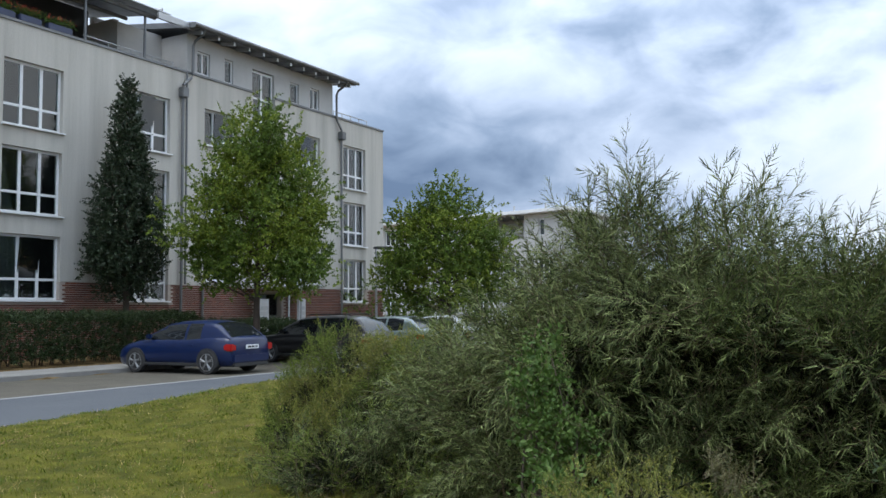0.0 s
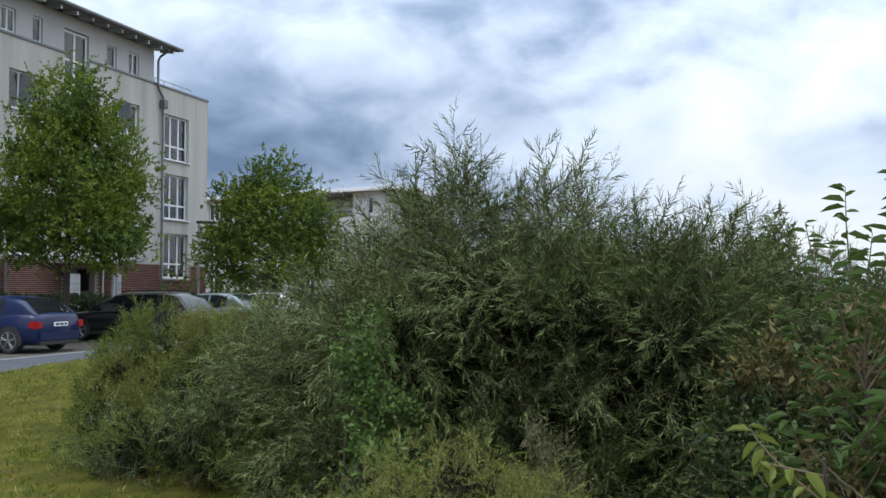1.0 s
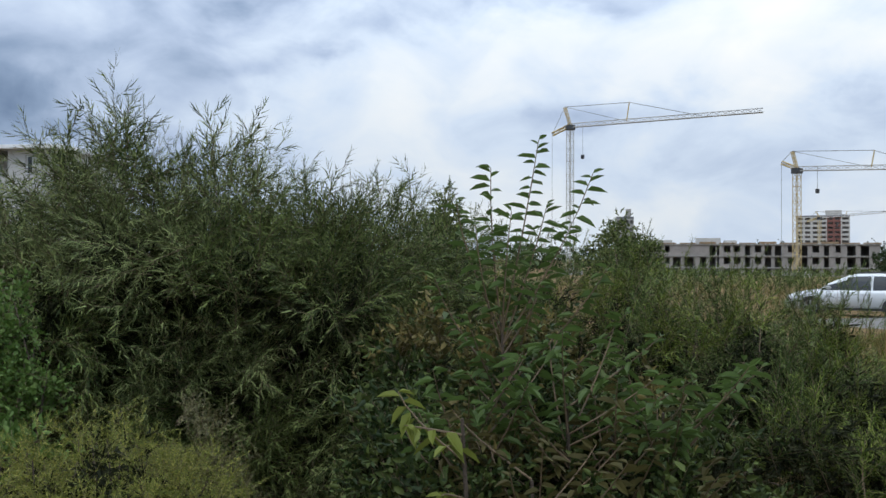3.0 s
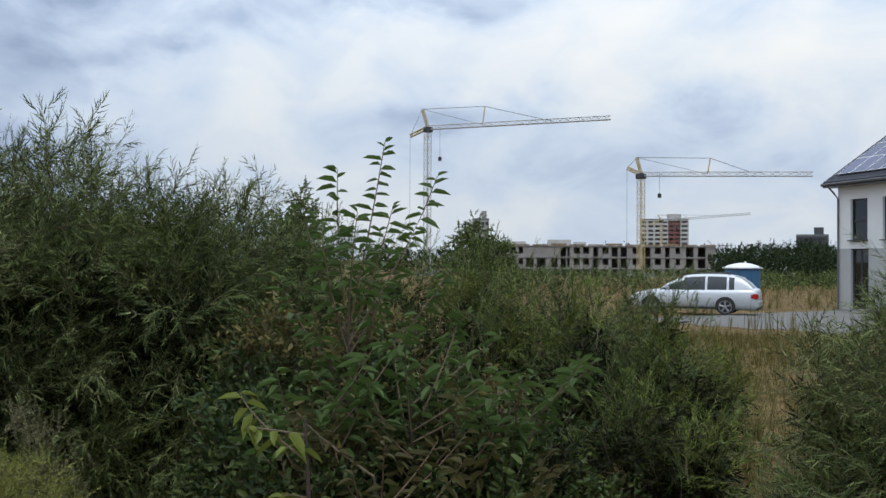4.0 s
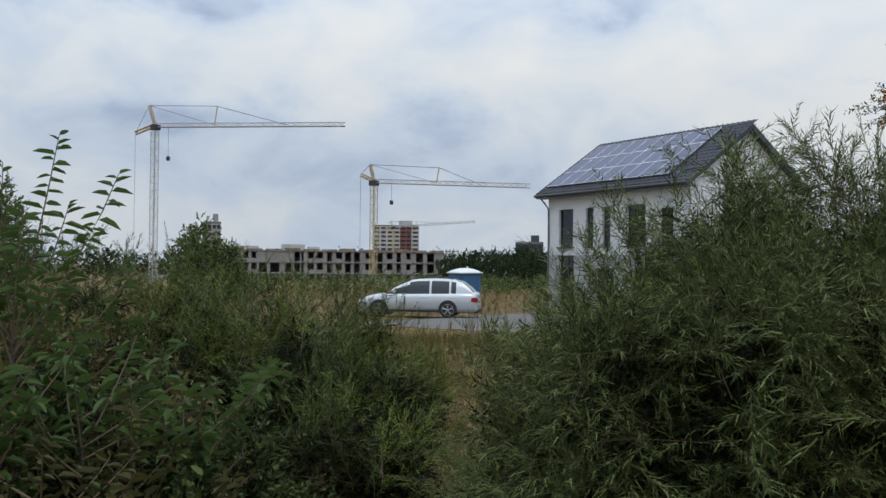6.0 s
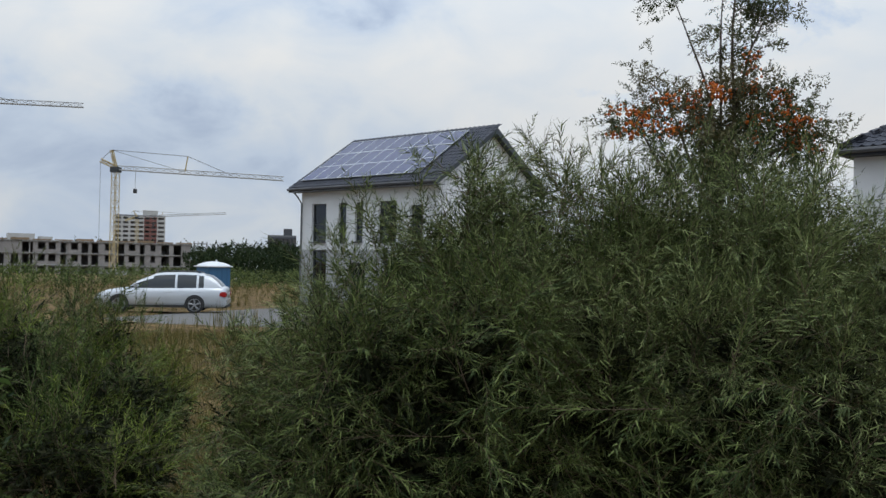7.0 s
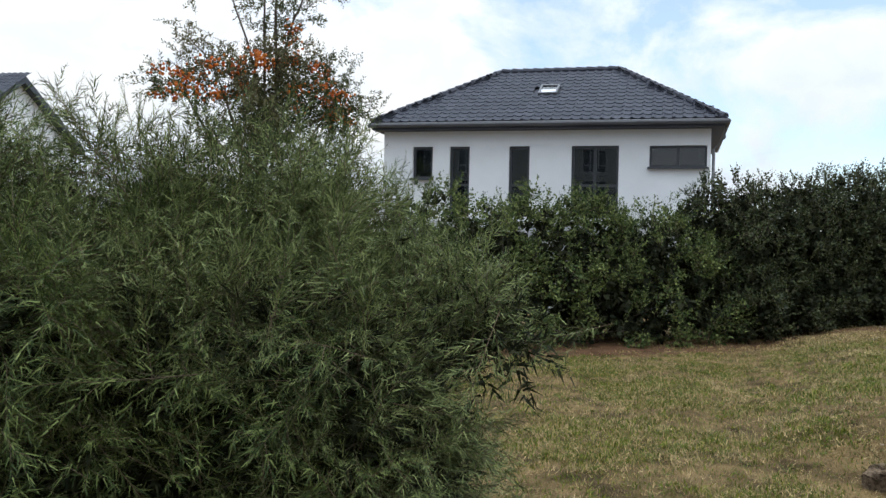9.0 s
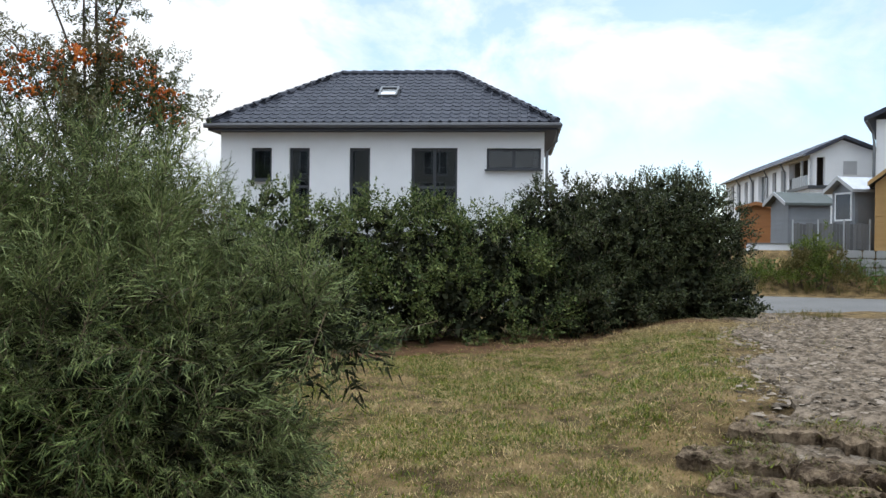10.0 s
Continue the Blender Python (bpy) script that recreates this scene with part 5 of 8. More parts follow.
    # willow and tall herbs behind the thicket
    md = [lobe(33, 7.4, 1.80, 0.75), lobe(38, 7.6, 1.72, 0.8), lobe(44, 7.8, 1.66, 0.8), lobe(50, 7.8, 1.47, 0.7), lobe(55.2, 7.6, 1.30, 0.5), lobe(51, 6.2, 1.34, 0.6), lobe(55.2, 5.9, 1.16, 0.42), lobe(46, 6.4, 1.42, 0.6), (*polar(54, 5.0), 0.62, 0.42, 0.42, 0.28), lobe(57.2, 5.4, 0.66, 0.3), lobe(57.3, 6.2, 1.08, 0.36), lobe(58.6, 7.4, 0.85, 0.34), lobe(58.6, 5.4, 0.72, 0.28)]
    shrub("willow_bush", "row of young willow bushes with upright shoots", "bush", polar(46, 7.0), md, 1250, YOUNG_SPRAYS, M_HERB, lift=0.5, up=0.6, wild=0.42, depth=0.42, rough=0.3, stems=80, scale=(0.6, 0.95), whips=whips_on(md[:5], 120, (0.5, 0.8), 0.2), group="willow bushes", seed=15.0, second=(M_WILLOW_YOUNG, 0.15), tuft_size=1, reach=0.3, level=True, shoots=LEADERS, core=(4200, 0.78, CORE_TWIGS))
    # the second big willow, close to the camera
    w2 = [lobe(66.3, 4.3, 1.36, 0.26), lobe(70, 4.3, 1.66, 0.34), lobe(75, 4.3, 1.92, 0.42), lobe(79.5, 4.2, 2.08, 0.5), lobe(84.5, 4.15, 2.08, 0.54), lobe(90, 4.15, 2.04, 0.52), lobe(94.5, 4.2, 2.08, 0.48), lobe(98.6, 4.3, 1.96, 0.42), lobe(102, 4.3, 1.8, 0.36), lobe(96.5, 4.5, 2.04, 0.4), lobe(88, 4.0, 1.95, 0.5), lobe(97, 4.1, 1.9, 0.42), lobe(82, 4.6, 1.9, 0.5), lobe(92, 4.6, 1.98, 0.5)]
    w2 += [(*polar(a, 3.75), z, 0.46, 0.46, 0.42) for a, z in ((74, 1.12), (80.5, 1.25), (87.5, 1.2), (94, 1.2), (99.0, 1.1))] + [(*polar(105.0, 4.0), 1.2, 0.32, 0.28, 0.3), (*polar(108.0, 3.95), 1.18, 0.24, 0.22, 0.2), (*polar(103.0, 3.85), 0.72, 0.3, 0.3, 0.34)]
    w2 += [(*polar(a, 3.72), 0.82, 0.42, 0.4, 0.34) for a in (71, 77.5, 84, 90.5, 96.5, 101)]
    w2 += [(*polar(a, 3.95), 0.42, 0.5, 0.5, 0.42) for a in (69, 76, 83.5, 91, 98, 101.5)] + [lobe(90, 4.3, 1.0, 0.6), lobe(78, 4.3, 1.0, 0.6), lobe(65.0, 4.4, 0.8, 0.3), lobe(101.5, 4.2, 0.75, 0.3)]
    # lit leaf copy leans right, so that flank is brighter by colour
    shrub("willow_bush", "large dark willow bush with drooping silvery leaves", "bush", polar(84, 4.2), w2, 2150, NEAR_SPRAYS, M_WILLOW, lift=0.25, up=0.24, wild=0.3, depth=0.34, rough=0.13, stems=70, scale=(0.5, 0.85), whips=whips_on(w2[4:8], 70, (0.4, 0.65)), group="willow bushes", seed=21.0, second=(M_WILLOW_SILVER_LIT, 0.14, (0.03, -0.3)), droop=0.4, low=-0.4, tuft_size=1, reach=0.32, level=True, shoots=LEADERS, core=(6000, 0.74, CORE_TWIGS))
    # dark hawthorn hedge below the villa
    hd, dk = [], []
    for i in range(15):
        t = i / 14
        rz = 1.12 + 0.3 * t ** 2 + 0.12 * math.sin(i * 2.1)
        to = hd if t < 0.7 else dk
        z = 0.74 + 0.5 * t + (0.3 if t > 0.7 else 0.3 * smooth_step(0.62, 0.3, t) - 0.6 * smooth_step(0.3, 0.2, t))
        to.append((13.4 + 0.9 * t, 0.5 - 12.0 * t, z, 1.1, 0.95, rz))
        to.append((12.9 + 0.8 * t, 0.3 - 11.8 * t, 0.45, 0.9, 0.85, 0.85))
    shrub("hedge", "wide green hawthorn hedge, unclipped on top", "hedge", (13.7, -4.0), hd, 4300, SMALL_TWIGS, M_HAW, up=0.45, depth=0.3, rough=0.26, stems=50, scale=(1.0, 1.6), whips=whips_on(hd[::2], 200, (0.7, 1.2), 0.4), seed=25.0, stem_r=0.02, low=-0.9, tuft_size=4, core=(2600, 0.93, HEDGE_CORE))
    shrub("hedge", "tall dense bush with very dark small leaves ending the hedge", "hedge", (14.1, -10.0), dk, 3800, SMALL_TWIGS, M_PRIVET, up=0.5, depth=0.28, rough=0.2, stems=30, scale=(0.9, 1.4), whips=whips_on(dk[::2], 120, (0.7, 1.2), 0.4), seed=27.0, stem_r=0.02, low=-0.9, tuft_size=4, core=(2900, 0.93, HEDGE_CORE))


build_shrubs()


def build_road_weeds():
    wd = [lobe(a, 32.0 + 0.3 * math.sin(a * 9), z, w, w * 0.7, 0.3) for a, z, w in ((133.8, 1.3, 0.4), (134.5, 1.95, 0.45), (135.2, 2.2, 0.5), (135.9, 2.1, 0.45), (136.6, 1.8, 0.42), (137.4, 1.2, 0.36), (133.0, 0.9, 0.4), (132.0, 1.1, 0.4))]
    shrub("tall_weeds", "tall yellow-green weeds below the garden fence", "weeds", polar(135.2, 32.0), wd, 1100, SMALL_TWIGS, M_WILLOW_YOUNG, up=0.9, wild=0.4, depth=0.7, rough=0.4, stems=30, scale=(0.8, 1.4), seed=31.0, second=(M_STRAW, 0.1), tuft_size=3)


build_road_weeds()


def broadleaf_tree(name, label, place_xy, trunk_h, trunk_r, lobes, n, mat, twigs, scale=(0.8, 1.2), limbs=26, second=None, lean=(0, 0), up=0.3, depth=0.6, rough=0.3, seed=0.0, clumps=0, clump_size=0.26):
    x, y = place_xy
    z0 = height(x, y)
    t = thing(name, Matrix.Translation((x, y, z0)), label, "tree")
    o = np.array([x, y, z0])
    lob = [(x + a, y + b, z0 + c, *r) for a, b, c, *r in lobes]
    pos, way = lobes_sample(lob, clumps or n, depth, rough, -0.9, seed)
    if clumps:
        # leaves gather in clumps round the branch ends
        k = rng.integers(0, clumps, n)
        off = rng.normal(size=(n, 3))
        pos, way = pos[k] + off * np.array([1, 1, 0.75]) * clump_size, unit(way[k] + unit(off) * 0.8)
    d = unit(way * 0.7 + np.array([0, 0, up]) + rng.normal(size=pos.shape) * 0.6)
    lv, lf, sv, sf = place(twigs, pos - o, d, rng.uniform(*scale, len(pos)))
    crown = new("crown")
    crown.parent = t
    if second:
        mask = np.array([noise.noise((a * 0.8 + seed, b * 0.8, c * 0.8)) > second[1] for a, b, c in lv[lf[:, 0]]])
        for mk, mt in ((~mask, mat), (mask, second[0])):
            used, inv = np.unique(lf[mk], return_inverse=True)
            mesh_object("leaves", lv[used], inv.reshape(-1, lf.shape[1]), mt, crown, "stuff")
    else:
        mesh_object("leaves", lv, lf, mat, crown, "stuff")
    mesh_object("twigwork", sv, sf, M_TWIG, crown, "stuff")
    top = max(c + r[2] for _, _, c, *r in lobes)
    bm = bmesh.new()
    pts = [(lean[0] * s + 0.04 * math.sin(s * 5 + seed), lean[1] * s + 0.04 * math.cos(s * 4), -0.1 + (top * 0.86) * s) for s in np.linspace(0, 1, 9)]
    rad = [trunk_r * (1.35 if s == 0 else 1) * (1 - 0.88 * s) for s in np.linspace(0, 1, 9)]
    tube(bm, pts, rad, 10)
    part("trunk", bm, M_BARK, t, smooth=True)
    pick = rng.choice(len(pos), limbs, replace=False)
    feet = []
    for p in pos[pick] - o:
        s = min(max((p[2] - 0.35 * math.hypot(p[0], p[1])) / (top * 0.86), trunk_h / (top * 0.86)), 0.93)
        i = s * 8
        a, b = Vector(pts[int(i)]), Vector(pts[min(int(i) + 1, 8)])
        feet.append(a.lerp(b, i - int(i)))
    tagged(add_limbs(t, feet, pos[pick] - o, trunk_r * 0.28, trunk_r * 0.05, name="limbwork", sag=0.1), kind="stuff")
    return t


def build_trees():
    # dark columnar oak between hedge and block
    col = [(0, 0, 2.5 + i * 0.62, r, r, 0.75) for i, r in enumerate((0.9, 1.25, 1.3, 1.15, 1.0, 0.85, 0.72, 0.56, 0.42, 0.3, 0.2))]
    broadleaf_tree("oak", "narrow columnar oak with very dark leaves behind the hedge", street_place(1.55, 1.35), 1.9, 0.13, col, 2600, M_DARK_LEAF, TREE_TWIGS, (0.6, 0.95), limbs=40, up=0.9, depth=0.5, rough=0.25)
    # bright lime tree by the parked cars
    lm = [(0, 0, 3.5, 2.2, 2.2, 1.2), (0.1, 0, 4.5, 2.4, 2.4, 1.3), (0, 0.1, 5.7, 1.95, 1.95, 1.2), (-0.1, 0, 6.9, 1.05, 1.05, 1.1), (0.1, 0, 7.5, 0.5, 0.5, 0.7), (1.3, -0.8, 3.0, 1.1, 1.1, 0.7), (-1.2, 0.8, 3.1, 1.1, 1.1, 0.7)]
    broadleaf_tree("lime_tree", "young lime tree with bright yellow-green leaves beside the parked cars", street_place(2.4, 6.5), 1.9, 0.13, lm, 4700, M_LIME, TREE_TWIGS, (0.55, 0.9), limbs=50, seed=4.0, second=(M_MAPLE, 0.05), depth=0.6, rough=0.2, clumps=300, clump_size=0.28)
    tr = [(0, 0, 3.0, 2.7, 2.7, 1.6), (0.3, 0, 4.3, 2.5, 2.5, 1.4), (0.2, 0, 5.5, 1.6, 1.6, 1.1), (0.2, 0, 6.7, 0.8, 0.8, 0.9), (-1.3, 0, 5.2, 0.9, 0.9, 0.9), (2.1, 0.4, 3.3, 1.1, 1.1, 1.1), (-2.0, 0, 3.2, 0.9, 0.9, 0.9)]
    broadleaf_tree("maple_tree", "leafy green street tree beyond the parked cars", polar(0.3, 39.5), 1.6, 0.15, tr, 4200, M_MAPLE, TREE_TWIGS, (0.65, 1.0), limbs=50, seed=6.0, second=(M_LIME, 0.1), depth=0.5, clumps=240, clump_size=0.36)
    # trees beyond the thicket
    for az, d, top, w, s in ((31.7, 30, 3.95, 0.7, 1.0), (30.4, 31, 3.1, 0.9, 2.0), (42.7, 36, 3.4, 1.1, 3.0), (44.4, 37, 2.4, 1.0, 4.0)):
        h0 = top - height(*polar(az, d))
        broadleaf_tree("field_tree", "small dark green tree at the edge of the field", polar(az, d), 0.8, 0.08, [(0, 0, h0 * 0.42, w, w, h0 * 0.36), (0.2, 0.1, h0 * 0.72, w * 0.6, w * 0.6, h0 * 0.26)], 620, M_HAW, TREE_TWIGS, (0.55, 0.9), limbs=16, seed=s)["group"] = "field trees"
    # rowan with orange berries above the second willow
    x, y = polar(92.0, 8.0)
    rw = [(0, -0.1, 2.95, 0.36, 0.40, 0.26), (0, 0.42, 2.92, 0.3, 0.34, 0.22), (0.1, -0.5, 2.86, 0.28, 0.3, 0.26), (0, -0.18, 3.2, 0.24, 0.26, 0.2), (0, 0.74, 2.84, 0.2, 0.18, 0.16), (0, 0.6, 3.22, 0.06, 0.07, 0.14), (0.05, -0.72, 2.7, 0.16, 0.16, 0.18), (0, 0.1, 2.6, 0.45, 0.5, 0.2), (0, -0.45, 3.84, 0.14, 0.18, 0.12), (0, 0.32, 3.84, 0.14, 0.2, 0.1), (0, -0.12, 4.0, 0.12, 0.16, 0.12)]
    rw += [(0, -0.45, 3.84, 0.16, 0.2, 0.12), (0, 0.32, 3.84, 0.16, 0.22, 0.1), (0, -0.2, 3.55, 0.1, 0.2, 0.2), (0.05, 0.2, 2.4, 0.4, 0.5, 0.22), (0, -0.3, 2.45, 0.4, 0.45, 0.22)]
    rowan_twigs = [twig(0.2, 17, 0.055, 0.019, 65, bend=0.5, jitter=10, stem=0.002) for _ in range(5)]
    t = broadleaf_tree("rowan_tree", "rowan tree with feathery leaves and orange berry clusters", (x, y), 1.8, 0.045, rw, 1700, M_ROWAN, rowan_twigs, (0.6, 0.95), limbs=6, seed=9.0, up=-0.1, depth=0.8, second=(M_DRY, 0.3), clumps=150, clump_size=0.075)
    z0 = height(x, y)
    for (ty, tz), (my, mz), r in (((-0.5, 3.86), (-0.02, 3.1), 0.02), ((0.36, 3.9), (-0.05, 3.2), 0.016), ((-0.12, 4.08), (-0.2, 3.2), 0.022), ((0.72, 2.9), (0.25, 2.3), 0.022), ((0.6, 3.25), (0.12, 2.7), 0.018), ((-0.7, 2.85), (-0.35, 2.25), 0.022), ((-0.3, 3.25), (-0.22, 2.6), 0.018)):
        a, b, c = Vector((0, 0, 1.7)), Vector((rng.normal(0, 0.08), my, mz)), Vector((rng.normal(0, 0.1), ty, tz))
        bend = [a * (1 - q) ** 2 + b * 2 * q * (1 - q) + c * q * q + Vector((0, 0.025 * math.sin(q * 9 + tz * 5), 0)) for q in np.linspace(0, 1, 9)]
        part("stem", tubes((bend, [r * (1 - 0.75 * q) for q in np.linspace(0, 1, 9)]), seg=6), M_BARK, t, smooth=True)
    for i in range(46):
        L = rw[(0, 0, 1, 1, 2, 2, 3, 4, 6)[i % 9]]
        c = np.array([L[0], L[1], L[2]]) + unit(rng.normal(size=3)) * np.array(L[3:]) * rng.uniform(0.6, 0.95)
        bm = bmesh.new()
        for k in range(22):
            p = Vector(c + rng.normal(0, 1, 3) * np.array([0.042, 0.042, 0.03]))
            bmesh.ops.create_icosphere(bm, subdivisions=1, radius=0.014, matrix=Matrix.Translation(p))
        tagged(part("berry_umbel", bm, M_BERRY, t), kind="stuff")


build_trees()


def build_street_hedges():
    def clipped(s0, s1, o0, o1, z1, n, seed):
        """A clipped hedge: twigs on the faces of a long box."""
        x, y = street_place((s0 + s1) / 2, (o0 + o1) / 2)
        z0 = height(x, y)
        ob = thing("hedge", Matrix.Translation((x, y, z0)), "clipped dark green hedge along the pavement", "hedge", "street hedges")
        face = rng.random(n)
        s = rng.uniform(s0, s1, n)
        oo, z = np.where(face < 0.62, o1 - 0.12 * rng.random(n) ** 2, rng.uniform(o0, o1, n)), np.where(face < 0.62, rng.uniform(0.12, z1, n), z1 - 0.1 * rng.random(n) ** 2)
        wob = np.array([0.05 * noise.noise((a * 1.7, b * 1.7 + seed, 0)) for a, b in zip(s, z)])
        px, py = BX + UX * s + UY * (oo + wob), BY + UY * s - UX * (oo + wob)
        pos = np.stack([px - x, py - y, z + wob], 1)
        out = np.where((face < 0.62)[:, None], np.array([[UY, -UX, 0.35]]), np.array([[0, 0, 1.0]]))
        d = unit(out + rng.normal(size=pos.shape) * 0.55)
        lv, lf, sv, sf = place(HEDGE_TWIGS, pos - d * 0.12, d, rng.uniform(0.95, 1.3, n))
        mesh_object("foliage", lv, lf, M_HEDGE, ob, "stuff")
        mesh_object("twigwork", sv, sf, M_TWIG, ob, "stuff")
        # the dense woody heart of the hedge
        bm = bmesh.new()
        for i in range(int((s1 - s0) / 0.35)):
            sx, sy = street_place(s0 + 0.2 + i * 0.35, (o0 + o1) / 2)
            for k in range(3):
                a = Vector((sx - x + rng.normal(0, 0.05), sy - y + rng.normal(0, 0.05), -0.05))
                tube(bm, [a, a + Vector((rng.normal(0, 0.12), rng.normal(0, 0.12), z1 * 0.5)), a + Vector((rng.normal(0, 0.2), rng.normal(0, 0.2), z1 * 0.92))], [0.02, 0.014, 0.005], 5)
        tagged(part("stemwork", bm, M_BARK, ob), kind="stuff")

    clipped(-14, 3.4, 1.9, 2.9, 1.36, 4600, 1.0)
    clipped(3.8, 8.6, 1.9, 2.9, 1.05, 1200, 2.0)
    clipped(11.9, 16.5, 2.0, 2.9, 0.85, 1000, 3.0)


build_street_hedges()


# the cherry sapling: every leaf is a piece of its own
def leaf_mesh(length, width, mat, curl):
    v, f = leaf_shape(length, width, True, fold=0.25, curl=curl)
    bm = bmesh.new()
    vs = [bm.verts.new(p) for p in v]
    for q in f:
        bm.faces.new([vs[i] for i in q])
    return mesh_of(bm, "leaf", mat)


def build_sapling(az, d, label, top, shoots, leaf, gap=0.03, lift=0.15, size=(0.65, 1.2), group=""):
    """A thin stem with arching shoots; each shoot is (sideways, away, height of its tip, height where it leaves the stem)."""
    x, y = polar(az, d)
    t = thing("cherry_sapling", Matrix.Translation((x, y, height(x, y))), label, "tree", group)
    right = Vector((math.cos(radians(az)), -math.sin(radians(az)), 0))
    away = Vector((math.sin(radians(az)), math.cos(radians(az)), 0))
    stem = lambda z: Vector((0, 0, z)) - right * 0.05 * z + away * 0.02 * math.sin(z * 4)
    part("trunk", tubes(([stem(z) for z in np.linspace(-0.05, top, 6)], [0.014 - 0.0015 * i for i in range(6)])), M_BARK, t)
    for a, b, z, low in shoots:
        fork = stem(low)
        tip = right * a + away * b + Vector((0, 0, z))
        mid = fork.lerp(tip, 0.5) + right * a * 0.3 + away * rng.normal(0, 0.03) + Vector((0, 0, 0.10 * (tip - fork).length))
        P = lambda s: fork * (1 - s) ** 2 + mid * 2 * s * (1 - s) + tip * s * s
        part("shoot", tubes(([P(s) for s in (0, 0.25, 0.5, 0.75, 1)], [0.0048, 0.0042, 0.0036, 0.0028, 0.0016]), seg=5), M_TWIG, t)
        k = int((tip - fork).length / gap)
        turn = rng.uniform(-0.9, 0.9)
        across, along = right * math.cos(turn) + away * math.sin(turn), away * math.cos(turn) - right * math.sin(turn)
        for i in range(k):
            s = 0.18 + 0.82 * i / max(k - 1, 1)
            side = 1 if (i % 2) ^ (rng.random() < 0.35) else -1
            out = (across * side * (0.7 + 0.4 * rng.random()) + along * rng.normal(0, 0.7)).normalized()
            zv = (out + Vector((0, 0, rng.uniform(-0.45, 0.45) + lift + 0.6 * s ** 6))).normalized()
            yv = (Vector((0, 0, 1)) - zv * zv.z).normalized()
            xv = yv.cross(zv)
            m = Matrix(((xv.x, yv.x, zv.x, 0), (xv.y, yv.y, zv.y, 0), (xv.z, yv.z, zv.z, 0), (0, 0, 0, 1))) @ Matrix.Rotation(rng.normal(0, 0.45), 4, "Z")
            ob = new("leaf", leaf)
            ob.parent = t
            ob.matrix_basis = Matrix.Translation(P(s)) @ m @ Matrix.Scale(rng.uniform(*size) * (0.75 if s > 0.93 else 1), 4)


def build_saplings():
    green = leaf_mesh(0.085, 0.036, M_CHERRY, 0.32)
    red = leaf_mesh(0.070, 0.030, M_RUST_LEAF, 0.35)
    yellow = leaf_mesh(0.098, 0.042, M_YELLOW_LEAF, 0.3)
    high = [(0.10, 0.02, 2.13, 1.25), (-0.12, 0.08, 2.01, 1.25), (0.34, -0.04, 1.97, 1.2), (-0.28, 0.05, 1.86, 1.25), (0.14, 0.1, 1.84, 1.2), (-0.02, -0.1, 1.80, 1.25), (-0.18, -0.08, 1.74, 1.15), (0.24, 0.12, 1.72, 1.15)]
    side = [(-0.36, -0.1, 1.5, 1.0), (0.40, -0.1, 1.55, 1.0), (0.10, -0.25, 1.48, 1.0), (-0.2, -0.28, 1.36, 0.9), (0.48, -0.15, 1.36, 0.85)]
    build_sapling(37.2, 4.1, "young cherry sapling with large drooping green leaves on thin shoots", 1.3, high + side, green)
    for az, d, top, n, leaf, words in ((41.2, 3.75, 1.0, 12, green, "green"), (35.0, 3.7, 0.95, 11, green, "green"), (44.0, 3.7, 0.9, 11, red, "reddish"), (39.0, 3.45, 0.75, 10, red, "reddish"), (47.0, 3.9, 0.95, 11, green, "green")):
        twigs = []
        for i in range(n):
            a, r = i * 2.4 + rng.uniform(-0.4, 0.4), rng.uniform(0.2, 0.48)
            z = top * rng.uniform(0.75, 1.25) + 0.08
            twigs.append((r * math.cos(a), r * math.sin(a) * 0.7, z, max(0.2, z - rng.uniform(0.25, 0.5))))
        build_sapling(az, d, "low cherry sucker with drooping %s leaves in the thicket" % words, top, twigs, leaf, group="cherry suckers", lift=0.0)
    build_sapling(34.9, 3.35, "cherry sucker with large pale yellow-green leaves hanging in front", 1.0, [(-0.26, -0.05, 0.98, 0.94), (-0.10, -0.12, 0.92, 0.88), (-0.24, 0.0, 0.68, 0.64), (-0.30, 0.1, 1.08, 0.84), (-0.12, -0.1, 0.74, 0.7)], yellow, gap=0.034, lift=-0.55, size=(0.8, 1.15), group="cherry suckers")
    build_sapling(43.5, 3.3, "cherry sucker with large pale yellow-green leaves hanging in front", 0.6, [(0.16, -0.05, 0.60, 0.5), (-0.12, -0.05, 0.62, 0.5)], yellow, gap=0.05, lift=-0.4, size=(0.7, 1.0), group="cherry suckers")


build_saplings()


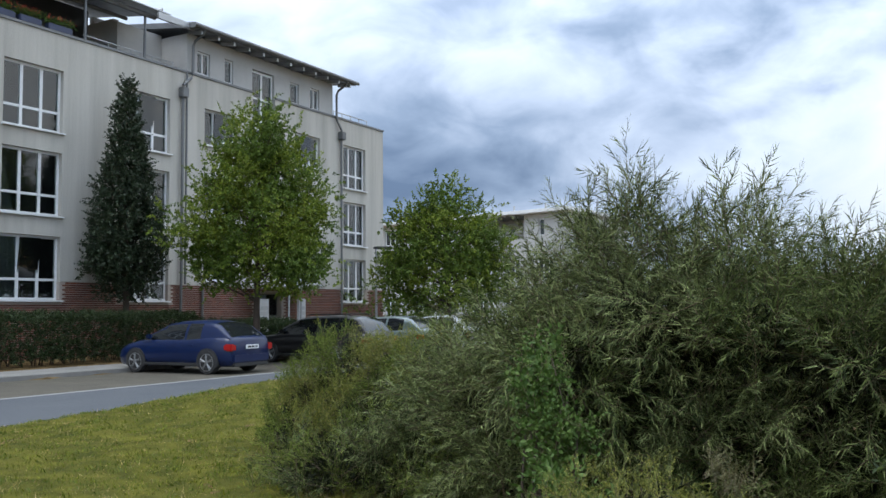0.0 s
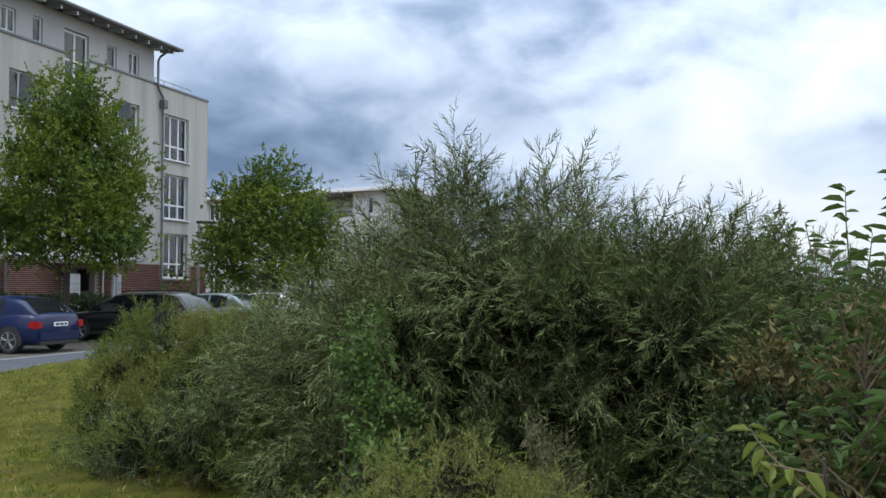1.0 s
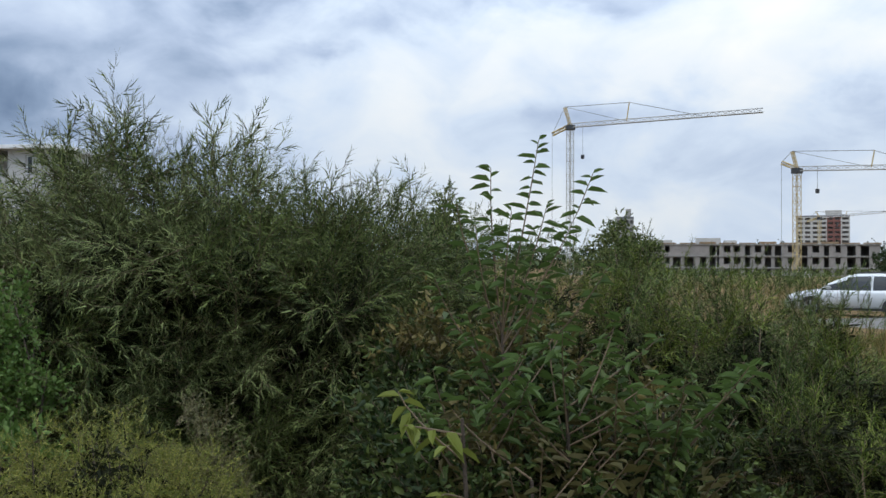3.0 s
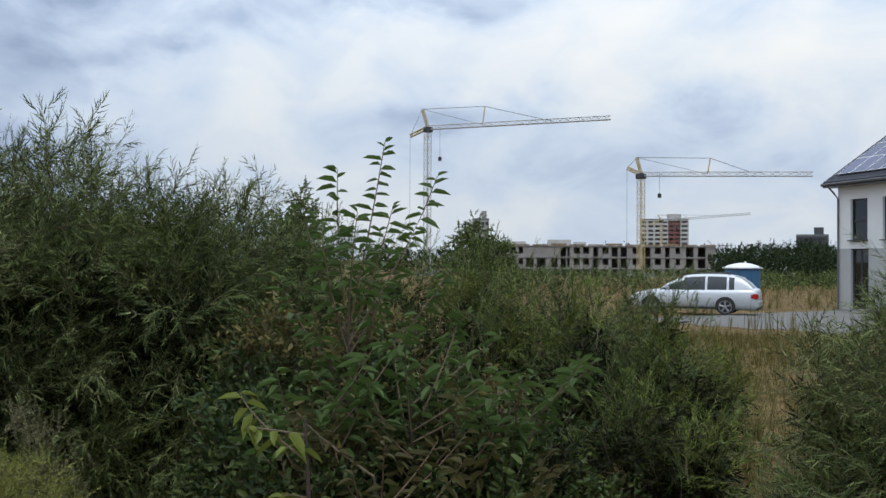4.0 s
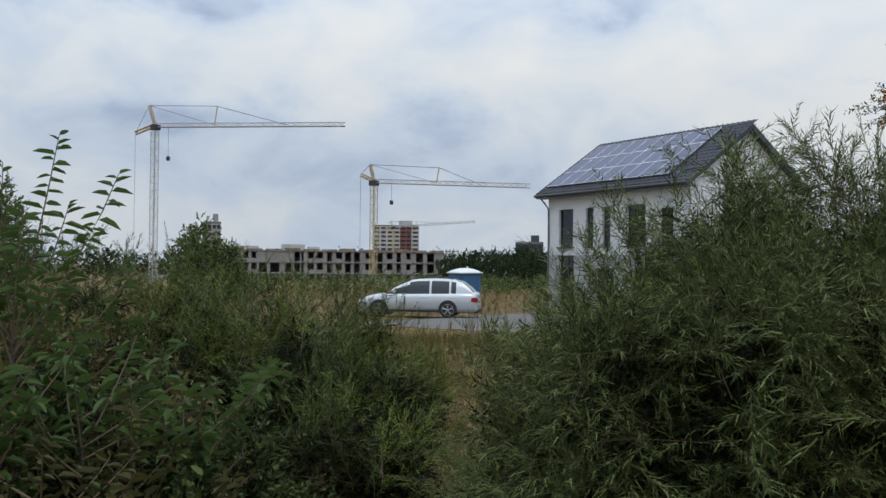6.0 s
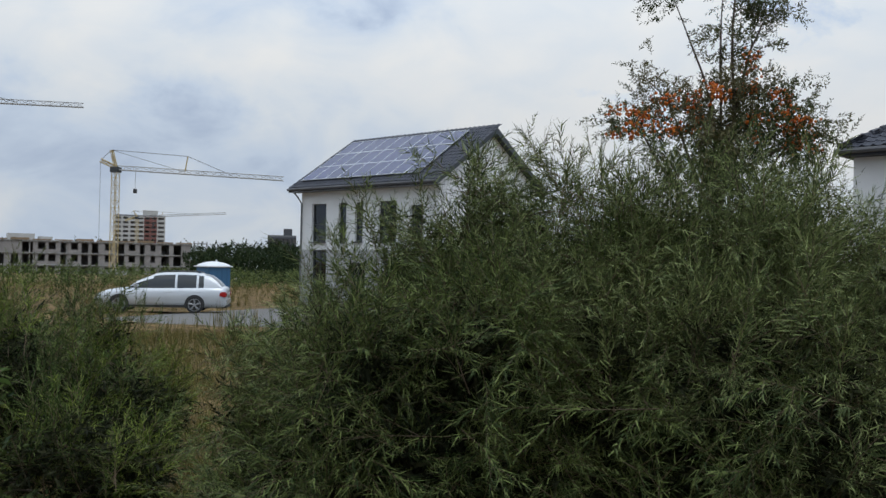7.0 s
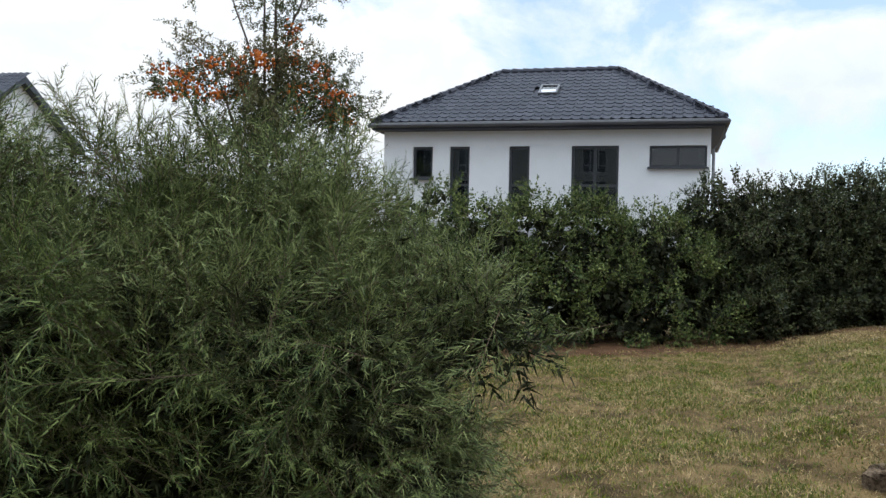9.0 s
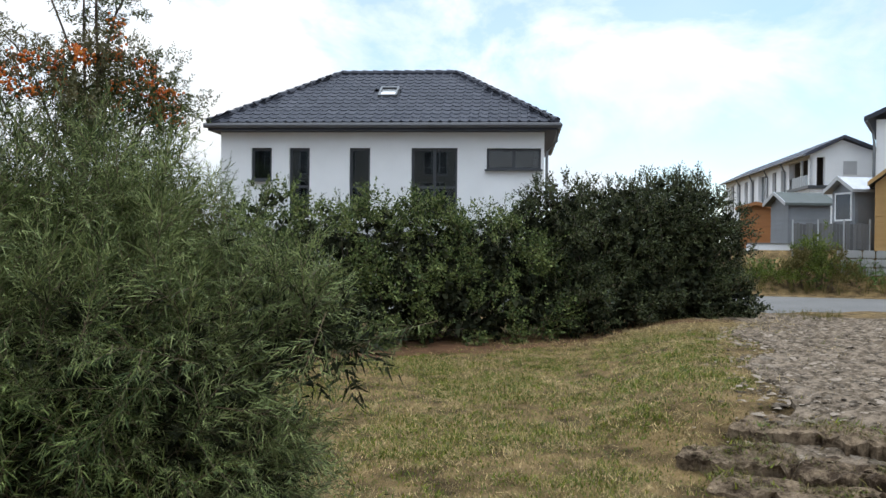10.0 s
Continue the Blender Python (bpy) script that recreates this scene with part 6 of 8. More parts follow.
# ---- grass ----
def tuft(n, length, width, spread, bent=True, wide=0.035):
    """A tuft of grass: blades of one or two quads each."""
    lv, lf = [], []
    for i in range(n):
        a = rng.uniform(0, 6.28)
        lean = rng.uniform(0.1, 1.0) * spread
        L = length * rng.uniform(0.5, 1.1)
        b = np.array([rng.normal(0, wide), rng.normal(0, wide), -0.01])
        out = np.array([math.cos(a), math.sin(a), 0]) * lean * L
        sd = np.array([-math.sin(a), math.cos(a), 0]) * width / 2
        mid = b + out * 0.4 + np.array([0, 0, L * 0.6])
        tip = b + out + np.array([0, 0, L * (1 - 0.35 * lean)])
        base = len(lv) * 4
        if bent:
            lv.append(np.array([b - sd, b + sd, mid + sd * 0.8, mid - sd * 0.8]))
            lf.append(np.array([(0, 1, 2, 3)]) + base)
            lv.append(np.array([mid - sd * 0.8, mid + sd * 0.8, tip + sd * 0.1, tip - sd * 0.1]))
            lf.append(np.array([(0, 1, 2, 3)]) + base + 4)
        else:
            lv.append(np.array([b - sd, b + sd, tip]))
            lf.append(np.array([(0, 1, 2)]) + len(lv) * 3 - 3)
    z = np.zeros((3, 3))
    return np.concatenate(lv), np.concatenate(lf), z, np.array([(0, 1, 2, 2)])


def on_steps(x, y):
    r, az = math.hypot(x, y), math.degrees(math.atan2(x, y))
    return az > 132.5 - 0.25 * (r - 7) + 1.2 * math.sin(r * 2.1) and r > 6.0


def grass(name, label, n, az, r, templates, mat, scale, bare=-0.25, keep_off=True):
    pos = []
    for _ in range(n * 12):
        if len(pos) == n:
            break
        a = rng.uniform(*az)
        d = math.sqrt(rng.uniform(r[0] ** 2, r[1] ** 2)) if r[1] > 3 * r[0] else rng.uniform(*r)
        x, y = polar(a, d)
        o = (x - BX) * UY - (y - BY) * UX
        if x > 11.65 + 0.2 * math.sin(y * 1.9) - 0.06 * y and 1 > y > -12.4 and rng.random() > 0.12:
            continue
        if o < 14.05 or (keep_off and inside(PALE_ROAD, x, y)) or (on_steps(x, y) and rng.random() > 0.22):
            continue
        if noise.noise((x * 0.8, y * 0.8, 3)) + 0.5 * noise.noise((x * 2.5, y * 2.5, 9)) < bare and rng.random() > 0.25:
            continue
        pos.append((x, y, height(x, y) + roughness(x, y)))
    pos = np.array(pos)
    d = unit(np.array([[0, 0, 1.0]]) + rng.normal(size=pos.shape) * 0.12)
    lv, lf, _, _ = place(templates, pos, d, rng.uniform(*scale, len(pos)))
    ob = mesh_object(name, lv, lf, mat, None)
    tagged(ob, label, "grass", kind="stuff")


SHORT_TUFTS = [tuft(14, 0.055, 0.0062, 2.1, False, 0.055) for _ in range(7)]
LAWN_TUFTS = [tuft(11, 0.045, 0.010, 1.5, False, 0.045) for _ in range(7)]
TALL_TUFTS = [tuft(9, 0.5, 0.009, 0.35) for _ in range(5)]
grass("lawn_grass", "short green and yellowish lawn grass", 17000, (-36, 6), (5.5, 19), LAWN_TUFTS, M_GRASS, (0.8, 1.7))
grass("lawn_grass", "dry short grass with bare brown patches below the hedge", 16500, (98, 140), (3.0, 14), SHORT_TUFTS, M_DRYGRASS, (0.6, 1.2), bare=-0.1)
grass("lawn_grass", "dry grass towards the end of the hedge", 5200, (114, 134), (14, 18.5), SHORT_TUFTS, M_DRYGRASS, (0.8, 1.5), bare=-0.3)
grass("lawn_grass", "weeds and tall grass where the path meets the road", 260, (127, 137), (17.5, 22), TALL_TUFTS, M_STRAW, (0.2, 0.5), bare=-0.1)
grass("lawn_grass", "greener clumps of grass in the dry lawn", 13500, (100, 137), (4.0, 15), LAWN_TUFTS, M_GRASS, (0.65, 1.3), bare=0.06)
grass("lawn_grass", "dry yellow stalks between the green lawn grass", 4000, (-36, 6), (5.5, 19), SHORT_TUFTS, M_DRYGRASS, (0.7, 1.4), bare=-0.4)
grass("gap_grass", "dry grass in the gap between the willows", 4200, (54, 70), (4.5, 21), SHORT_TUFTS, M_STRAW, (0.9, 2.0))
grass("gap_grass", "green weeds in the gap between the willows", 1600, (54, 68), (4.2, 20), TALL_TUFTS, M_STRAW, (0.25, 0.7), bare=-0.3)
grass("meadow_grass", "tall straw-coloured meadow grass", 2400, (34, 75), (20, 95), TALL_TUFTS, M_STRAW, (0.8, 1.6), bare=-0.4)
grass("verge_weeds", "tall yellow-green grasses in front of the fence", 300, (131, 142), (31.4, 33.2), TALL_TUFTS, M_STRAW, (0.6, 1.4), bare=-0.1, keep_off=False)


# ---- vehicles ----
M_TYRE = material("tyre_rubber", (0.018, 0.018, 0.019), (0.03, 0.03, 0.03), rough=0.85, scale=8, fine=50)
M_RIM = material("alloy_rim", (0.36, 0.365, 0.37), (0.24, 0.245, 0.25), rough=0.35, metal=0.8, scale=8, fine=40, bump=0.0)
M_BLACK_PLASTIC = material("black_plastic", (0.015, 0.015, 0.016), (0.03, 0.03, 0.03), rough=0.6, scale=8, fine=60)
M_CAR_GLASS = glass_material("car_glass", (0.1, 0.1, 0.1), 0.02, 1.6)
M_TAIL = material("tail_lamp", (0.42, 0.02, 0.02), (0.28, 0.012, 0.012), rough=0.12, scale=10, fine=40, bump=0.0)
M_HEADLAMP = material("head_lamp", (0.6, 0.62, 0.64), (0.45, 0.46, 0.48), rough=0.08, scale=10, fine=40, bump=0.0)
M_BLUE = material("blue_car_paint", (0.0030, 0.013, 0.060), (0.0026, 0.010, 0.048), rough=0.3, scale=2, fine=30, bump=0.0, coat=0.25, spec=0.35)
M_BLACK = material("black_car_paint", (0.008, 0.008, 0.010), (0.014, 0.014, 0.016), rough=0.3, scale=2, fine=30, bump=0.0, coat=0.35, spec=0.3)
M_SILVER = material("silver_car_paint", (0.56, 0.58, 0.60), (0.49, 0.51, 0.53), rough=0.28, scale=2, fine=30, bump=0.0, coat=0.8, metal=0.35)
M_TEAL = material("grey_green_car_paint", (0.13, 0.17, 0.17), (0.10, 0.13, 0.135), rough=0.3, scale=2, fine=30, bump=0.0, coat=0.8, metal=0.3)


def quad_patch(c, u0, u1, v0, v1, off=0.02, thick=0.03, shape=None):
    """A thin panel on the plane patch with corners c (bottom start, bottom end, top end, top start)."""
    c = [Vector(p) for p in c]
    P = lambda u, v: (c[0].lerp(c[1], u)).lerp(c[3].lerp(c[2], u), v)
    n = (c[1] - c[0]).cross(c[3] - c[0]).normalized()
    bm = bmesh.new()
    pts = shape or [(u0, v0), (u1, v0), (u1, v1), (u0, v1)]
    a = [bm.verts.new(P(u, v) + n * off) for u, v in pts]
    b = [bm.verts.new(P(u, v) + n * (off - thick)) for u, v in pts]
    bm.faces.new(a)
    bm.faces.new(b[::-1])
    for i in range(len(pts)):
        j = (i + 1) % len(pts)
        bm.faces.new((a[i], b[i], b[j], a[j]))
    bmesh.ops.recalc_face_normals(bm, faces=bm.faces)
    return bm


def lathe(profile, seg=28, cap=True):
    """Turns (radius, y) points about the y axis."""
    bm = bmesh.new()
    rings = []
    for r, y in profile:
        rings.append([bm.verts.new((r * math.cos(2 * math.pi * k / seg), y, r * math.sin(2 * math.pi * k / seg))) for k in range(seg)])
    for a, b in zip(rings, rings[1:]):
        for k in range(seg):
            bm.faces.new((a[k], b[k], b[(k + 1) % seg], a[(k + 1) % seg]))
    if cap:
        bm.faces.new(rings[0])
        bm.faces.new(rings[-1][::-1])
    bmesh.ops.recalc_face_normals(bm, faces=bm.faces)
    return bm


def build_car(name, label, m, paint, L, W, H, wheelbase, front_over, deck, cabin, doors=2, r=0.315, roof_rails=False, group=""):
    """A car: x forward, y to its left, z up. deck: (x, top height, width share) along the lower body; cabin: belt front, roof front, roof rear, belt rear (x)."""
    car = thing(name, m, label, "car", group)
    w = W / 2
    bm = bmesh.new()
    rings = []
    for x, zt, k in deck:
        zb = 0.2 + (0.10 if x in (deck[0][0], deck[-1][0]) else 0.0)
        ww = w * k
        half = [(0, zb), (ww * 0.82, zb), (ww * 0.95, zb + 0.07), (ww * 0.99, zb + 0.2), (ww, zb + (zt - zb) * 0.5), (ww * 0.985, zt - 0.16), (ww * 0.94, zt - 0.05), (ww * 0.84, zt), (ww * 0.4, zt + 0.025), (0, zt + 0.03)]
        ring = [bm.verts.new((x, y, z)) for y, z in half] + [bm.verts.new((x, -y, z)) for y, z in half[-2:0:-1]]
        rings.append(ring)
    for a, b in zip(rings, rings[1:]):
        for i in range(len(a)):
            j = (i + 1) % len(a)
            bm.faces.new((a[i], b[i], b[j], a[j]))
    bm.faces.new(rings[0])
    bm.faces.new(rings[-1][::-1])
    bmesh.ops.recalc_face_normals(bm, faces=bm.faces)
    part("body", bm, paint, car, smooth=True)
    # cabin: one lofted shape, cut into roof, pillars and panes
    bf, rf, rr, br = cabin
    deck_x, deck_z = [d[0] for d in deck], [d[1] for d in deck]
    belt = lambda x: float(np.interp(x, deck_x, deck_z)) - 0.035
    zb_mid = belt((bf + br) / 2)
    roof_x = [br, br + (rr - br) * 0.35, br + (rr - br) * 0.75, rr + 0.06, rr + 0.4, (rf + rr) / 2, rf - 0.25, rf + 0.04, rf + (bf - rf) * 0.3, rf + (bf - rf) * 0.68, bf]
    roof_z = [belt(br) + 0.02, H - 0.30, H - 0.11, H - 0.055, H - 0.012, H, H - 0.02, H - 0.065, H - 0.175, H - 0.34, belt(bf) + 0.02]
    posts = [rf - 0.72] if doors == 1 else [rf - 0.78, rf - 1.55]
    stations = sorted(roof_x + [p + e for p in posts for e in (-0.04, 0.04)])
    ring_at = {}
    for x in stations:
        zt = float(np.interp(x, roof_x, roof_z))
        zb = belt(x)
        lean = (zt - zb) / (H - zb_mid)
        wb = w * (0.915 - 0.05 * abs((x - (bf + br) / 2) / (bf - br) * 2) ** 2)
        wr = wb * (1 - 0.235 * lean)
        prof = [(wb, zb), (wb - (wb - wr) * 0.28, zb + (zt - zb) * 0.35), (wb - (wb - wr) * 0.66, zb + (zt - zb) * 0.70), (wr, zt - 0.075 * lean), (wr * 0.86, zt - 0.022 * lean), (wr * 0.45, zt + 0.012), (0, zt + 0.018)]
        ring_at[x] = prof

    def loft(cells, mat, nm, raise_by=0.0):
        bm = bmesh.new()
        made = {}

        def vert(x, k, s):
            key = (x, k, s if k < 6 else 1)
            if key not in made:
                y, z = ring_at[x][k]
                made[key] = bm.verts.new((x, s * (y + raise_by), z + raise_by))
            return made[key]
        for x0, x1, k0, k1, s in cells:
            for k in range(k0, k1):
                bm.faces.new((vert(x0, k, s), vert(x1, k, s), vert(x1, k + 1, s), vert(x0, k + 1, s)))
        bmesh.ops.recalc_face_normals(bm, faces=bm.faces)
        # panels face outwards
        if sum(f.normal.dot(f.calc_center_median() - Vector((0, 0, 0.8))) for f in bm.faces) < 0:
            bmesh.ops.reverse_faces(bm, faces=bm.faces)
        return part(nm, bm, mat, car, smooth=True)
    spans = list(zip(stations, stations[1:]))
    paint_cells = []
    panes = []
    for x0, x1 in spans:
        mid_x = (x0 + x1) / 2
        front, rear = mid_x > rf + 0.04, mid_x < rr + 0.06
        if not front and not rear:
            paint_cells += [(x0, x1, 3, 6, q) for q in (1, -1)]
        is_post = any(abs(mid_x - p) < 0.05 for p in posts) or rear or (doors == 1 and mid_x < rr + 0.3)
        for q in (1, -1):
            if is_post:
                paint_cells.append((x0, x1, 0, 3, q))
                if rear:
                    paint_cells.append((x0, x1, 3, 4, q))
            elif front:
                paint_cells.append((x0, x1, 2, 4, q))
                panes.append((x0, x1, q))
            else:
                panes.append((x0, x1, q))
    loft(paint_cells, paint, "roof")
    for q in (1, -1):
        run = []
        for x0, x1, s in [p for p in panes if p[2] == q] + [(99, 99, q)]:
            if run and abs(run[-1][1] - x0) > 1e-6:
                loft([(a, b, 0, 2 if (a + b) / 2 > rf + 0.04 else 3, q) for a, b in run], M_CAR_GLASS, "side_window")
                run = []
            run.append((x0, x1))
    loft([(a, b, 4, 6, q) for a, b in spans if (a + b) / 2 > rf + 0.04 for q in (1, -1)], M_CAR_GLASS, "windscreen")
    loft([(a, b, 4, 6, q) for a, b in spans if (a + b) / 2 < rr + 0.06 for q in (1, -1)], M_CAR_GLASS, "rear_window")
    wr = w * 0.70
    for s in (1, -1):
        mx = bf - 0.35
        part("door_mirror", boxes((mx - 0.09, mx + 0.09, s * w * 0.93 - 0.1 if s < 0 else s * w * 0.93 - 0.02, s * w * 0.93 + 0.02 if s < 0 else s * w * 0.93 + 0.1, zb_mid + 0.02, zb_mid + 0.15), bevel=0.03), paint, car)
        part("sill_trim", boxes((-wheelbase / 2 + 0.1 + (L / 2 - front_over - wheelbase / 2), wheelbase / 2 - 0.1 + (L / 2 - front_over - wheelbase / 2), s * w - 0.04 if s > 0 else s * w - 0.006, s * w + 0.006 if s > 0 else s * w + 0.04, 0.22, 0.30), bevel=0.01), M_BLACK_PLASTIC, car)
        for i in range(1, doors + 1):
            hx = bf - 0.45 - i * (bf - br) / (doors + 1.2)
            part("door_handle", boxes((hx - 0.09, hx + 0.09, s * w * 0.985 - 0.015, s * w * 0.985 + 0.015, zb_mid - 0.17, zb_mid - 0.14), bevel=0.006), paint, car)
        if roof_rails:
            part("roof_rail", tubes(([(rf - 0.2, s * wr * 0.95, H + 0.0), (rf - 0.4, s * wr * 0.95, H + 0.05), (rr + 0.4, s * wr * 0.95, H + 0.05), (rr + 0.2, s * wr * 0.95, H - 0.01)], 0.018)), M_BLACK_PLASTIC, car)
        tz = deck[0][1]
        part("tail_lamp", boxes((deck[0][0] - 0.02, deck[0][0] + 0.26, s * w * 0.86 - 0.14, s * w * 0.86 + 0.085, tz - 0.25, tz - 0.06), bevel=0.03), M_TAIL, car)
        part("head_lamp", boxes((deck[-1][0] - 0.42, deck[-1][0] - 0.08, s * w * 0.62 - 0.14, s * w * 0.62 + 0.14, deck[-1][1] - 0.10, deck[-1][1] + 0.03), bevel=0.03), M_HEADLAMP, car)
    fx = L / 2 - front_over
    for x in (fx, fx - wheelbase):
        for s in (1, -1):
            arch = lathe([(r + 0.05, s * (w - 0.2)), (r + 0.05, s * (w + 0.003))])
            bmesh.ops.translate(arch, verts=arch.verts, vec=(x, 0, r + 0.01))
            for v in arch.verts:
                v.co.z = max(v.co.z, 0.19)
            part("wheel_arch", arch, M_BLACK_PLASTIC, car)
            wh = new("wheel")
            wh.parent = car
            wh.matrix_basis = Matrix.Translation((x, s * (w - 0.10), r))
            part("tyre", lathe([(r * 0.66, -0.1), (r * 0.94, -0.105), (r, -0.075), (r, 0.075), (r * 0.94, 0.112), (r * 0.66, 0.112)]), M_TYRE, wh, smooth=False)
            rim = lathe([(r * 0.74, s * 0.112), (r * 0.74, s * 0.119), (r * 0.68, s * 0.119), (r * 0.66, s * 0.09)], cap=False)
            for k in range(5):
                a = k * 2 * math.pi / 5 + 0.3
                for da in (-0.13, 0.13):
                    tube(rim, [(0.05 * math.cos(a), s * 0.122, 0.05 * math.sin(a)), (r * 0.70 * math.cos(a + da), s * 0.122, r * 0.70 * math.sin(a + da))], [0.02, 0.014], 6)
            part("rim", rim, M_RIM, wh)
            part("hub", lathe([(0.06, s * 0.1), (0.06, s * 0.135), (0.03, s * 0.14)], 16), M_RIM, wh)
    part("rear_bumper", boxes((-L / 2 - 0.03, -L / 2 + 0.18, -w * 0.86, w * 0.86, 0.28, 0.56), bevel=0.05), paint, car)
    part("bumper_trim", boxes((-L / 2 - 0.02, -L / 2 + 0.2, -w * 0.8, w * 0.8, 0.2, 0.3), bevel=0.02), M_BLACK_PLASTIC, car)
    plate = part("number_plate", boxes((-L / 2 - 0.045, -L / 2 - 0.025, -0.26, 0.26, 0.66, 0.77), bevel=0.004), M_WHITE_FRAME, car)
    for k, (y0, y1) in enumerate(((-0.2, -0.12), (-0.08, 0.04), (0.07, 0.2))):
        part("plate_bar", boxes((-L / 2 - 0.049, -L / 2 - 0.046, y0, y1, 0.69, 0.74)), M_BLACK_PLASTIC, plate)
    part("grille", boxes((L / 2 - 0.1, L / 2 + 0.01, -w * 0.45, w * 0.45, 0.36, 0.6), bevel=0.03), M_BLACK_PLASTIC, car)
    return car


def car_pose(x, y, z, az):
    """A car at x, y heading along a compass angle."""
    return Matrix.Translation((x, y, z)) @ Matrix.Rotation(radians(90 - az), 4, "Z")


HATCH = [(-2.1, 0.86, 0.82), (-2.04, 0.96, 0.89), (-1.85, 1.0, 0.95), (-1.4, 0.99, 1.0), (-0.6, 0.95, 1.0), (0.5, 0.93, 1.0), (0.95, 0.92, 0.99), (1.35, 0.86, 0.97), (1.75, 0.77, 0.92), (2.0, 0.66, 0.83), (2.1, 0.52, 0.70)]
WAGON = [(-2.38, 0.86, 0.84), (-2.32, 0.95, 0.9), (-2.15, 0.98, 0.95), (-1.6, 0.97, 1.0), (-0.6, 0.96, 1.0), (0.5, 0.94, 1.0), (1.0, 0.93, 0.99), (1.6, 0.87, 0.965), (2.0, 0.79, 0.92), (2.25, 0.69, 0.84), (2.38, 0.55, 0.72)]


def parked(s, axle_o, L, front_over, az, wheelbase):
    """Where a car stands whose front axle is axle_o from the block's front."""
    x, y = street_place(s, axle_o)
    d = L / 2 - front_over
    return x - math.sin(radians(az)) * d, y - math.cos(radians(az)) * d


def build_cars():
    x, y = parked(-0.9, 5.75, 4.2, 0.85, -63, 2.58)
    build_car("hatchback_car", "dark blue two-door hatchback parked nose to the kerb", car_pose(x, y, 0.0, -63), M_BLUE, 4.2, 1.77, 1.42, 2.58, 0.85, HATCH, (1.12, 0.22, -1.42, -2.0), doors=1, group="parked cars")
    x, y = parked(4.5, 5.9, 4.7, 0.9, -62, 2.7)
    build_car("estate_car", "black estate car parked beside the lime tree", car_pose(x, y, 0.0, -62), M_BLACK, 4.7, 1.82, 1.5, 2.7, 0.9, WAGON, (1.3, 0.35, -1.8, -2.26), doors=2, roof_rails=True, group="parked cars")
    x, y = parked(8.6, 5.9, 4.2, 0.85, -60, 2.58)
    build_car("hatchback_car", "grey-green hatchback parked beyond the black car", car_pose(x, y, 0.0, -60), M_TEAL, 4.2, 1.77, 1.45, 2.58, 0.85, HATCH, (1.12, 0.22, -1.42, -2.0), doors=2, group="parked cars")
    x, y = parked(12.2, 5.9, 4.2, 0.85, -60, 2.58)
    build_car("hatchback_car", "silver hatchback at the end of the parking row", car_pose(x, y, 0.0, -60), M_SILVER, 4.2, 1.77, 1.45, 2.58, 0.85, HATCH, (1.12, 0.22, -1.42, -2.0), doors=2, group="parked cars")
    cx, cy = polar(56.75, 35.3)
    build_car("estate_car", "silver estate car standing on the pale road", car_pose(cx, cy, height(cx, cy) + 0.02, -24), M_SILVER, 4.77, 1.82, 1.5, 2.71, 0.93, WAGON, (1.2, 0.22, -1.62, -2.24), doors=2, roof_rails=True)


build_cars()


# ---- street lamp, portable toilet ----
def build_lamp():
    x, y = polar(-4.3, 40.5)
    t = thing("street_lamp", Matrix.Translation((x, y, height(x, y))), "slim grey street lamp with a flat head", "street lamp")
    part("pole", tubes(([(0, 0, -0.1), (0, 0, 1.0), (0, 0, 4.3)], [0.06, 0.055, 0.04])), M_PALE_METAL, t)
    part("lamp_head", boxes((-0.12, 0.75, -0.12, 0.12, 4.28, 4.4), bevel=0.03), M_DARK_FRAME, t, "dark flat lamp head")


build_lamp()


def build_toilet():
    x, y = polar(59.55, 45.5)
    m = Matrix.Translation((x, y, height(x, y) - 0.22)) @ Matrix.Rotation(radians(-59.6 + 33), 4, "Z")
    t = thing("portable_toilet", m, "blue plastic portable toilet with a white roof", "portable toilet")
    blue = material("blue_plastic", (0.052, 0.15, 0.28), (0.042, 0.12, 0.22), rough=0.5, scale=2, fine=30, bump=0.05)
    part("cabin", boxes((-0.6, 0.6, -0.6, 0.6, 0.0, 2.2), bevel=0.03), blue, t)
    for s in (-1, 1):
        for k in range(4):
            part("wall_rib", boxes((-0.48 + k * 0.29, -0.4 + k * 0.29, s * 0.605 - 0.012, s * 0.605 + 0.012, 0.15, 2.05), bevel=0.004), blue, t)
    part("door", boxes((-0.625, -0.605, -0.42, 0.42, 0.12, 2.0), bevel=0.006), blue, t)
    part("sign", boxes((-0.63, -0.626, -0.25, 0.25, 1.45, 1.85)), M_WHITE_FRAME, t, "white panel on the door")
    bm = bmesh.new()
    n = 8
    g = [[bm.verts.new((-0.68 + 1.36 * i / n, -0.68 + 1.36 * j / n, 2.2 + 0.22 * math.sqrt(max(0.0, math.sin(math.pi * i / n) * math.sin(math.pi * j / n))))) for j in range(n + 1)] for i in range(n + 1)]
    for i in range(n):
        for j in range(n):
            bm.faces.new((g[i][j], g[i + 1][j], g[i + 1][j + 1], g[i][j + 1]))
    box(bm, -0.68, 0.68, -0.68, 0.68, 2.13, 2.2)
    part("roof", bm, M_WHITE_FRAME, t, "domed white roof", smooth=True)
    part("vent_pipe", tubes(([(0.45, 0.45, 2.2), (0.45, 0.45, 2.5)], 0.05)), M_WHITE_FRAME, t)


build_toilet()


# ---- building site: shell, cranes ----
M_CRANE = material("crane_yellow", (0.50, 0.38, 0.16), (0.36, 0.29, 0.16), rough=0.6, scale=0.3, fine=3.0, bump=0.0)
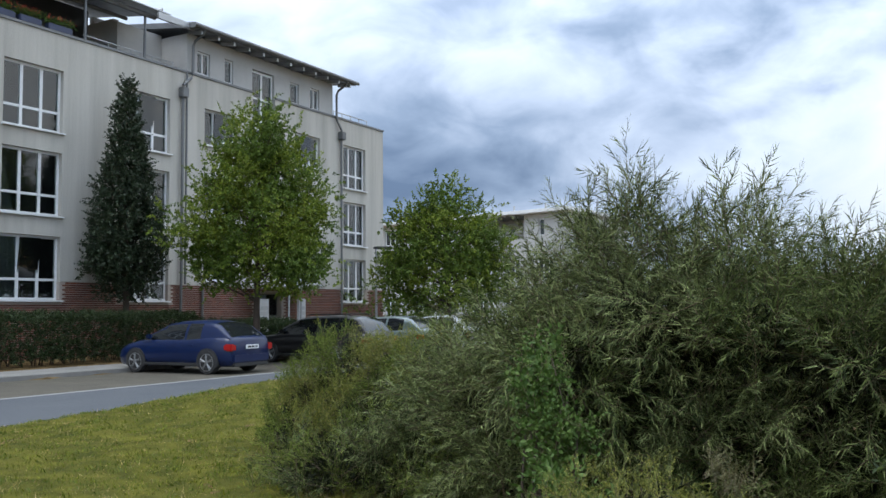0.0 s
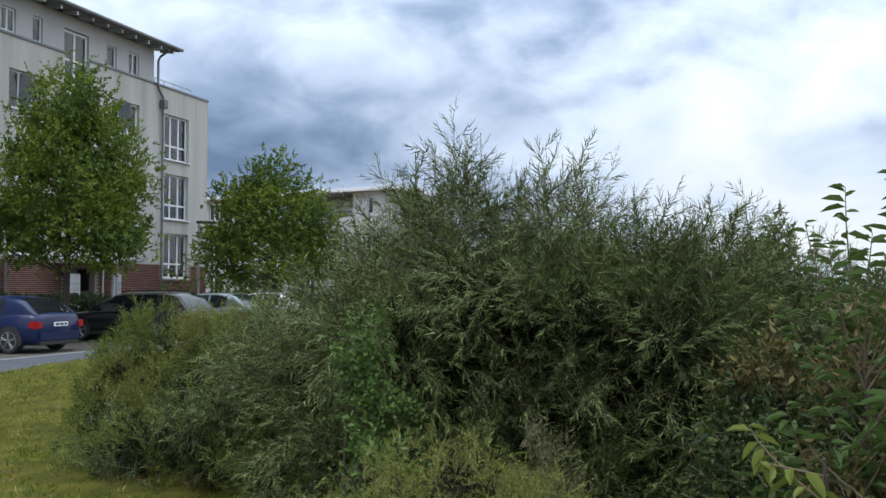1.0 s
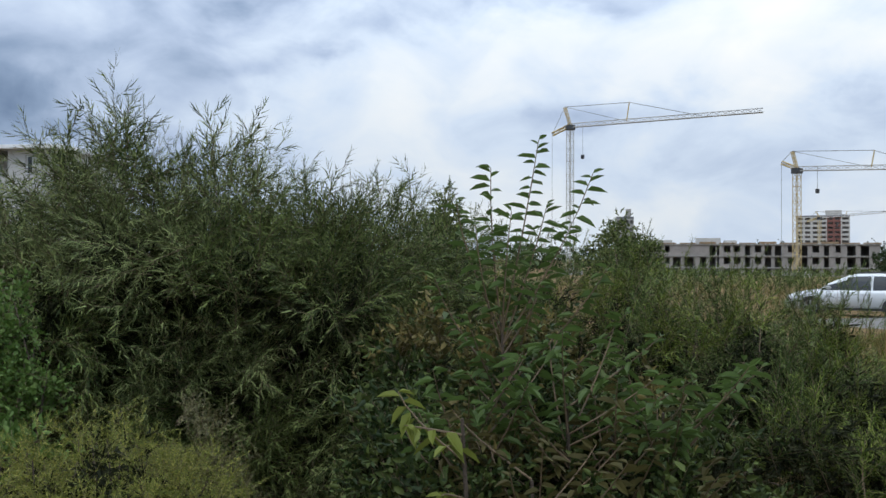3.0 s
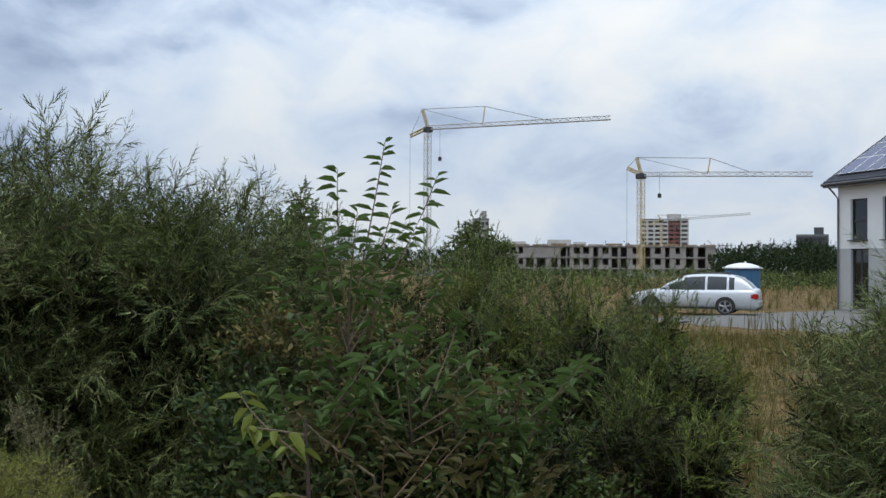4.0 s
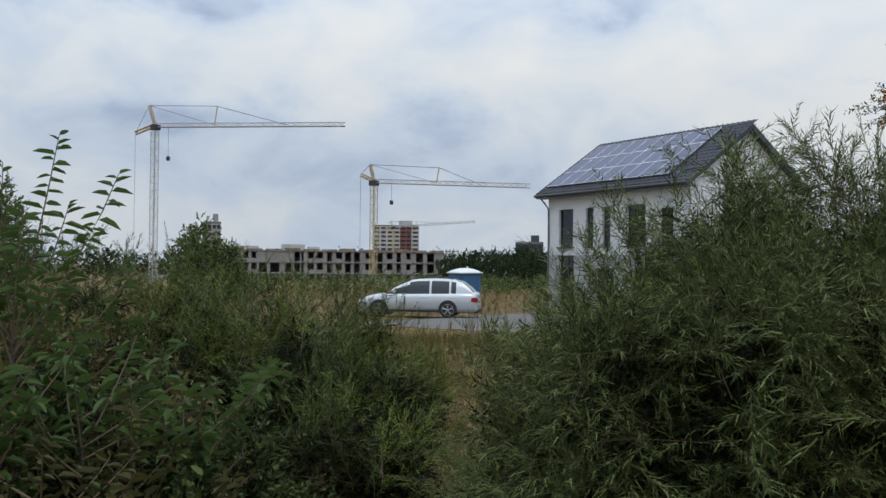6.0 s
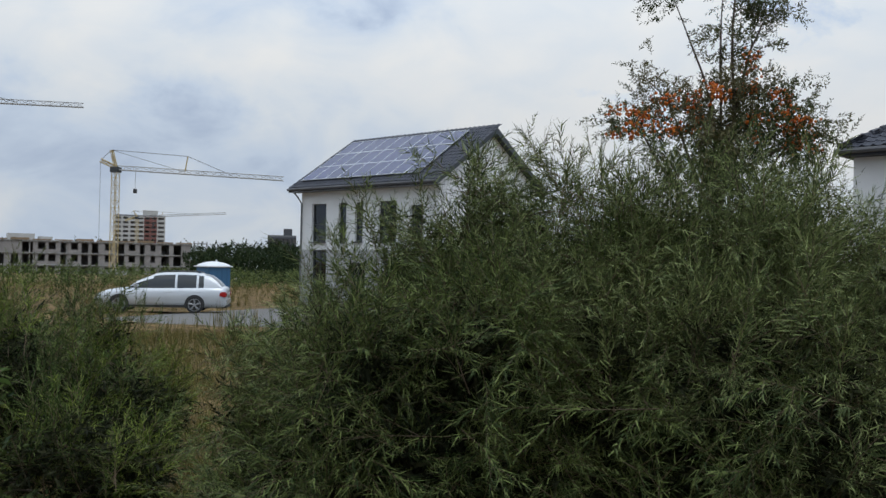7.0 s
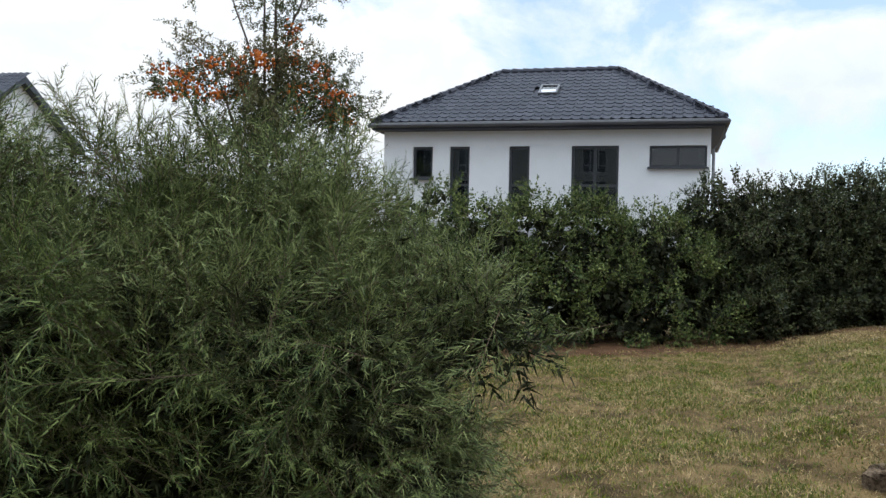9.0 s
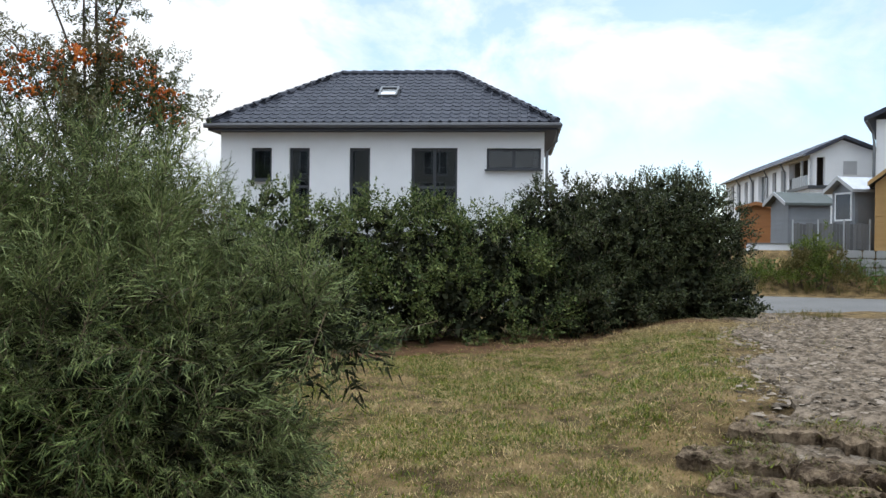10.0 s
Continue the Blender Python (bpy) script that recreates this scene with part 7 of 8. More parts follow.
M_CRANE_GREY = material("crane_pale_grey", (0.46, 0.46, 0.45), (0.32, 0.32, 0.32), rough=0.6, scale=0.3, fine=3.0, bump=0.0)
M_TIMBER = material("formwork_timber", (0.30, 0.21, 0.13), (0.20, 0.145, 0.09), rough=0.85, scale=0.6, fine=5.0)
M_PALE_BLOCK = material("pale_blockwork", (0.50, 0.49, 0.46), (0.37, 0.365, 0.35), rough=0.9, scale=0.4, fine=4.0)
M_FAR_BRICK = material("far_red_brick", (0.20, 0.085, 0.07), (0.15, 0.07, 0.06), rough=0.9, scale=0.2, fine=2.0)


def build_shell():
    x0, y0 = polar(43.9, 236)
    x1, y1 = polar(57.85, 243)
    L = math.hypot(x1 - x0, y1 - y0)
    ex, ey = (x1 - x0) / L, (y1 - y0) / L
    zb = -3.4
    m = Matrix(((ex, -ey, 0, x0), (ey, ex, 0, y0), (0, 0, 1, zb), (0, 0, 0, 1)))
    t = thing("building_shell", m, "three-storey raw concrete building shell with empty window openings", "building")
    rnd = random.Random(5)
    cols = []
    x = 1.6
    while x < L - 3:
        w = rnd.choice((1.2, 1.6, 2.0, 2.4))
        cols.append((x, x + w, rnd.random() < 0.55))
        x += w + rnd.choice((0.8, 1.1, 1.5))
    st = 2.95
    for f in range(3):
        ops = [(a, b, f * st + (0.0 if tall else 0.8), f * st + 2.45) for a, b, tall in cols if not (f == 2 and 9 < a < 17)]
        part("wall", pierced_wall(0, L, f * st, f * st + 2.7, 0, 0.4, ops), M_SHELL, t)
        part("floor_slab", boxes((-0.3, L + 0.3, -0.25, 12, f * st + 2.7, f * st + 2.93)), M_CONCRETE, t)
    for x in (0, L - 0.4):
        part("wall", boxes((x, x + 0.4, 0.4, 12, 0, 8.55)), M_CONCRETE, t)
    for k in range(7):
        part("partition", boxes((k * L / 7 + 3, k * L / 7 + 3.3, 0.41, 12, 0, 8.5)), M_CONCRETE, t)
    part("back_wall", boxes((0.4, L - 0.4, 6, 6.3, 0, 8.5)), M_ROOM, t)
    for k in range(12):
        a = 1 + k * (L / 12)
        part("edge_formwork", boxes((a, a + L / 12 - 0.8, -0.35, 0.1, 8.86, 9.15 + 0.25 * (k % 3 == 0))), M_TIMBER, t)
    for a, b, h in ((2, 9, 1.0), (15, 21, 1.5), (22, 25, 0.9)):
        part("parapet", boxes((a, b, 1.0, 5, 8.88, 8.88 + h)), M_PALE_BLOCK, t)
    # scaffolding at the far end
    bm = bmesh.new()
    for i in range(4):
        for y in (-0.4, -1.4):
            tube(bm, [(L + 0.6 + i * 1.1, y, 0), (L + 0.6 + i * 1.1, y, 9.6)], 0.07, 5)
    for k in range(5):
        tube(bm, [(L + 0.5, -0.9, k * 2 + 1), (L + 4.2, -0.9, k * 2 + 1)], 0.12, 5)
    part("scaffolding", bm, M_ZINC, t)


build_shell()


def lattice(bm, p0, p1, width, r, bays, up=Vector((0, 0, 1)), triangle=False):
    """An open truss between two points: chords and zigzag braces."""
    p0, p1 = Vector(p0), Vector(p1)
    d = (p1 - p0).normalized()
    a = d.cross(up if abs(d.dot(up)) < 0.9 else Vector((1, 0, 0))).normalized() * width / 2
    b = d.cross(a).normalized() * width / 2
    corners = [a + b, a - b, -a - b, -a + b] if not triangle else [a + b, -a + b, -b]
    for c in corners:
        tube(bm, [p0 + c, p1 + c], r, 4)
    n = len(corners)
    for i in range(bays):
        q0, q1 = p0.lerp(p1, i / bays), p0.lerp(p1, (i + 1) / bays)
        for k in range(n):
            c, e = corners[k], corners[(k + 1) % n]
            tube(bm, [q0 + (c if i % 2 else e), q1 + (e if i % 2 else c)], r * 0.6, 4)
            tube(bm, [q0 + c, q0 + e], r * 0.5, 4)
    return bm


def build_crane(az, d, top, tip_az, tip_rise, apex, post, counter, drop, label, tail=-2.0, mast=None):
    x, y = polar(az, d)
    z0 = height(x, y)
    t = thing("tower_crane", Matrix.Translation((x, y, z0)), label, "crane", "tower cranes")
    tx, ty = polar(tip_az, d * 0.995)
    jd = Vector((tx - x, ty - y, 0))
    L = jd.length
    j = jd.normalized()
    h = top - z0
    part("mast", lattice(bmesh.new(), (0, 0, 0), (0, 0, h), 1.25, 0.1, int(h / 1.6)), mast or M_CRANE, t, "lattice mast")
    part("base", boxes((-2.2, 2.2, -2.2, 2.2, -0.2, 1.2), bevel=0.1), M_CONCRETE, t)
    head = Vector((0, 0, h + 0.6))
    tip = head + j * L + Vector((0, 0, tip_rise))
    part("jib", lattice(bmesh.new(), head, tip, 0.95, 0.10, int(L / 1.8), triangle=True), M_CRANE_GREY, t, "pale lattice jib")
    ct = head - j * counter + Vector((0, 0, tail))
    part("counter_jib", lattice(bmesh.new(), head, ct, 0.7, 0.12, 4), M_CRANE, t)
    part("slewing_cab", boxes((-0.9, 0.9, -0.9, 0.9, h - 0.5, h + 0.7), bevel=0.05), M_DARK_FRAME, t)
    ap = head + Vector((0, 0, apex)) - j * (counter * 0.3)
    part("tower_top", lattice(bmesh.new(), head, ap, 0.5, 0.1, 4), M_CRANE, t)
    ps = head + j * post[0] + Vector((0, 0, tip_rise * post[0] / L))
    pt = ps + Vector((0, 0, post[1])) + j * 0.6
    part("jib_post", tubes((([*ps], [*pt]), 0.14), seg=5), M_CRANE, t)
    far = head + (tip - head) * 0.68
    part("tie_bar", tubes((([*ap], [*pt]), 0.07), (([*pt], [*far]), 0.07), (([*ap], [*ps]), 0.05), (([*ap], [*ct]), 0.06), seg=4), M_ZINC, t)
    part("cable", tubes((([*ct], [ct.x, ct.y, 3.0]), 0.05), seg=4), M_ZINC, t)
    hk = head + j * drop[0]
    part("hoist_cable", tubes((([*hk], [hk.x, hk.y, h - drop[1]]), 0.05), seg=4), M_ZINC, t)
    part("hook_block", boxes((hk.x - 0.35, hk.x + 0.35, hk.y - 0.35, hk.y + 0.35, h - drop[1] - 1.0, h - drop[1]), bevel=0.1), M_DARK_FRAME, t)


build_crane(39.7, 214, 32.9, 51.45, 1.9, 4.5, (13.3, 4.4), 4.3, (3.0, 6.5), "tall tower crane with a pale lattice mast and jib", mast=M_CRANE_GREY)
build_crane(53.35, 210, 21.0, 63.45, -0.95, 3.9, (14.8, 3.6), 3.2, (4.2, 4.0), "yellow tower crane beside the building shell", tail=1.5)
build_crane(54.6, 480, 22.0, 59.9, 3.2, 3.0, (12, 2.0), 6.0, (8, 3.0), "distant tower crane with a low jib")


M_SHED_DARK = material("far_dark_cladding", (0.07, 0.075, 0.085), (0.05, 0.052, 0.06), rough=0.8, scale=0.2, fine=2.0)


def build_far_buildings():
    def block_at(az0, az1, d, z1, floors, mats, label, bays, zb=-6.0):
        x0, y0 = polar(az0, d)
        x1, y1 = polar(az1, d)
        L = math.hypot(x1 - x0, y1 - y0)
        ex, ey = (x1 - x0) / L, (y1 - y0) / L
        t = thing("tower_block", Matrix(((ex, -ey, 0, x0), (ey, ex, 0, y0), (0, 0, 1, zb), (0, 0, 0, 1))), label, "building", "distant buildings")
        H = z1 - zb
        st = H / floors
        n = len(mats)
        for k, (a, b, mt) in enumerate(mats):
            ops = []
            m = max(1, int(bays * (b - a)))
            for f in range(floors):
                for i in range(m):
                    u0 = a * L + (b - a) * L * (i + 0.15) / m
                    ops.append((u0, u0 + (b - a) * L * 0.7 / m, f * st + 0.3 * st, f * st + 0.82 * st))
            part("wall", pierced_wall(a * L, b * L, 0, H, -0.5 if k % 2 else 0, 0.6, ops), mt, t)
        part("interior_wall", boxes((0.2, L - 0.2, 2.0, 3.0, 0, H)), M_ROOM, t)
        part("roof", boxes((0, L, 0.65, 12, H + 0.02, H + 0.9)), M_ZINC, t)
        if floors > 2:
            part("roof_house", boxes((L * 0.55, L * 0.85, 2, 8, H + 0.92, H + 4.0)), mats[-1][2], t)

    block_at(53.3, 56.25, 600, 28.2, 12, [(0, 0.58, M_PALE_BLOCK), (0.58, 0.83, M_FAR_BRICK), (0.83, 1.0, M_PALE_BLOCK)], "distant tower block in white and red brick", 8)
    block_at(42.6, 43.7, 360, 17.5, 8, [(0, 1, M_CONCRETE)], "distant grey tower block", 4)
    block_at(62.5, 64.3, 420, 12.5, 4, [(0, 0.4, M_SHED_DARK), (0.4, 1, M_SHED_DARK)], "distant dark stepped building", 7)
    block_at(60.6, 62.4, 170, 2.9, 2, [(0, 1, M_WHITE_WALL)], "low white building behind trees", 5, -2.6)


build_far_buildings()


def far_foliage(name, label, az, d, z, n, leaf_scale, mat, clump):
    """Woods too far off to count: clumps of leaves in a band."""
    pos = []
    k = int(n / 26)
    for i in range(k):
        a, r = rng.uniform(*az), rng.uniform(*d)
        x, y = polar(a, r)
        g = height(x, y)
        top = g + (z[0] + (z[1] - z[0]) * (0.5 + 0.5 * noise.noise((a * 0.9, r * 0.01, 2.0)) + 0.25 * noise.noise((a * 3.1, 0, 5))) )
        w = clump * rng.uniform(0.6, 1.2)
        q = unit(rng.normal(size=(26, 3)))
        hh = max(top - g, 0.5) / 2
        pos.append(np.array([x, y, g + hh]) + q * np.array([w, w, hh]))
    pos = np.concatenate(pos)
    dd = unit(rng.normal(size=pos.shape) + np.array([0, 0, 0.5]))
    lv, lf, _, _ = place(FAR_TWIGS, pos, dd, rng.uniform(0.7, 1.3, len(pos)) * leaf_scale)
    tagged(mesh_object(name, lv, lf, mat, None), label, "trees", kind="stuff")


far_foliage("far_woods", "dark line of distant woods on the horizon", (30, 76), (330, 520), (7.5, 12), 5000, 6.0, M_FAR_LEAF, 6.0)
far_foliage("field_hedgerow", "dark hedgerow trees behind the field", (58, 72), (115, 150), (3.6, 6.0), 5600, 2.1, M_FAR_LEAF, 1.9)
far_foliage("field_bank", "green scrub along the far edge of the field", (44, 70), (85, 105), (1.2, 2.2), 4200, 0.9, M_HAW, 1.4)
far_foliage("field_bank", "green scrub in front of the row houses", (129.5, 142), (31.6, 33.0), (0.3, 0.8), 640, 0.4, M_BRAMBLE, 0.4)
far_foliage("street_shrubs", "green shrubs behind the parked cars", (-6, 5), (41, 48), (1.2, 3.4), 700, 0.9, M_MAPLE, 1.0)


# ---- beyond the hedge: row houses, sheds, fence ----
M_WOOD_ORANGE = material("orange_timber", (0.36, 0.15, 0.045), (0.26, 0.105, 0.035), rough=0.7, scale=1.5, fine=25, streak=(0.6, 0.6, 6.0))
M_WOOD_HONEY = material("honey_timber", (0.42, 0.25, 0.09), (0.32, 0.185, 0.065), rough=0.7, scale=1.5, fine=25, streak=(0.6, 0.6, 6.0))
M_SHED = material("grey_shed_paint", (0.22, 0.235, 0.25), (0.17, 0.18, 0.195), rough=0.7, scale=1.2, fine=25)
M_SHED_ROOF = material("grey_green_felt", (0.10, 0.115, 0.11), (0.075, 0.085, 0.08), rough=0.85, scale=2.0, fine=30)
M_FENCE = material("weathered_fence", (0.15, 0.145, 0.14), (0.10, 0.098, 0.095), rough=0.9, scale=2.0, fine=30, piece=0.5, streak=(6.0, 6.0, 0.5))


def facing(az, d, z):
    """x to the right as seen from the camera, y away from it."""
    x, y = polar(az, d)
    a = radians(az)
    return Matrix(((math.cos(a), math.sin(a), 0, x), (-math.sin(a), math.cos(a), 0, y), (0, 0, 1, z), (0, 0, 0, 1)))


def build_row_houses():
    x0, y0 = polar(135.07, 46.0)
    ex, ey = math.sin(radians(120)), math.cos(radians(120))
    m = Matrix(((ex, ey, 0, x0), (ey, -ex, 0, y0), (0, 0, 1, 1.0), (0, 0, 0, 1)))
    # x runs away along the long side, y along the gable
    t = thing("row_house", m, "white terraced houses with a low grey roof and balconies", "house")
    L, G, ze, za, ya = 21.5, 5.2, 4.95, 5.67, 1.46
    ops = [(0.35, 3.9, 3.46, 4.8), (4.7, 5.6, 2.6, 4.6), (6.6, 7.5, 2.6, 4.6), (8.7, 11.0, 3.0, 4.7), (12.2, 13.2, 2.6, 4.6), (14.0, 15.0, 2.6, 4.6), (16.2, 17.4, 2.6, 4.6), (18.4, 19.6, 2.6, 4.6)]
    part("wall", pierced_wall(0, L, -0.8, ze, 0, 0.3, ops), M_WHITE_WALL, t, "white front wall with tall windows")
    for o in ops[1:]:
        add_window(t, *o, 0.16, M_WHITE_FRAME if o[1] - o[0] > 2 else M_DARK_FRAME, M_GLASS_DARK, cols=(0.33, 0.66) if o[1] - o[0] > 2 else (), sill=False)
    # the corner loggia, open on both sides
    part("balcony_rail", boxes((0.36, 3.89, 0.05, 0.09, 3.46, 4.0)), M_GLASS_DARK, t)
    part("balcony_floor", boxes((-0.15, 3.9, -0.12, 1.9, 3.3, 3.45)), M_DARK_FRAME, t)
    part("balcony_back", boxes((0.3, 3.9, 1.9, 2.0, 3.46, 5.0)), M_TIMBER, t, "timber-clad back wall of the balcony")
    part("balcony_post", boxes((1.9, 2.02, 0.08, 0.2, 3.46, 4.8), bevel=0.01), M_WHITE_FRAME, t)
    gable = bmesh.new()
    prism(gable, [(0.0, -0.8), (G, -0.8), (G, 4.2), (G - 0.4, 4.35), (ya, 3.45), (0.0, 3.45)], -0.004, 0.3, "x")
    part("gable_wall", gable, M_WHITE_WALL, t, "white gable wall")
    upper = bmesh.new()
    prism(upper, [(0.68, 3.46), (ya, 3.46), (G - 0.4, 4.36), (ya, za - 0.06), (0.68, 5.26)], -0.002, 0.3, "x")
    part("gable_wall", upper, M_WHITE_WALL, t)
    lintel = bmesh.new()
    prism(lintel, [(0.0, 4.8), (0.675, 4.8), (0.675, 5.24), (0.0, 4.93)], -0.002, 0.3, "x")
    part("gable_wall", lintel, M_WHITE_WALL, t)
    part("corner_post", boxes((0.0, 0.16, 0.0, 0.12, 3.46, 4.8)), M_WHITE_FRAME, t)
    part("roof", prism(bmesh.new(), [(-0.3, ze - 0.14), (ya, za), (G + 0.5, 3.95), (G + 0.5, 4.1), (ya, za + 0.15), (-0.3, ze + 0.02)], -0.35, L, "x"), M_TILE, t, "low dark roof")
    part("gutter", tubes(([(-0.35, -0.36, ze - 0.08), (L, -0.36, ze - 0.08)], 0.06)), M_ZINC, t)
    part("rear_wall", boxes((0.35, L, G - 0.3, G, -0.8, 4.1)), M_WHITE_WALL, t)
    part("roller_shutter", boxes((-0.03, -0.008, 1.51, 2.12, 3.96, 4.6), bevel=0.004), M_GREY_WALL, t)
    for k in range(4):
        part("downpipe", tubes(([(4.3 + k * 3.9, -0.1, -0.8), (4.3 + k * 3.9, -0.1, 4.4), (4.3 + k * 3.9, -0.32, 4.8)], 0.05)), M_ZINC, t)
    # the house at the edge
    h = thing("row_house", facing(142.0, 44, 1.0), "white house with a downpipe beside a timber shed", "house")
    part("wall", pierced_wall(-2.63, 5, -0.8, 6.2, 0, 0.3, [(-2.15, -1.0, 3.6, 5.7)]), M_WHITE_WALL, h)
    part("wall", boxes((-2.63, -2.33, 0.3, 7, -0.8, 6.2)), M_WHITE_WALL, h)
    part("wall", boxes((-2.33, 5, 2.0, 2.2, -0.8, 6.2)), M_ROOM, h)
    part("roof", prism(bmesh.new(), [(-3.1, 6.1), (1.2, 8.0), (5.5, 6.1), (5.5, 6.3), (1.2, 8.2), (-3.1, 6.3)], -0.5, 7.5, "y"), M_TILE, h)
    add_window(h, -2.15, -1.0, 3.6, 5.7, 0.14, M_WHITE_FRAME, M_GLASS_DARK, transom=0.45, sill=False)
    part("downpipe", tubes(([(-3.0, -0.5, 6.1), (-2.75, -0.1, 5.6), (-2.7, -0.08, 5.1), (-2.7, -0.08, -0.8)], 0.06)), M_ZINC, h)


build_row_houses()


def build_shed(az, d, w, deep, eave, ridge, z, wall, roof, label, window=None, trim=None, turn=0.0):
    """A board-clad shed, its right front corner (turned) or the middle of its front at an angle and distance."""
    m = facing(az, d, z) if not turn else facing(az, d, z) @ Matrix.Rotation(radians(turn), 4, "Z") @ Matrix.Translation((-w / 2, 0, 0))
    t = thing("garden_shed", m, label, "shed", "garden sheds")
    n = int(eave / 0.19)
    for s in (-w / 2, w / 2 - 0.06):
        part("side_wall", boxes((s, s + 0.06, 0.06, deep, 0, eave)), wall, t)
    part("back_wall", boxes((-w / 2 + 0.06, w / 2 - 0.06, deep - 0.06, deep, 0, eave)), wall, t)
    bm = bmesh.new()
    prism(bm, [(-w / 2, 0), (w / 2, 0), (w / 2, eave), (0, ridge - 0.02), (-w / 2, eave)], 0.0, 0.055, "y")
    part("front_wall", bm, wall, t)
    for k in range(n):
        part("board", boxes((-w / 2, w / 2, -0.022, -0.002, k * 0.19 + 0.01, k * 0.19 + 0.18), bevel=0.0), wall, t)
    part("roof", prism(bmesh.new(), [(-w / 2 - 0.2, eave - 0.08), (0, ridge), (w / 2 + 0.2, eave - 0.08), (w / 2 + 0.2, eave + 0.02), (0, ridge + 0.1), (-w / 2 - 0.2, eave + 0.02)], -0.25, deep + 0.2, "y"), roof, t)
    part("barge_board", prism(bmesh.new(), [(-w / 2 - 0.22, eave - 0.1), (0, ridge - 0.02), (w / 2 + 0.22, eave - 0.1), (w / 2 + 0.22, eave + 0.05), (0, ridge + 0.13), (-w / 2 - 0.22, eave + 0.05)], -0.28, -0.255, "y"), trim or wall, t)
    for k in range(n):
        part("board", boxes((w / 2 + 0.002, w / 2 + 0.022, 0.06, deep, k * 0.19 + 0.01, k * 0.19 + 0.18)), wall, t)
    if window:
        a, b, z0, z1 = window
        part("pane", boxes((a, b, -0.04, -0.024, z0, z1)), M_GLASS_DARK, t)
        part("window_frame", boxes((a - 0.06, a, -0.06, -0.024, z0 - 0.06, z1 + 0.06), (b, b + 0.06, -0.06, -0.024, z0 - 0.06, z1 + 0.06), (a, b, -0.06, -0.024, z1, z1 + 0.06), (a, b, -0.06, -0.024, z0 - 0.06, z0)), M_WHITE_FRAME, t)
    return t


build_shed(133.91, 38.0, 1.4, 1.75, 1.82, 2.2, 1.43, M_SHED, M_SHED_ROOF, "grey painted garden shed with a green felt roof", trim=M_PALE_METAL, turn=-62)
# this roof's pale metal paints in the sky's reflection on wet roofing
build_shed(137.54, 34.5, 1.3, 1.9, 2.12, 2.52, 1.43, M_SHED, M_PALE_METAL, "tall grey garden shed with a white-framed window, roof coloured pale for sky glare", window=(-0.4, 0.45, 1.1, 2.0), trim=M_PALE_METAL, turn=-55)
build_shed(132.1, 42.0, 1.35, 1.6, 1.78, 1.95, 1.43, M_WOOD_ORANGE, M_SHED_ROOF, "orange timber shed half hidden by the hedge")
build_shed(140.8, 33.2, 2.6, 4.0, 2.25, 3.35, 1.43, M_WOOD_HONEY, M_TILE, "honey-coloured timber house with a dark roof")
low_wall = thing("garden_wall", facing(132.8, 34.6, 1.0), "low white garden wall behind the weeds", "wall")
part("wall", boxes((-0.75, 0.75, 0, 0.2, -0.3, 0.62), bevel=0.02), M_WHITE_WALL, low_wall)
part("coping", boxes((-0.78, 0.78, -0.03, 0.23, 0.622, 0.67), bevel=0.01), M_KERB, low_wall)


def build_retaining_wall():
    """Rough grey blocks that hold the gardens up above the road."""
    t = thing("retaining_wall", facing(139.2, 32.7, 0.3), "rough grey stone retaining wall below the gardens", "wall")
    for j in range(4):
        x = -1.7 + 0.2 * (j % 2)
        while x < 2.4:
            w = rng.uniform(0.28, 0.55)
            part("stone", boxes((x, x + w - 0.025, rng.uniform(-0.05, 0.03) + j * 0.05, 0.5, j * 0.29, j * 0.29 + 0.27), bevel=0.03), M_CONCRETE, t)
            x += w


build_retaining_wall()


def build_fence():
    t = thing("garden_fence", facing(136.3, 33.9, 1.38), "weathered grey board fence with metal posts", "fence")
    board = mesh_of(boxes((0, 0.10, 0, 0.02, 0.06, 0.98), bevel=0.004), "board", M_FENCE)
    for i in range(23):
        ob = new("board", board)
        ob.parent = t
        ob.matrix_basis = Matrix.Translation((-1.26 + i * 0.108, 0.02 * (i % 2), 0.03 * math.sin(i * 1.7)))
    for i in range(4):
        part("post", tubes(([(-1.26 + i * 0.82, -0.05, -0.3), (-1.26 + i * 0.82, -0.05, 1.12)], 0.028)), M_PALE_METAL, t)
    part("rail", boxes((-1.26, 1.25, 0.045, 0.075, 0.25, 0.31), (-1.26, 1.25, 0.045, 0.075, 0.75, 0.81)), M_FENCE, t)


build_fence()


# ---- steps and stony path ----
M_STONE = material("weathered_stone", (0.040, 0.026, 0.015), (0.235, 0.172, 0.112), rough=0.95, scale=9.0, fine=45, amount=0.8, bump=1.0, piece=0.2, spec=0.12)
M_GRAVEL = material("path_stone", (0.070, 0.054, 0.038), (0.290, 0.235, 0.180), rough=0.95, scale=2.4, fine=36, amount=0.6, bump=1.0, island=0.9, spec=0.15)
M_PATH_SOIL = material("path_earth", (0.046, 0.034, 0.021), (0.235, 0.182, 0.132), rough=0.95, scale=8.0, fine=30, amount=0.82, bump=1.0, spec=0.1)


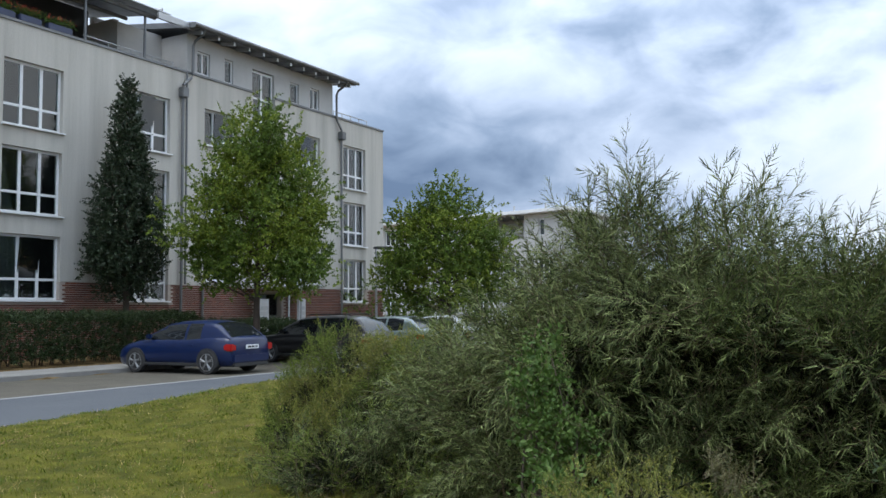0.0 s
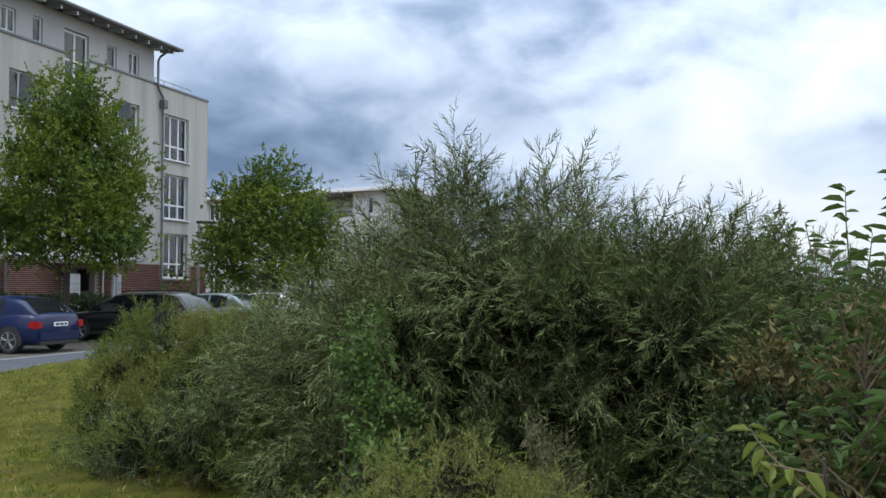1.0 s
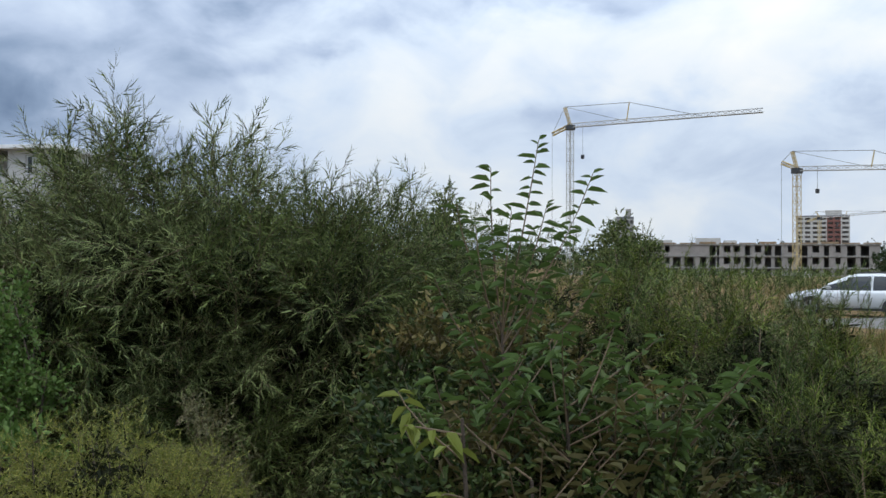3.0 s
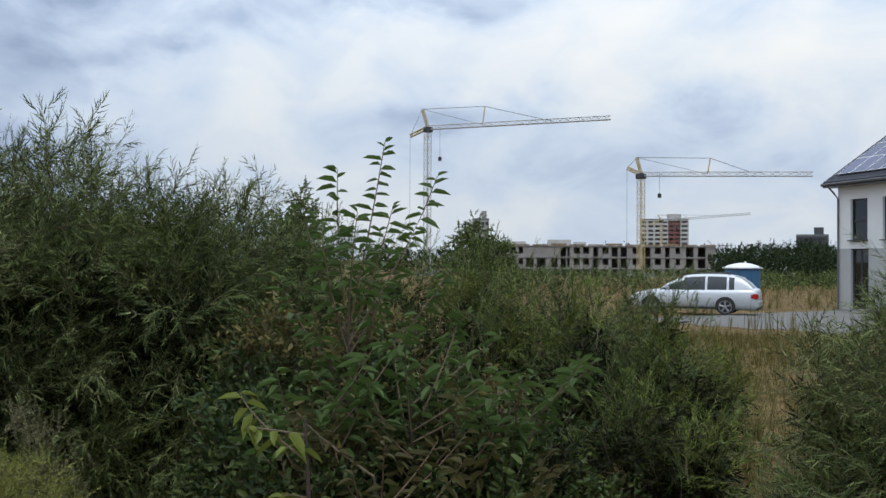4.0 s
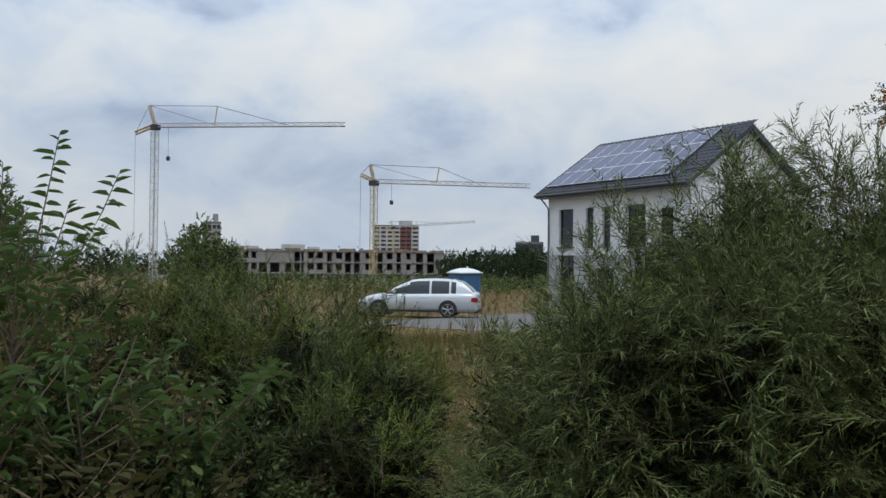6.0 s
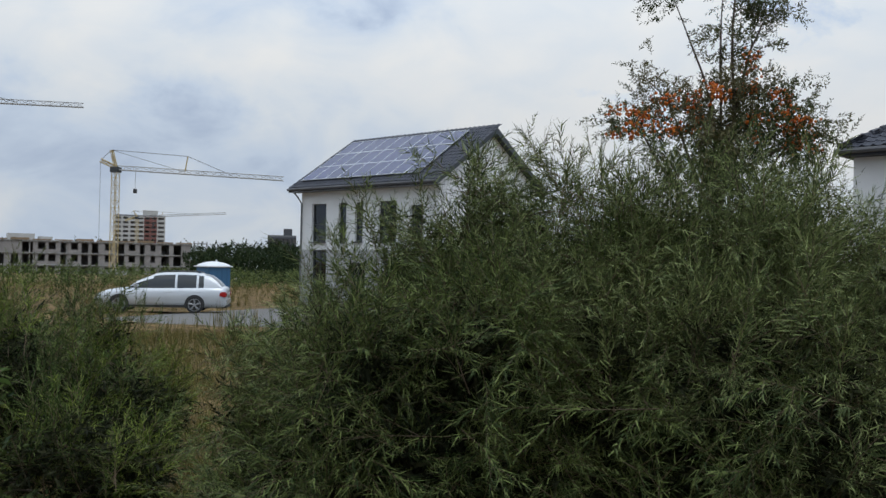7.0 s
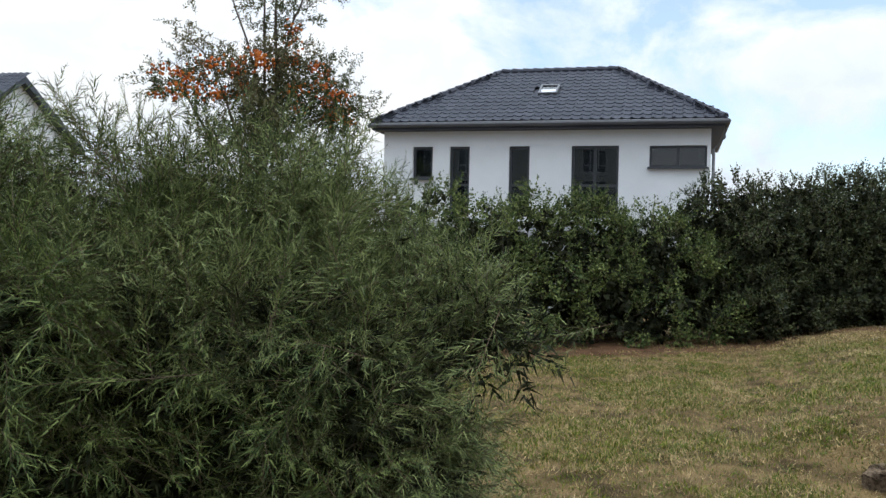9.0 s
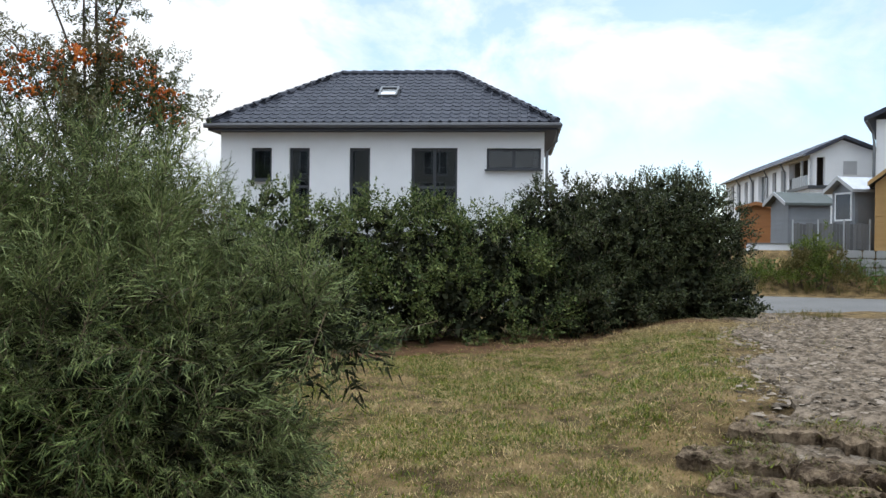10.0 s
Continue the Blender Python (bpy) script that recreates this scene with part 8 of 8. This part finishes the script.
def build_steps():
    flight = thing("stone_steps", Matrix.Identity(4), "old broken stone steps with weeds in the gaps", "steps")
    d = Vector((-0.85, -0.525, 0))
    back = Vector((0.525, -0.85, 0))
    for (x, y, z), L, deep, rise in (((5.62, -4.86, 0.235), 2.6, 0.5, 0.15), ((5.38, -4.18, 0.135), 0.75, 0.42, 0.12), ((4.72, -4.62, 0.125), 1.9, 0.45, 0.10), ((4.86, -4.02, 0.055), 2.4, 0.42, 0.12)):
        bm = bmesh.new()
        n, m = int(L / 0.028), 16
        g = []
        for i in range(n + 1):
            row = []
            for j in range(m + 1):
                jag = 0.10 * noise.noise((i * 0.16, x, y)) + 0.05 * noise.noise((i * 0.55, x, 3)) + 0.025 * noise.noise((i * 1.3, x, 5))
                p = Vector((x, y, z)) + d * (L * i / n) + back * (deep * j / m + (jag if j == 0 else 0))
                p.z += 0.05 * noise.noise((p.x * 3, p.y * 3, 0)) + 0.03 * noise.noise((p.x * 11, p.y * 11, 2)) + 0.022 * noise.noise((p.x * 26, p.y * 26, 5)) - (0.05 if i in (0, n) else 0) - (0.025 if j == 0 else 0)
                row.append(bm.verts.new(p))
            g.append(row)
        for i in range(n):
            for j in range(m):
                bm.faces.new((g[i][j], g[i][j + 1], g[i + 1][j + 1], g[i + 1][j]))
        edge = [g[i][0] for i in range(n + 1)]
        lows = [bm.verts.new(v.co + Vector((0, 0, -rise - 0.06)) + back * (0.02 + 0.02 * noise.noise((k * 0.9, x, 7)))) for k, v in enumerate(edge)]
        for i in range(n):
            bm.faces.new((edge[i], edge[i + 1], lows[i + 1], lows[i]))
        for e, s in ((0, 1), (n, -1)):
            vs = g[e] + [bm.verts.new(g[e][-1].co + Vector((0, 0, -rise - 0.06))), lows[e]]
            bm.faces.new(vs if s > 0 else vs[::-1])
        bmesh.ops.recalc_face_normals(bm, faces=bm.faces)
        part("step", bm, M_STONE, flight)
    # earth, moss and weeds that lie on the treads
    tufts = []
    for (x, y, z), L, deep in (((5.62, -4.86, 0.235), 2.6, 0.5), ((4.72, -4.62, 0.125), 1.9, 0.45), ((4.86, -4.02, 0.055), 2.4, 0.42), ((5.38, -4.18, 0.135), 0.75, 0.42)):
        for _ in range(int(L * 130)):
            u, v = rng.random(), rng.beta(2.2, 1.2)
            if noise.noise((u * L * 2.3, x, v)) < -0.05:
                continue
            p = Vector((x, y, z)) + d * (L * u) + back * (deep * v)
            tufts.append((p.x, p.y, p.z + 0.05 * noise.noise((p.x * 3, p.y * 3, 0))))
    tufts = np.array(tufts)
    lv, lf, _, _ = place(SHORT_TUFTS, tufts, unit(np.array([[0, 0, 1.0]]) + rng.normal(size=tufts.shape) * 0.2), rng.uniform(0.5, 1.3, len(tufts)))
    tagged(mesh_object("step_weeds", lv, lf, M_STRAW, None), "dry weeds and moss on the stone steps", "weeds", kind="stuff")
    lv, lf, _, _ = place(LAWN_TUFTS, tufts[::5], unit(np.array([[0, 0, 1.0]]) + rng.normal(size=tufts[::5].shape) * 0.2), rng.uniform(0.7, 1.6, len(tufts[::5])))
    tagged(mesh_object("step_weeds", lv, lf, M_GRASS, None), "green weeds in the gaps of the steps", "weeds", kind="stuff")
    # small broken stones and crumbs on the treads
    crumbs = tufts[rng.integers(0, len(tufts), 520)] + rng.normal(size=(520, 3)) * np.array([0.06, 0.06, 0.004])
    # the path above: a rough sheet and loose stones
    bm = bmesh.new()
    rows = []
    for i in range(200):
        r = 7.0 + i * 0.068
        row = []
        for k in range(61):
            edge = 133.5 - 0.25 * (r - 7.0) + 1.0 * math.sin(r * 1.7) + 0.6 * noise.noise((r * 2.7, 0, 0))
            x, y = polar(edge + (142 - edge) * k / 60, r)
            rubble = 0.022 * noise.noise((x * 3, y * 3, 1)) + 0.034 * noise.noise((x * 8, y * 8, 3)) + 0.026 * noise.noise((x * 17, y * 17, 6))
            row.append(bm.verts.new((x, y, height(x, y) + 0.025 + roughness(x, y) + max(rubble, -0.02) - (0.07 if k == 0 or i in (0, 199) else 0))))
        rows.append(row)
    for a, b in zip(rows, rows[1:]):
        for k in range(60):
            bm.faces.new((a[k], a[k + 1], b[k + 1], b[k]))
    bmesh.ops.recalc_face_normals(bm, faces=bm.faces)
    tagged(part("path", bm, M_PATH_SOIL, None), "stony path of broken paving and gravel", "path", kind="structure")
    v = np.array([(-1, -1, 0), (1, -1, 0), (1.1, 1, 0), (-0.9, 1, 0), (-0.7, -0.6, 0.8), (0.6, -0.7, 0.9), (0.7, 0.6, 0.7), (-0.6, 0.7, 0.85)]) * np.array([0.95, 0.95, 0.34])
    f = np.array([(0, 1, 5, 4), (1, 2, 6, 5), (2, 3, 7, 6), (3, 0, 4, 7), (4, 5, 6, 7)])
    stones = [(v * rng.uniform(0.7, 1.3, (8, 3)), f, np.zeros((3, 3)), np.array([(0, 1, 2, 2)])) for _ in range(6)]
    pos = []
    while len(pos) < 9000:
        r = rng.uniform(6.6, 19)
        a = rng.uniform(128, 146)
        if a < 133 - 0.25 * (r - 7) + rng.normal(0, 1.2):
            continue
        x, y = polar(a, r)
        pos.append((x, y, height(x, y) + 0.02 + roughness(x, y)))
    pos = np.array(pos)
    sc = np.exp(rng.normal(-4.2, 0.5, len(pos)))
    lv, lf, _, _ = place(stones, pos, unit(np.array([[0, 0, 1.0]]) + rng.normal(size=pos.shape) * 0.15), sc)
    cv, cf, _, _ = place(stones, crumbs, unit(np.array([[0, 0, 1.0]]) + rng.normal(size=crumbs.shape) * 0.3), np.exp(rng.normal(-4.3, 0.5, len(crumbs))))
    tagged(mesh_object("rubble", cv, cf, M_STONE, None), "small broken stones lying on the steps", "rubble", kind="stuff")
    tagged(mesh_object("gravel", lv, lf, M_GRAVEL, None), "loose stones on the path", "gravel", kind="stuff")


build_steps()


def build_hedge_soil():
    """Bare brown earth under the front of the hedge, with a ragged edge."""
    bm = bmesh.new()
    rows = []
    for i in range(70):
        y = 1.0 - 13.4 * i / 69
        e = 11.45 + 0.4 * noise.noise((y * 1.3, 4, 0)) + 0.25 * noise.noise((y * 4, 1, 0)) - 0.06 * y
        rows.append([bm.verts.new((e + w, y, height(e + w, y) + roughness(e + w, y) + (0.012 if w > 0.1 else -0.03) + 0.012 * noise.noise((w * 9 + y * 3, y * 9, 0)))) for w in (0, 0.15, 0.4, 0.7, 1.0, 1.4, 1.8, 2.3)])
    for a, b in zip(rows, rows[1:]):
        for k in range(7):
            bm.faces.new((a[k], a[k + 1], b[k + 1], b[k]))
    bmesh.ops.recalc_face_normals(bm, faces=bm.faces)
    tagged(part("soil_strip", bm, M_EARTH, None, smooth=True), "bare brown earth at the foot of the hedge", "soil", kind="structure")


build_hedge_soil()


# ---- roof terrace: flower boxes ----
M_FLOWER = leaf_material("red_flower", (0.50, 0.05, 0.04), (0.62, 0.16, 0.10), translucent=0.2)
M_POT = material("dark_blue_pot", (0.03, 0.045, 0.10), (0.02, 0.03, 0.07), rough=0.4, scale=4, fine=40)


def build_flower_boxes():
    for s, w in ((-2.2, 0.9), (-1.2, 0.8), (-0.1, 0.95)):
        x, y = street_place(s, -0.15)
        t = thing("flower_box", Matrix.Translation((x, y, 11.1)) @ Matrix.Rotation(radians(59.7), 4, "Z"), "dark blue flower box with red geraniums on the parapet", "flower box", "flower boxes")
        part("box", boxes((-w / 2, w / 2, -0.12, 0.12, 0.0, 0.24), bevel=0.03), M_POT, t)
        p = np.stack([rng.uniform(-w / 2, w / 2, 90), rng.normal(0, 0.08, 90), rng.uniform(0.2, 0.32, 90)], 1)
        d = unit(np.array([[0, 0, 1.0]]) + rng.normal(size=p.shape) * 0.5)
        lv, lf, _, _ = place(SMALL_TWIGS, p, d, rng.uniform(0.6, 1.1, 90))
        mesh_object("leaves", lv, lf, M_BRAMBLE, t, "stuff")
        p = p[:44] + np.array([0, 0, 0.16])
        lv, lf, _, _ = place(SMALL_TWIGS, p, d[:44], rng.uniform(0.35, 0.6, 44))
        mesh_object("flowers", lv, lf, M_FLOWER, t, "stuff")


build_flower_boxes()


# ---- bricks of the block's base and pavers of the parking strip, last ----
def build_bricks():
    brick = mesh_of(boxes((0.005, 0.233, -0.014, 0.03, 0.006, 0.061)), "brick", M_BRICK)
    holder = [o for o in block.children if o.name.startswith("brick_base")][0]
    holes = [(-13.6, -11.4), (-9.0, -6.8), (-5.2, -4.4), (-2.2, 0.1), (2.5, 4.75), (15.6, 17.6)]
    tv = [v.co.copy() for v in brick.vertices]
    tf = [tuple(p.vertices) for p in brick.polygons]
    verts, faces, made = [], [], 0
    for j in range(36):
        z = 0.03 + j * 0.0745
        for i in range(146):
            x = -15.95 + i * 0.24 + (0.12 if j % 2 else 0)
            if x > 18.85 or (9.3 < x + 0.12 < 11.3 and z < 2.5) or (z + 0.07 > 2.03 and any(a - 0.12 < x + 0.12 < b + 0.12 for a, b in holes)):
                continue
            if z > 1.45 and -0.2 < x < 8.5 and made < 300 and i % 2 == 0 or (z > 1.45 and 11.5 < x < 15 and made < 300):
                ob = new("brick", brick)
                ob.parent = holder
                ob.matrix_basis = Matrix.Translation((x, 0.02, z))
                made += 1
            else:
                k = len(verts)
                verts += [(v.x + x, v.y + 0.02, v.z + z) for v in tv]
                faces += [tuple(k + q for q in f) for f in tf]
    me = bpy.data.meshes.new("bricks")
    me.from_pydata(verts, [], faces)
    me.materials.append(M_BRICK)
    ob = new("bricks", me)
    ob.parent = holder
    tagged(ob, kind="stuff")


build_bricks()
